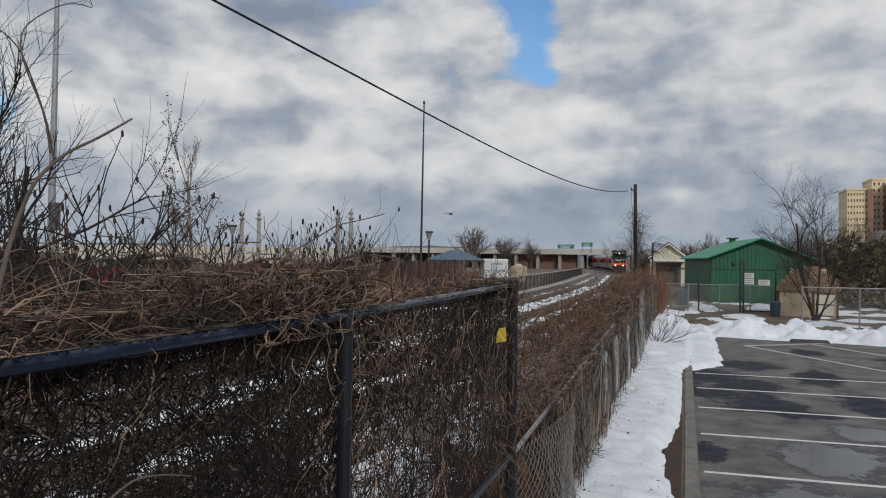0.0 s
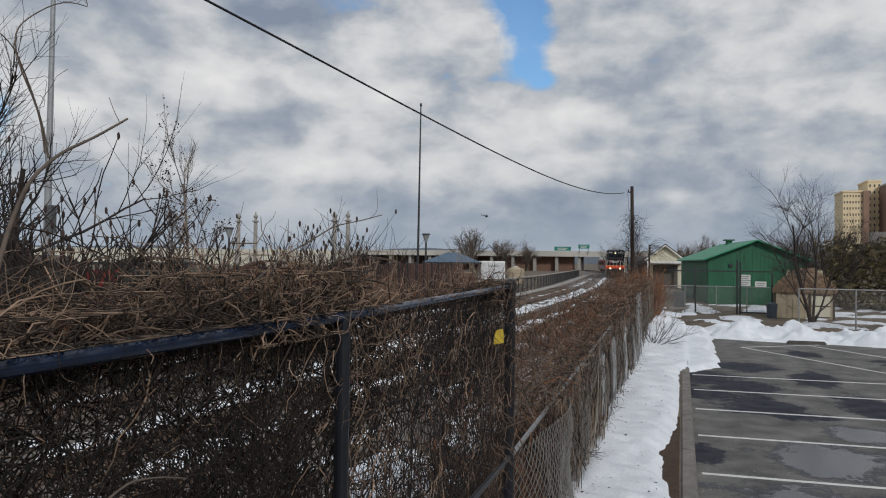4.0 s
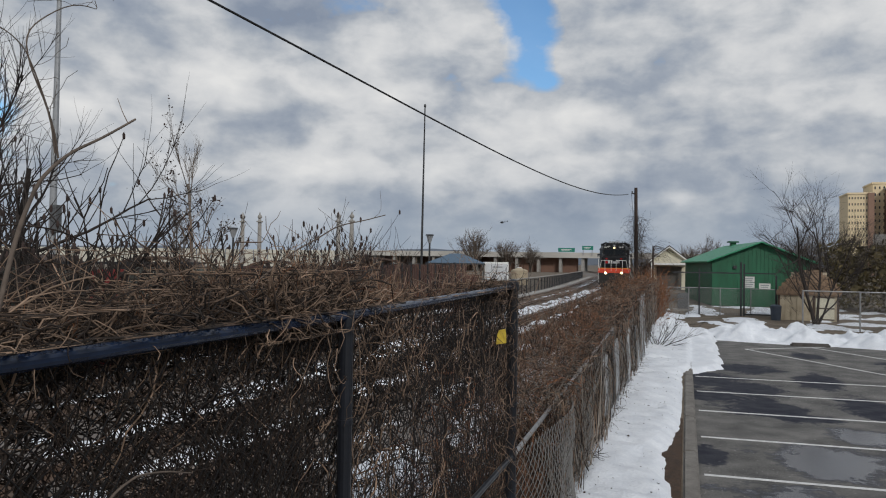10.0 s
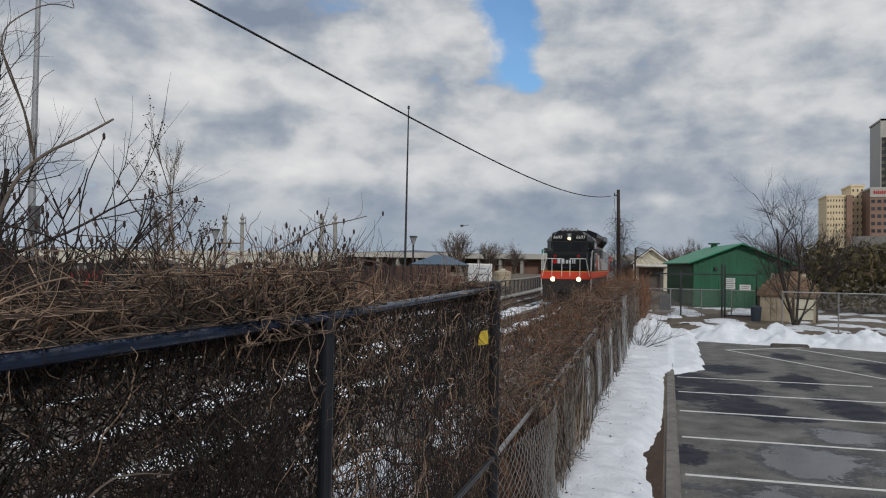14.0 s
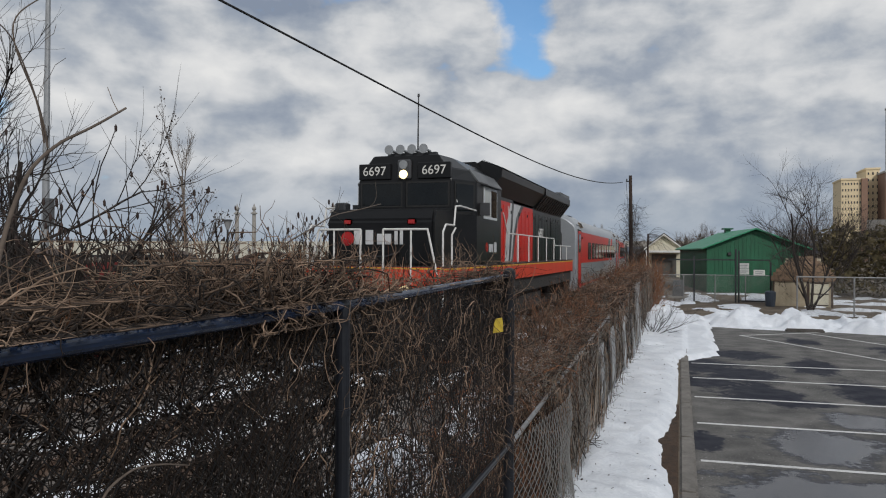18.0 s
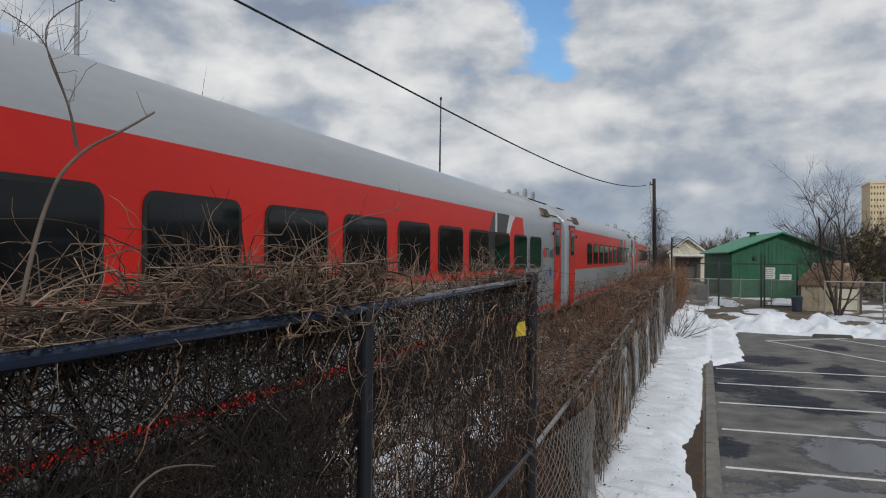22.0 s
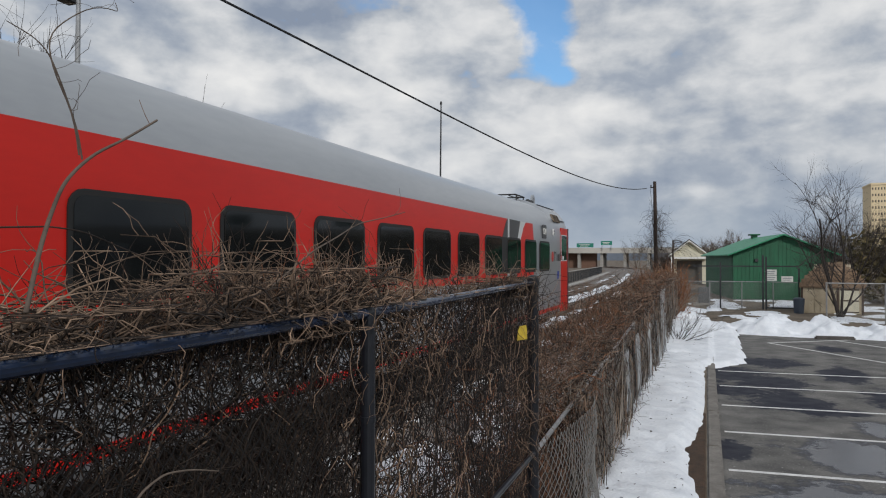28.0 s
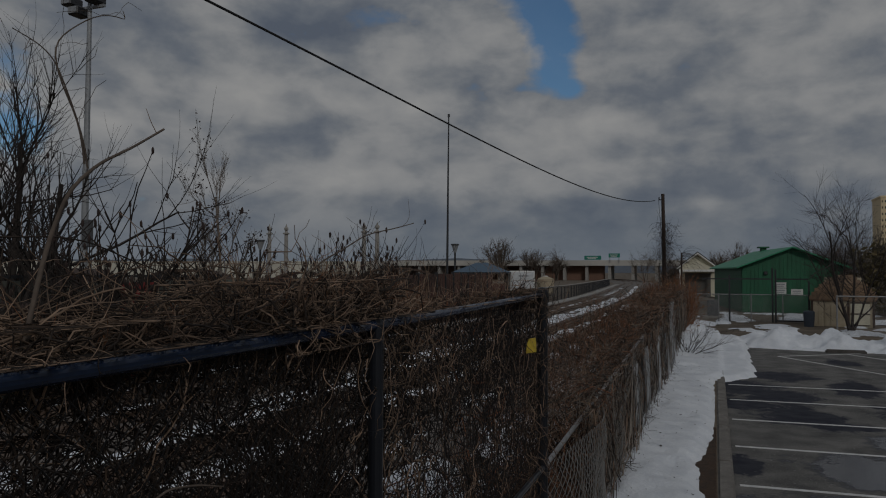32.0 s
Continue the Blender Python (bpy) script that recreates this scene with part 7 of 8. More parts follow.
        hv = [(u * k, y - e * b, v + dz * (v - 3.3) / 0.9) for b, dz, k in rows for u, v in hood]
        nh = len(hood)
        hf = [(r * nh + q, r * nh + q + 1, (r + 1) * nh + q + 1, (r + 1) * nh + q) for r in range(len(rows) - 1) for q in range(nh - 1)]
        hm = bmesh.new()
        hvs = [hm.verts.new(c) for c in hv]
        for q in hf:
            hm.faces.new([hvs[c] for c in q])
        bmesh.ops.recalc_face_normals(hm, faces=hm.faces)
        ob = part("raised_roof_end", hm, SILVER, car, smooth=True)
        part("coupler", bx(-0.12, 0.12, min(y, y + e * 0.3), max(y, y + e * 0.3), 0.7, 0.95, bev=0.02), UNDER, car)
    part("underframe", bx(-1.25, 1.25, -10.2, 10.2, 0.40, 0.66), UNDER, car)
    for y, w in ((-5.5, 2.2), (-1.5, 1.4), (2.2, 2.0), (5.6, 1.6)):
        part("equipment_box", bx(-1.3, 1.3, y - w / 2, y + w / 2, 0.22, 0.42, bev=0.03), UNDER, car)
    for y in (-9.0, 9.0):
        bogie(car, y)
    return car


BLUEMARK = M("blue_access_mark", (0.03, 0.07, 0.35), rough=0.5, bump=0)


def finish_cab(car):
    """Driving end of the last coach (its rear)."""
    def yr(d):
        return -13.0 + d
    for s in (-1, 1):
        x = s * 1.504
        frame = part("cab_door", prism(bmesh.new(), [(yr(0.66), 0.65), (yr(1.76), 0.65), (yr(1.76), 3.38), (yr(0.66), 3.38)], "x", x - s * 0.03, x + s * 0.006), TRAINRED, car, "red cab door surround")
        part("sliding_window", bx(min(x, x + s * 0.012), max(x, x + s * 0.012), yr(0.80), yr(1.75), 2.30, 3.16), GREYWHITE, frame)
        for a0, b0 in ((0.825, 1.24), (1.28, 1.73)):
            part("pane", bx(min(x, x + s * 0.018), max(x, x + s * 0.018), yr(a0), yr(b0), 2.33, 3.13), TRAINGLASS, frame)
        part("paper_notice", bx(min(x + s * 0.019, x + s * 0.0205), max(x + s * 0.019, x + s * 0.0205), yr(1.36), yr(1.62), 2.34, 2.46), GREYWHITE, frame)
        part("door_seal", bx(min(x, x + s * 0.02), max(x, x + s * 0.02), yr(0.52), yr(0.66), 0.65, 3.40), TRAINDARK, car)
        for d in (4.36,):
            pl = part("number_plate_panel", prism(bmesh.new(), [(yr(d) + u, 3.16 + w) for u, w in rounded(0.58, 0.40, 0.07)], "x", x, x + s * 0.014), TRAINDARK, car)
            m = Matrix.Translation((x + s * 0.016, yr(d), 3.16)) @ Matrix.Rotation(radians(90 * s), 4, "Z") @ Matrix.Rotation(radians(90), 4, "X")
            lettering("car_number", "1520", 0.25, m, WHITEPAINT, pl)
        for d in (3.1,):
            mk = part("side_marker", bx(min(x, x + s * 0.04), max(x, x + s * 0.04), yr(d) - 0.07, yr(d) + 0.07, 3.08, 3.28, bev=0.01), WHITEPAINT, car)
            for z in (3.12, 3.22):
                part("marker_lens", bx(min(x + s * 0.04, x + s * 0.05), max(x + s * 0.04, x + s * 0.05), yr(d) + 0.0, yr(d) + 0.055, z - 0.03, z + 0.03), RUBBER, mk)
    # windscreen and lamps on the end
    y = YR
    for u in (-0.95, 0.95):
        part("windscreen", bx(u - 0.32, u + 0.32, y - 0.02, y + 0.01, 2.3, 3.1), TRAINGLASS, car)
    part("end_lamp", bx(-0.25, 0.25, y - 0.05, y, 3.6, 3.8, bev=0.02), WHITEPAINT, car)
    rack = part("roof_rack", pipe(bmesh.new(), [(-0.5, yr(2.7), 4.33), (0.5, yr(2.7), 4.33), (0.5, yr(3.8), 4.33), (-0.5, yr(3.8), 4.33), (-0.5, yr(2.7), 4.33)], 0.022), RUBBER, car, "black tubular roof rack")
    for u in (-0.3, 0.0, 0.3):
        part("rack_bar", cyl(bmesh.new(), (u, yr(2.7), 4.30), (u, yr(3.8), 4.30), 0.018, n=8), RUBBER, rack)
    for u in (-0.5, 0.5):
        for d in (2.8, 3.7):
            part("rack_foot", cyl(bmesh.new(), (u, yr(d), 4.05), (u, yr(d), 4.33), 0.02, n=8), RUBBER, rack)
    for d in (2.2, 1.75):
        dome = bmesh.new()
        cyl(dome, (-0.5, yr(d), 4.18), (-0.5, yr(d), 4.27), 0.10, 0.09, n=14)
        cyl(dome, (-0.5, yr(d), 4.27), (-0.5, yr(d), 4.31), 0.09, 0.04, n=14)
        part("antenna_dome", dome, DARKMETAL, car)


def locomotive():
    L = thing("locomotive", 0, 0, 0, "black and red diesel locomotive with white handrails, headlights on", "locomotive", group="train")
    F, B, HE = 9.25, -8.5, -7.75     # front and rear of the frame, rear of the hood
    HR, CR, CS, CF, NF = -7.3, 4.4, 6.75, 7.5, 8.9     # hood rear, cab rear, cab side end, cab front, nose front
    part("frame", bx(-1.45, 1.45, B, F, 1.15, 1.60, bev=0.03), UNDER, L)
    part("walkway", bx(-1.52, 1.52, B, F, 2.02, 2.06), UNDER, L)
    for s in (-1, 1):
        part("side_sill", bx(min(s * 1.46, s * 1.53), max(s * 1.46, s * 1.53), B + 0.02, F - 0.02, 1.60, 2.02), ORANGERED, L, "orange-red sill")
        part("sill_line", bx(min(s * 1.53, s * 1.535), max(s * 1.53, s * 1.535), B + 0.02, F - 0.02, 1.985, 2.015), YELLOWLINE, L)
        part("fuel_tank", bx(min(s * 0.5, s * 1.3), max(s * 0.5, s * 1.3), -2.4, 2.4, 0.45, 1.14, bev=0.1, seg=2), UNDER, L)
    for e, y in ((1, F), (-1, B)):
        pil = part("end_sill", bx(-1.52, 1.52, min(y, y + e * 0.06), max(y, y + e * 0.06), 1.55, 2.04), ORANGERED, L, "orange-red end sill")
        part("sill_line", bx(-1.52, 1.52, min(y + e * 0.06, y + e * 0.066), max(y + e * 0.06, y + e * 0.066), 2.0, 2.03), YELLOWLINE, pil)
        part("pilot", bx(-1.4, 1.4, min(y, y + e * 0.05), max(y, y + e * 0.05), 0.35, 1.55, bev=0.02), UNDER, L)
        part("coupler", bx(-0.16, 0.16, min(y, y + e * 0.6), max(y, y + e * 0.6), 0.72, 1.08, bev=0.04), UNDER, L)
        part("snow_plough", prism(bmesh.new(), [(-1.4, 0.12), (1.4, 0.12), (1.3, 0.6), (-1.3, 0.6)], "y", min(y + e * 0.1, y + e * 0.2), max(y + e * 0.1, y + e * 0.2)), UNDER, L)
    for y in (-5.4, 5.4):
        bogie(L, y, 0.5, 1.37)
    # hood
    part("hood", bx(-1.13, 1.13, HE, CR, 2.06, 4.05, bev=0.03), TRAINBLACK, L)
    roofp = [(-1.13, 3.85), (1.13, 3.85), (1.13, 4.3), (0.8, 4.74), (-0.8, 4.74), (-1.13, 4.3)]
    part("hood_roof", prism(bmesh.new(), roofp, "y", HE + 0.02, CR), TRAINBLACK, L)
    for s in (-1, 1):
        x = s * 1.137
        h = part("red_hood_side", prism(bmesh.new(), [(HR + 5.84, 2.06), (CR - 0.02, 2.06), (CR - 0.02, 3.82), (HR + 5.67, 3.82), (HR + 5.62, 3.0)], "x", x - s * 0.004, x), TRAINRED, L)
        part("slash", prism(bmesh.new(), [(HR + 9.75, 2.06), (HR + 8.95, 2.06), (HR + 8.6, 2.9), (HR + 7.55, 3.82), (HR + 9.05, 3.82), (HR + 9.6, 3.1)], "x", x, x + s * 0.004), TRAINLIGHT, h)
        part("slash", prism(bmesh.new(), [(HR + 9.32, 2.06), (HR + 9.1, 2.06), (HR + 8.6, 3.82), (HR + 8.85, 3.82)], "x", x + s * 0.004, x + s * 0.007), TRAINDARK, h)
        part("slash", prism(bmesh.new(), [(HR + 8.95, 2.06), (HR + 8.75, 2.06), (HR + 8.33, 2.99), (HR + 7.9, 3.43), (HR + 7.2, 3.82), (HR + 7.6, 3.82), (HR + 8.25, 3.43), (HR + 8.62, 2.9)], "x", x + s * 0.005, x + s * 0.008), TRAINDARK, h)
        # access doors: seams and latches
        for i in range(19):
            y = HR + 0.35 + 0.6 * i
            part("door_seam", bx(min(x, x + s * 0.012), max(x, x + s * 0.012), y - 0.008, y + 0.008, 2.1, 3.7), TRAINBLACK if y < HR + 5.65 else (TRAINLIGHT if HR + 7.6 < y < HR + 9.4 else TRAINRED), L)
            if i % 2 == 0:
                part("latch", bx(min(x, x + s * 0.03), max(x, x + s * 0.03), y + 0.26, y + 0.295, 3.5, 3.59), TRAINDARK, L)
        # louvres at the rear
        for k in range(12):
            part("louvre", bx(min(x, x + s * 0.02), max(x, x + s * 0.02), HE + 0.12, HE + 2.5, 2.86 + 0.06 * k, 2.895 + 0.06 * k), TRAINBLACK, L)
        # flared radiator
        fl = [(s * 1.13, 3.82), (s * 1.52, 4.34), (s * 1.52, 4.57), (s * 0.95, 4.80), (s * 0.6, 4.6)]
        part("radiator_flare", prism(bmesh.new(), fl, "y", HE + 0.05, HR + 5.3), TRAINBLACK, L)
        part("flare_end_trim", prism(bmesh.new(), [(s * 1.13, 3.82), (s * 1.52, 4.34), (s * 1.52, 4.57), (s * 1.44, 4.56), (s * 1.44, 4.36), (s * 1.09, 3.88)], "y", HE + 0.02, HE + 0.05), TRAINLIGHT, L, "pale edge of the radiator flare")
        part("radiator_cap", bx(min(s * 1.02, s * 1.5), max(s * 1.02, s * 1.5), HE + 0.06, HE + 2.3, 4.56, 4.72, bev=0.02), TRAINGREY, L, "grey cap over the rear radiator")
        fl2 = [(s * 1.13, 3.92), (s * 1.48, 4.34), (s * 1.50, 4.55), (s * 0.95, 4.79), (s * 0.6, 4.6)]
        part("air_intake", prism(bmesh.new(), fl2, "y", HR + 5.31, CR - 0.1), TRAINBLACK, L)
        # thin plate added on the slope, coloured blue like reflected sky
        part("roof_slope_sheen", prism(bmesh.new(), [(s * 1.515, 4.572), (s * 0.955, 4.799), (s * 0.957, 4.806), (s * 1.517, 4.579)], "y", HE + 2.32, CR - 0.12), ROOFSHEEN, L, "sloping roof edge with the sky's reflection put in as dark blue")
        for k in range(12):
            y = HE + 0.4 + 0.46 * k
            r = part("radiator_rib", bx(-0.010, 0.010, -0.012, 0.012, -0.28, 0.28), TRAINBLACK, L)
            r.matrix_basis = pose(s * 1.335, y, 4.075, 0, s * 36.9, 0)
        m = Matrix.Translation((x + s * 0.006, HR + 4.16, 3.04)) @ Matrix.Rotation(radians(90 * s), 4, "Z") @ Matrix.Rotation(radians(90), 4, "X")
        lettering("road_number", "6697", 0.46, m, WHITEPAINT, L)
        # walkway handrails
        pts = [(s * 1.47, CR - 0.35, 3.4), (s * 1.47, CR - 0.85, 2.87), (s * 1.47, HR + 3.3, 2.87), (s * 1.47, HR + 3.1, 2.62), (s * 1.47, B + 0.35, 2.62)]
        part("handrail", pipe(bmesh.new(), pts, 0.019), RAILWHITE, L, "white handrail")
        for i in range(7):
            y = HR + 0.2 + 1.55 * i
            part("stanchion", cyl(bmesh.new(), (s * 1.47, y, 2.03), (s * 1.47, y, 2.87 if y > HR + 3.2 else 2.62), 0.02, n=8), RAILWHITE, L)
    part("rear_roof_fan", cyl(bmesh.new(), (0, HR + 1.4, 4.72), (0, HR + 1.4, 4.88), 0.6, 0.56, n=20), TRAINDARK, L)
    part("roof_fan", cyl(bmesh.new(), (0, HR + 3.0, 4.72), (0, HR + 3.0, 4.88), 0.6, 0.56, n=20), TRAINDARK, L)
    part("roof_fan", cyl(bmesh.new(), (0, HR + 4.6, 4.72), (0, HR + 4.6, 4.88), 0.6, 0.56, n=20), TRAINDARK, L)
    part("exhaust_stack", bx(-0.25, 0.25, 0.6, 1.2, 4.7, 4.92, bev=0.03), UNDER, L)
    for y in (1.9, 2.2, -2.0, -2.25):
        part("lifting_lug", bx(-0.72, -0.66, y - 0.08, y + 0.08, 4.7, 4.95, bev=0.02), TRAINDARK, L)
    part("radiator_end", bx(-1.5, 1.5, HE - 0.02, HE + 0.02, 4.34, 4.58, bev=0.01), TRAINDARK, L)
    part("rear_door", bx(-0.35, 0.35, HE - 0.03, HE, 2.1, 3.6, bev=0.01), TRAINDARK, L)
    # cab: straight sides, then cheeks slanting in to a narrower front
    W, FW = 1.5, 1.12
    plan = [(-W, CR), (W, CR), (W, CS), (FW, CF), (-FW, CF), (-W, CS)]
    body = bmesh.new()
    rings = []
    for z, side, front in ((2.06, 0.0, 0.0), (3.96, 0.0, 0.0), (4.24, 0.20, 0.02), (4.55, 0.62, 0.06)):
        rings.append([body.verts.new((math.copysign(abs(u) - side * (1.0 if abs(u) > 1.3 else 0.55), u), v - (front if v > CR else 0.0), z)) for u, v in plan])
    for lo, hi in zip(rings, rings[1:]):
        for k in range(6):
            body.faces.new((lo[k], lo[(k + 1) % 6], hi[(k + 1) % 6], hi[k]))
    body.faces.new(rings[0][::-1])
    body.faces.new(rings[-1])
    bmesh.ops.recalc_face_normals(body, faces=body.faces)
    bmesh.ops.bevel(body, geom=list(body.edges), offset=0.02, segments=1, affect="EDGES", clamp_overlap=True)
    part("cab", body, TRAINBLACK, L)
    # cab roof edges, coloured grey to stand for the highlight along them
    for s in (-1, 1):
        lid = bmesh.new()
        prism(lid, [(s * 1.515, 3.95), (s * 1.53, 3.985), (s * 1.305, 4.275), (s * 1.28, 4.25)], "y", CR + 0.02, CS - 0.02)
        part("cab_roof_edge", lid, TRAINGREY, L, "roof edge of the cab with its highlight put in as grey")
    for s in (-1, 1):
        x = s * W
        win = part("cab_side_window", bx(min(x, x + s * 0.02), max(x, x + s * 0.02), CR + 0.52, CR + 1.78, 3.15, 3.92), GREYWHITE, L, "silver framed sliding cab window")
        for a0, b0, gm in ((0.58, 1.12, TRAINGLASS), (1.18, 1.72, PALEPANE)):
            part("pane", bx(min(x, x + s * 0.026), max(x, x + s * 0.026), CR + a0, CR + b0, 3.21, 3.86), gm, win)
        part("sunshade", prism(bmesh.new(), [(s * W, 3.945), (s * (W + 0.12), 3.93), (s * (W + 0.12), 3.95), (s * W, 3.965)], "y", CR + 0.45, CR + 1.85), TRAINDARK, L)
        side_plate("logo_bar", [(CR + 0.5, 2.35), (CR + 0.75, 2.35), (CR + 0.75, 2.6), (CR + 0.5, 2.6)], TRAINLIGHT, L, x + s * 0.004)
        side_plate("logo_bar", [(CR + 0.85, 2.35), (CR + 1.25, 2.35), (CR + 1.25, 2.55), (CR + 0.85, 2.55)], TRAINLIGHT, L, x + s * 0.004)
        side_plate("logo_disc", [(CR + 1.45 + 0.12 * math.cos(radians(q)), 2.47 + 0.12 * math.sin(radians(q))) for q in range(0, 360, 30)], LENSRED, L, x + s * 0.004)
        part("side_mirror", bx(min(x, x + s * 0.25), max(x, x + s * 0.25), CS - 0.25, CS - 0.2, 3.2, 3.5, bev=0.01), TRAINDARK, L)
        # windscreens on the front, and a slanted one on each cheek
        frame = part("windscreen_frame", bx(s * 0.56 - 0.52, s * 0.56 + 0.52, CF - 0.004, CF + 0.010, 3.36, 3.94), RUBBER, L)
        part("windscreen", bx(s * 0.56 - 0.48, s * 0.56 + 0.48, CF, CF + 0.016, 3.40, 3.90, bev=0.005), TRAINGLASS, frame)
        ang = s * math.degrees(math.atan2(W - FW, CF - CS))
        cheek = part("cheek_window_frame", bx(-0.012, 0.012, -0.33, 0.33, 3.2, 3.93), RUBBER, L)
        cheek.matrix_basis = pose(s * (W + FW) / 2, (CS + CF) / 2, 0, 0, 0, ang)
        part("cheek_pane", bx(-0.018, 0.018, -0.28, 0.28, 3.26, 3.88), TRAINGLASS, cheek)
        wiper = part("wiper", bx(-0.012, 0.012, 0, 0.02, 0, 0.45), RAILWHITE, L)
        wiper.matrix_basis = pose(s * 1.22, CF - 0.14, 3.46, 0, -s * 24, 0)
        # number boards
        nb = part("number_board", bx(s * 0.72 - 0.39, s * 0.72 + 0.39, CF - 0.06, CF + 0.05, 4.0, 4.36, bev=0.01), TRAINBLACK, L)
        m = Matrix.Translation((s * 0.72, CF + 0.056, 4.18)) @ Matrix.Rotation(radians(180), 4, "Z") @ Matrix.Rotation(radians(90), 4, "X")
        lettering("board_number", "6697", 0.29, m, NUMBERLIT, nb)
        part("marker_light", bx(s * 0.72 - 0.1, s * 0.72 + 0.1, NF - 0.01, NF + 0.05, 2.90, 3.04, bev=0.03, seg=2), LENSRED, L)
        dl = part("ditch_light", cyl(bmesh.new(), (s * 0.78, F + 0.05, 1.54), (s * 0.78, F + 0.16, 1.54), 0.15, n=18), DARKMETAL, L)
        part("ditch_lens", cyl(bmesh.new(), (s * 0.78, F + 0.162, 1.54), (s * 0.78, F + 0.17, 1.54), 0.14, n=18), DITCHLIGHT, dl)
        # front corner steps and rails
        for k in range(4):
            part("step", bx(min(s * 1.1, s * 1.52), max(s * 1.1, s * 1.52), F - 0.55, F - 0.05, 0.45 + 0.38 * k, 0.48 + 0.38 * k), UNDER, L)
        part("corner_rail", pipe(bmesh.new(), [(s * 1.5, F - 0.02, 0.6), (s * 1.5, F - 0.02, 2.75), (s * 1.5, F - 0.2, 2.90), (s * 1.5, F - 0.75, 2.90), (s * 1.5, F - 0.85, 3.3), (s * 1.5, F - 1.2, 3.33), (s * 1.5, CS + 0.1, 3.30)], 0.02), RAILWHITE, L, "white corner handrail")
        part("corner_rail", pipe(bmesh.new(), [(s * 1.5, F - 0.6, 0.6), (s * 1.5, F - 0.6, 2.7), (s * 1.5, F - 0.85, 2.85)], 0.02), RAILWHITE, L, "white corner handrail")
        part("end_rail", pipe(bmesh.new(), [(s * 1.45, F + 0.05, 1.7), (s * 1.2, F + 0.05, 2.8), (s * 0.25, F + 0.05, 2.8), (s * 0.25, F + 0.05, 1.7)], 0.022), RAILWHITE, L, "white end handrail")
        part("end_rail", pipe(bmesh.new(), [(s * 0.85, F + 0.05, 2.8), (s * 0.85, F + 0.05, 1.7)], 0.02), RAILWHITE, L, "white end handrail")
    part("centre_post", bx(-0.035, 0.035, CF + 0.012, CF + 0.024, 3.3, 3.98), TRAINBLACK, L)
    hl = part("headlight_housing", bx(-0.17, 0.17, CF - 0.06, CF + 0.07, 3.98, 4.44, bev=0.04), TRAINDARK, L)
    for z, m in ((4.10, HEADLIGHT), (4.32, GREYMETAL)):
        part("headlight", cyl(bmesh.new(), (0, CF + 0.07, z), (0, CF + 0.09, z), 0.10, n=18), m, hl)
    for u in (-0.42, -0.14, 0.14, 0.42):
        h = bmesh.new()
        cyl(h, (u, CF - 0.55, 4.69), (u, CF - 0.22, 4.69), 0.03, 0.04, n=10)
        cyl(h, (u, CF - 0.22, 4.69), (u, CF - 0.08, 4.69), 0.04, 0.11, n=14)
        part("horn", h, GREYMETAL, L, "pale air horn bell")
    part("horn_bracket", bx(-0.6, 0.6, CF - 0.6, CF - 0.45, 4.55, 4.66), DARKMETAL, L)
    # nose
    NW = 1.2
    nose = bmesh.new()
    prism(nose, [(CF, 2.06), (NF, 2.06), (NF + 0.02, 3.0), (NF - 0.12, 3.24), (CF, 3.33)], "x", -NW, NW)
    bmesh.ops.bevel(nose, geom=list(nose.edges), offset=0.05, segments=2, affect="EDGES", clamp_overlap=True)
    part("nose", nose, TRAINBLACK, L)
    part("nose_door", bx(-1.1, -0.45, NF + 0.005, NF + 0.03, 2.1, 2.86, bev=0.01), TRAINBLACK, L)
    part("logo_disc", prism(bmesh.new(), [(0.72 + 0.15 * math.cos(radians(q)), 2.62 + 0.15 * math.sin(radians(q))) for q in range(0, 360, 24)], "y", NF + 0.02, NF + 0.035), LENSRED, L)
    for x, w, h in ((0.48, 0.18, 0.30), (0.22, 0.17, 0.30), (-0.02, 0.13, 0.22), (-0.2, 0.14, 0.22), (-0.38, 0.07, 0.28), (-0.5, 0.07, 0.32)):
        part("logo_bar", bx(x - w / 2, x + w / 2, NF + 0.02, NF + 0.035, 2.5, 2.5 + h), TRAINLIGHT, L)
    part("nose_hand_brake", bx(0.9, 1.15, NF - 0.5, NF - 0.2, 3.2, 3.4, bev=0.03), DARKMETAL, L)
    part("grab_iron", pipe(bmesh.new(), [(-0.5, NF + 0.1, 2.35), (-0.2, NF + 0.12, 2.25), (0.2, NF + 0.12, 2.25), (0.5, NF + 0.1, 2.35)], 0.015), DARKMETAL, L)
    return L


ROOFSHEEN = M("blue_roof_sheen", (0.014, 0.026, 0.065), (0.010, 0.017, 0.04), rough=0.3, scale=1.5, fine=10, bump=0.05)
TRAINGREY = M("grey_roof_paint_and_highlight", (0.12, 0.125, 0.13), (0.07, 0.072, 0.076), rough=0.45, scale=2.5, fine=14, bump=0.1)
PALEPANE = M("pale_streaked_pane", (0.52, 0.54, 0.52), (0.36, 0.38, 0.37), rough=0.25, scale=3, fine=10, bump=0, stretch=(1, 5, 0.4))
NUMBERLIT = M("pale_number_paint", (0.75, 0.74, 0.70), rough=0.6, bump=0)


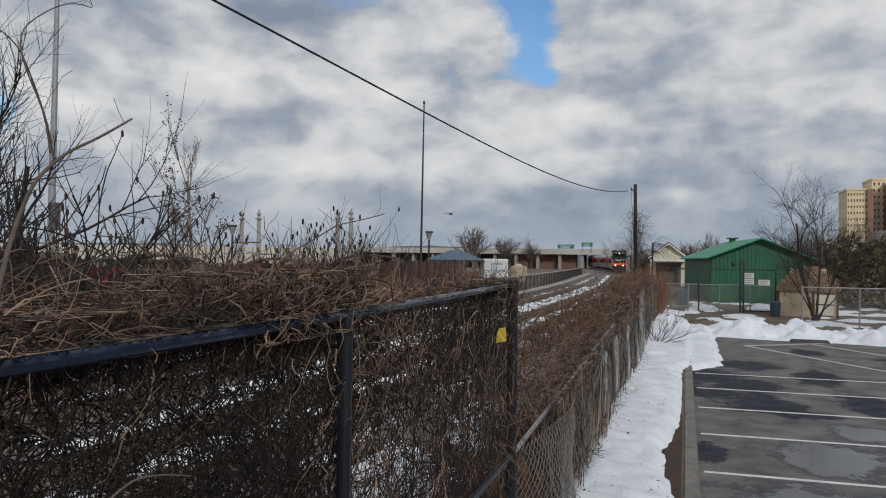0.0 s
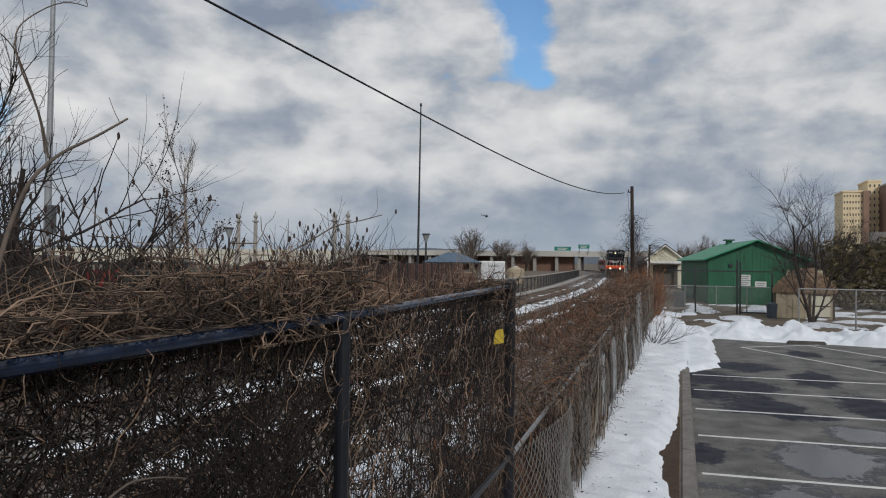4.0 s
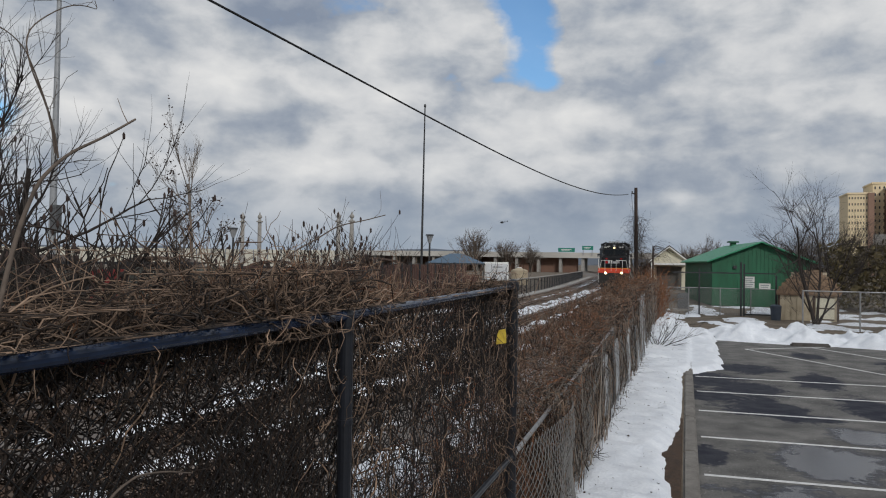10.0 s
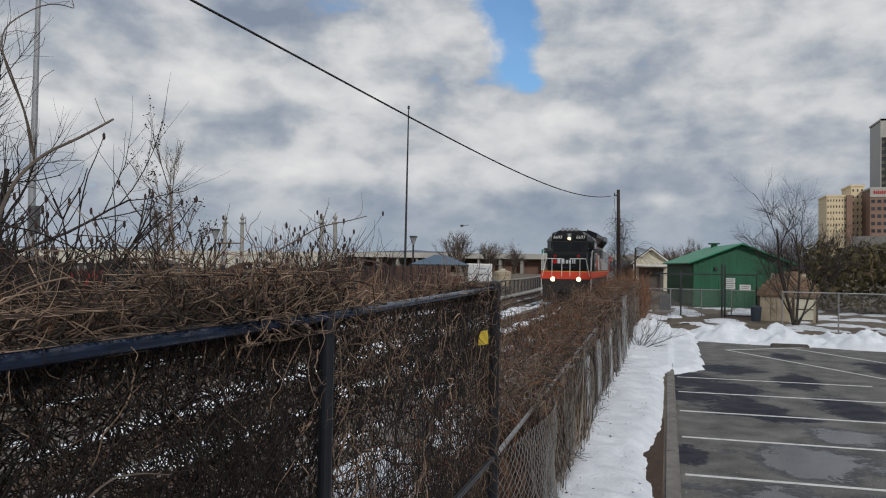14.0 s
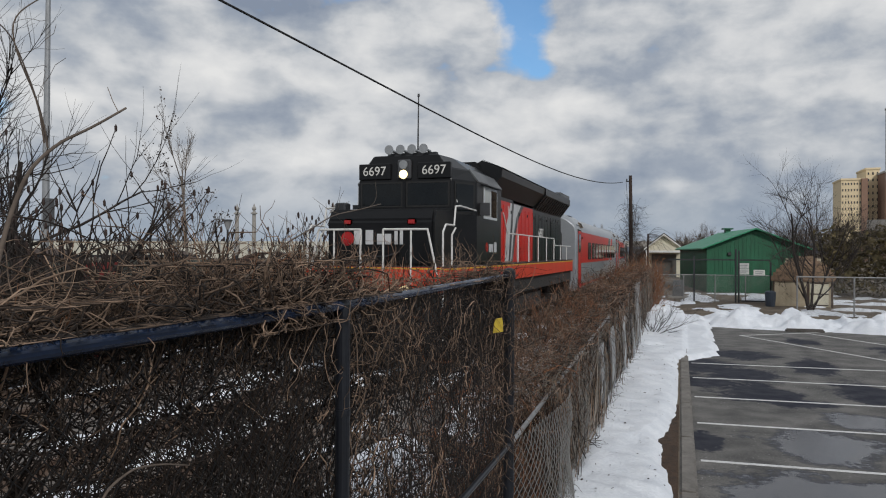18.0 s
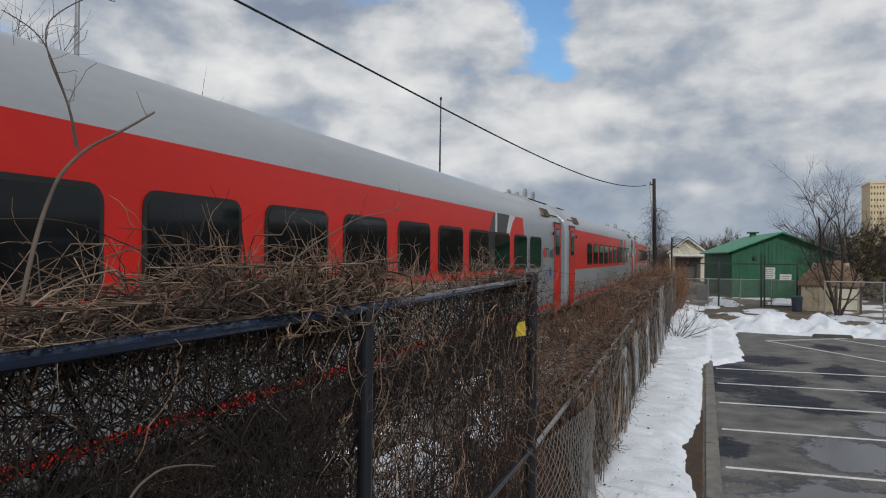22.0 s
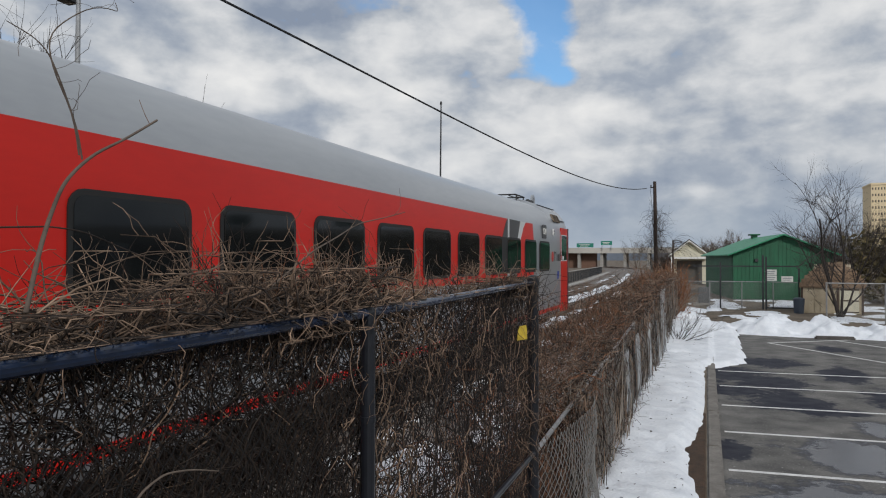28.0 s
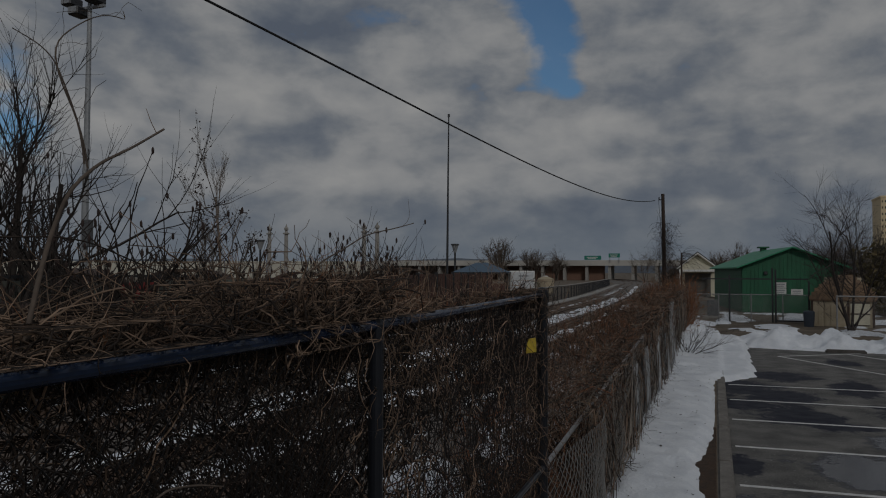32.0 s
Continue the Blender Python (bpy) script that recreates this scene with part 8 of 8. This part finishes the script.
def helicopter():
    h = thing("helicopter", 0, 0, 0, "small dark helicopter flying far off", "helicopter")
    bm = bmesh.new()
    bmesh.ops.create_uvsphere(bm, u_segments=12, v_segments=8, radius=1, matrix=Matrix.Diagonal((1.1, 2.6, 1.2, 1)))
    part("fuselage", bm, DARKMETAL, h)
    part("tail_boom", cyl(bmesh.new(), (0, -1.8, 0.3), (0, -7.5, 0.7), 0.4, 0.15, n=8), DARKMETAL, h)
    part("tail_fin", bx(-0.08, 0.08, -8.0, -7.2, 0.3, 2.0), DARKMETAL, h)
    part("rotor_mast", cyl(bmesh.new(), (0, 0, 1.0), (0, 0, 1.8), 0.15, n=8), DARKMETAL, h)
    part("rotor_blade", bx(-0.15, 0.15, -5, 5, 1.8, 1.85), DARKMETAL, h)
    part("rotor_blade", bx(-5, 5, -0.15, 0.15, 1.852, 1.90), DARKMETAL, h)
    for s in (-0.9, 0.9):
        part("skid", bx(s - 0.06, s + 0.06, -1.6, 1.6, -1.7, -1.6), DARKMETAL, h)
        part("skid_strut", bx(s * 0.9 - 0.05, s * 0.9 + 0.05, -0.1, 0.1, -1.6, -0.6), DARKMETAL, h)
    return h


LOCO = locomotive()
COACH = passenger_car()
COACH2 = copy_thing(COACH, pose(0, 0, 0))
CABCAR = passenger_car(cab=True)
finish_cab(CABCAR)
COPTER = helicopter()

# where the front end of the first coach is on the line at each time
LINE_T = [0, 3, 6, 8, 10, 12, 14, 16.5, 17.5, 18.2, 18.9, 20, 21, 22, 22.3, 23, 24, 25, 28, 29, 30, 32]
LINE_S = [171.5, 148.5, 124.5, 108.0, 92.0, 77.2, 62.7, 44.5, 36.2, 30.1, 23.85, 14.4, 5.45, -2.0, -4.75, -11.0, -20.0, -27.5, -53.0, -62.2, -71.3, -89.1]


def line_pose(s, half):
    """The pose of a vehicle whose middle is at s, standing on the curve by its two bogies."""
    y0, y1 = s - half, s + half
    x0, x1 = float(track_x(y0)), float(track_x(y1))
    return pose((x0 + x1) / 2, s, RAIL_Z, 0, 0, 180 + math.degrees(math.atan2(-(x1 - x0), y1 - y0)))


def motions():
    times = [0.0, 1.5] + [3.0 + 0.5 * i for i in range(58)] + [32.0] + LINE_T
    times = sorted(set(times))
    for ob, back, half in ((LOCO, -9.2, 5.4), (COACH, 13.0, 9.0), (COACH2, 39.0, 9.0), (CABCAR, 65.0, 9.0)):
        walk(ob, [(t, line_pose(float(np.interp(t, LINE_T, LINE_S)) + back, half)) for t in times])
    # helicopter: bearing to the right of north, height angle, over the far side
    rows = []
    for t, b, e, turn in COPTER_ROWS:
        r = 900.0
        rows.append((t, pose(r * math.sin(radians(b)), r * math.cos(radians(b)), 3.3 + r * math.tan(radians(e)), 0, 0, turn)))
    walk(COPTER, rows)


COPTER_ROWS = [(0, -18.08, 3.61, -75), (1, -17.14, 3.65, -75), (2, -16.28, 3.66, -70), (3, -15.57, 3.66, -55), (6, -14.14, 3.56, -20), (7, -13.9, 3.44, 0), (8, -13.88, 3.37, 25), (9, -13.9, 3.32, 55), (10, -14.05, 3.25, 75), (11, -14.39, 3.2, 85), (12, -14.84, 3.2, 90), (13, -15.35, 3.14, 95), (14, -15.94, 3.08, 95), (16.5, -17.78, 2.99, 95), (17, -18.3, 3.01, 95), (24, -33.0, 5.0, 95), (29, -52.0, 6.0, 95), (32, -64.0, 6.5, 95)]
motions()
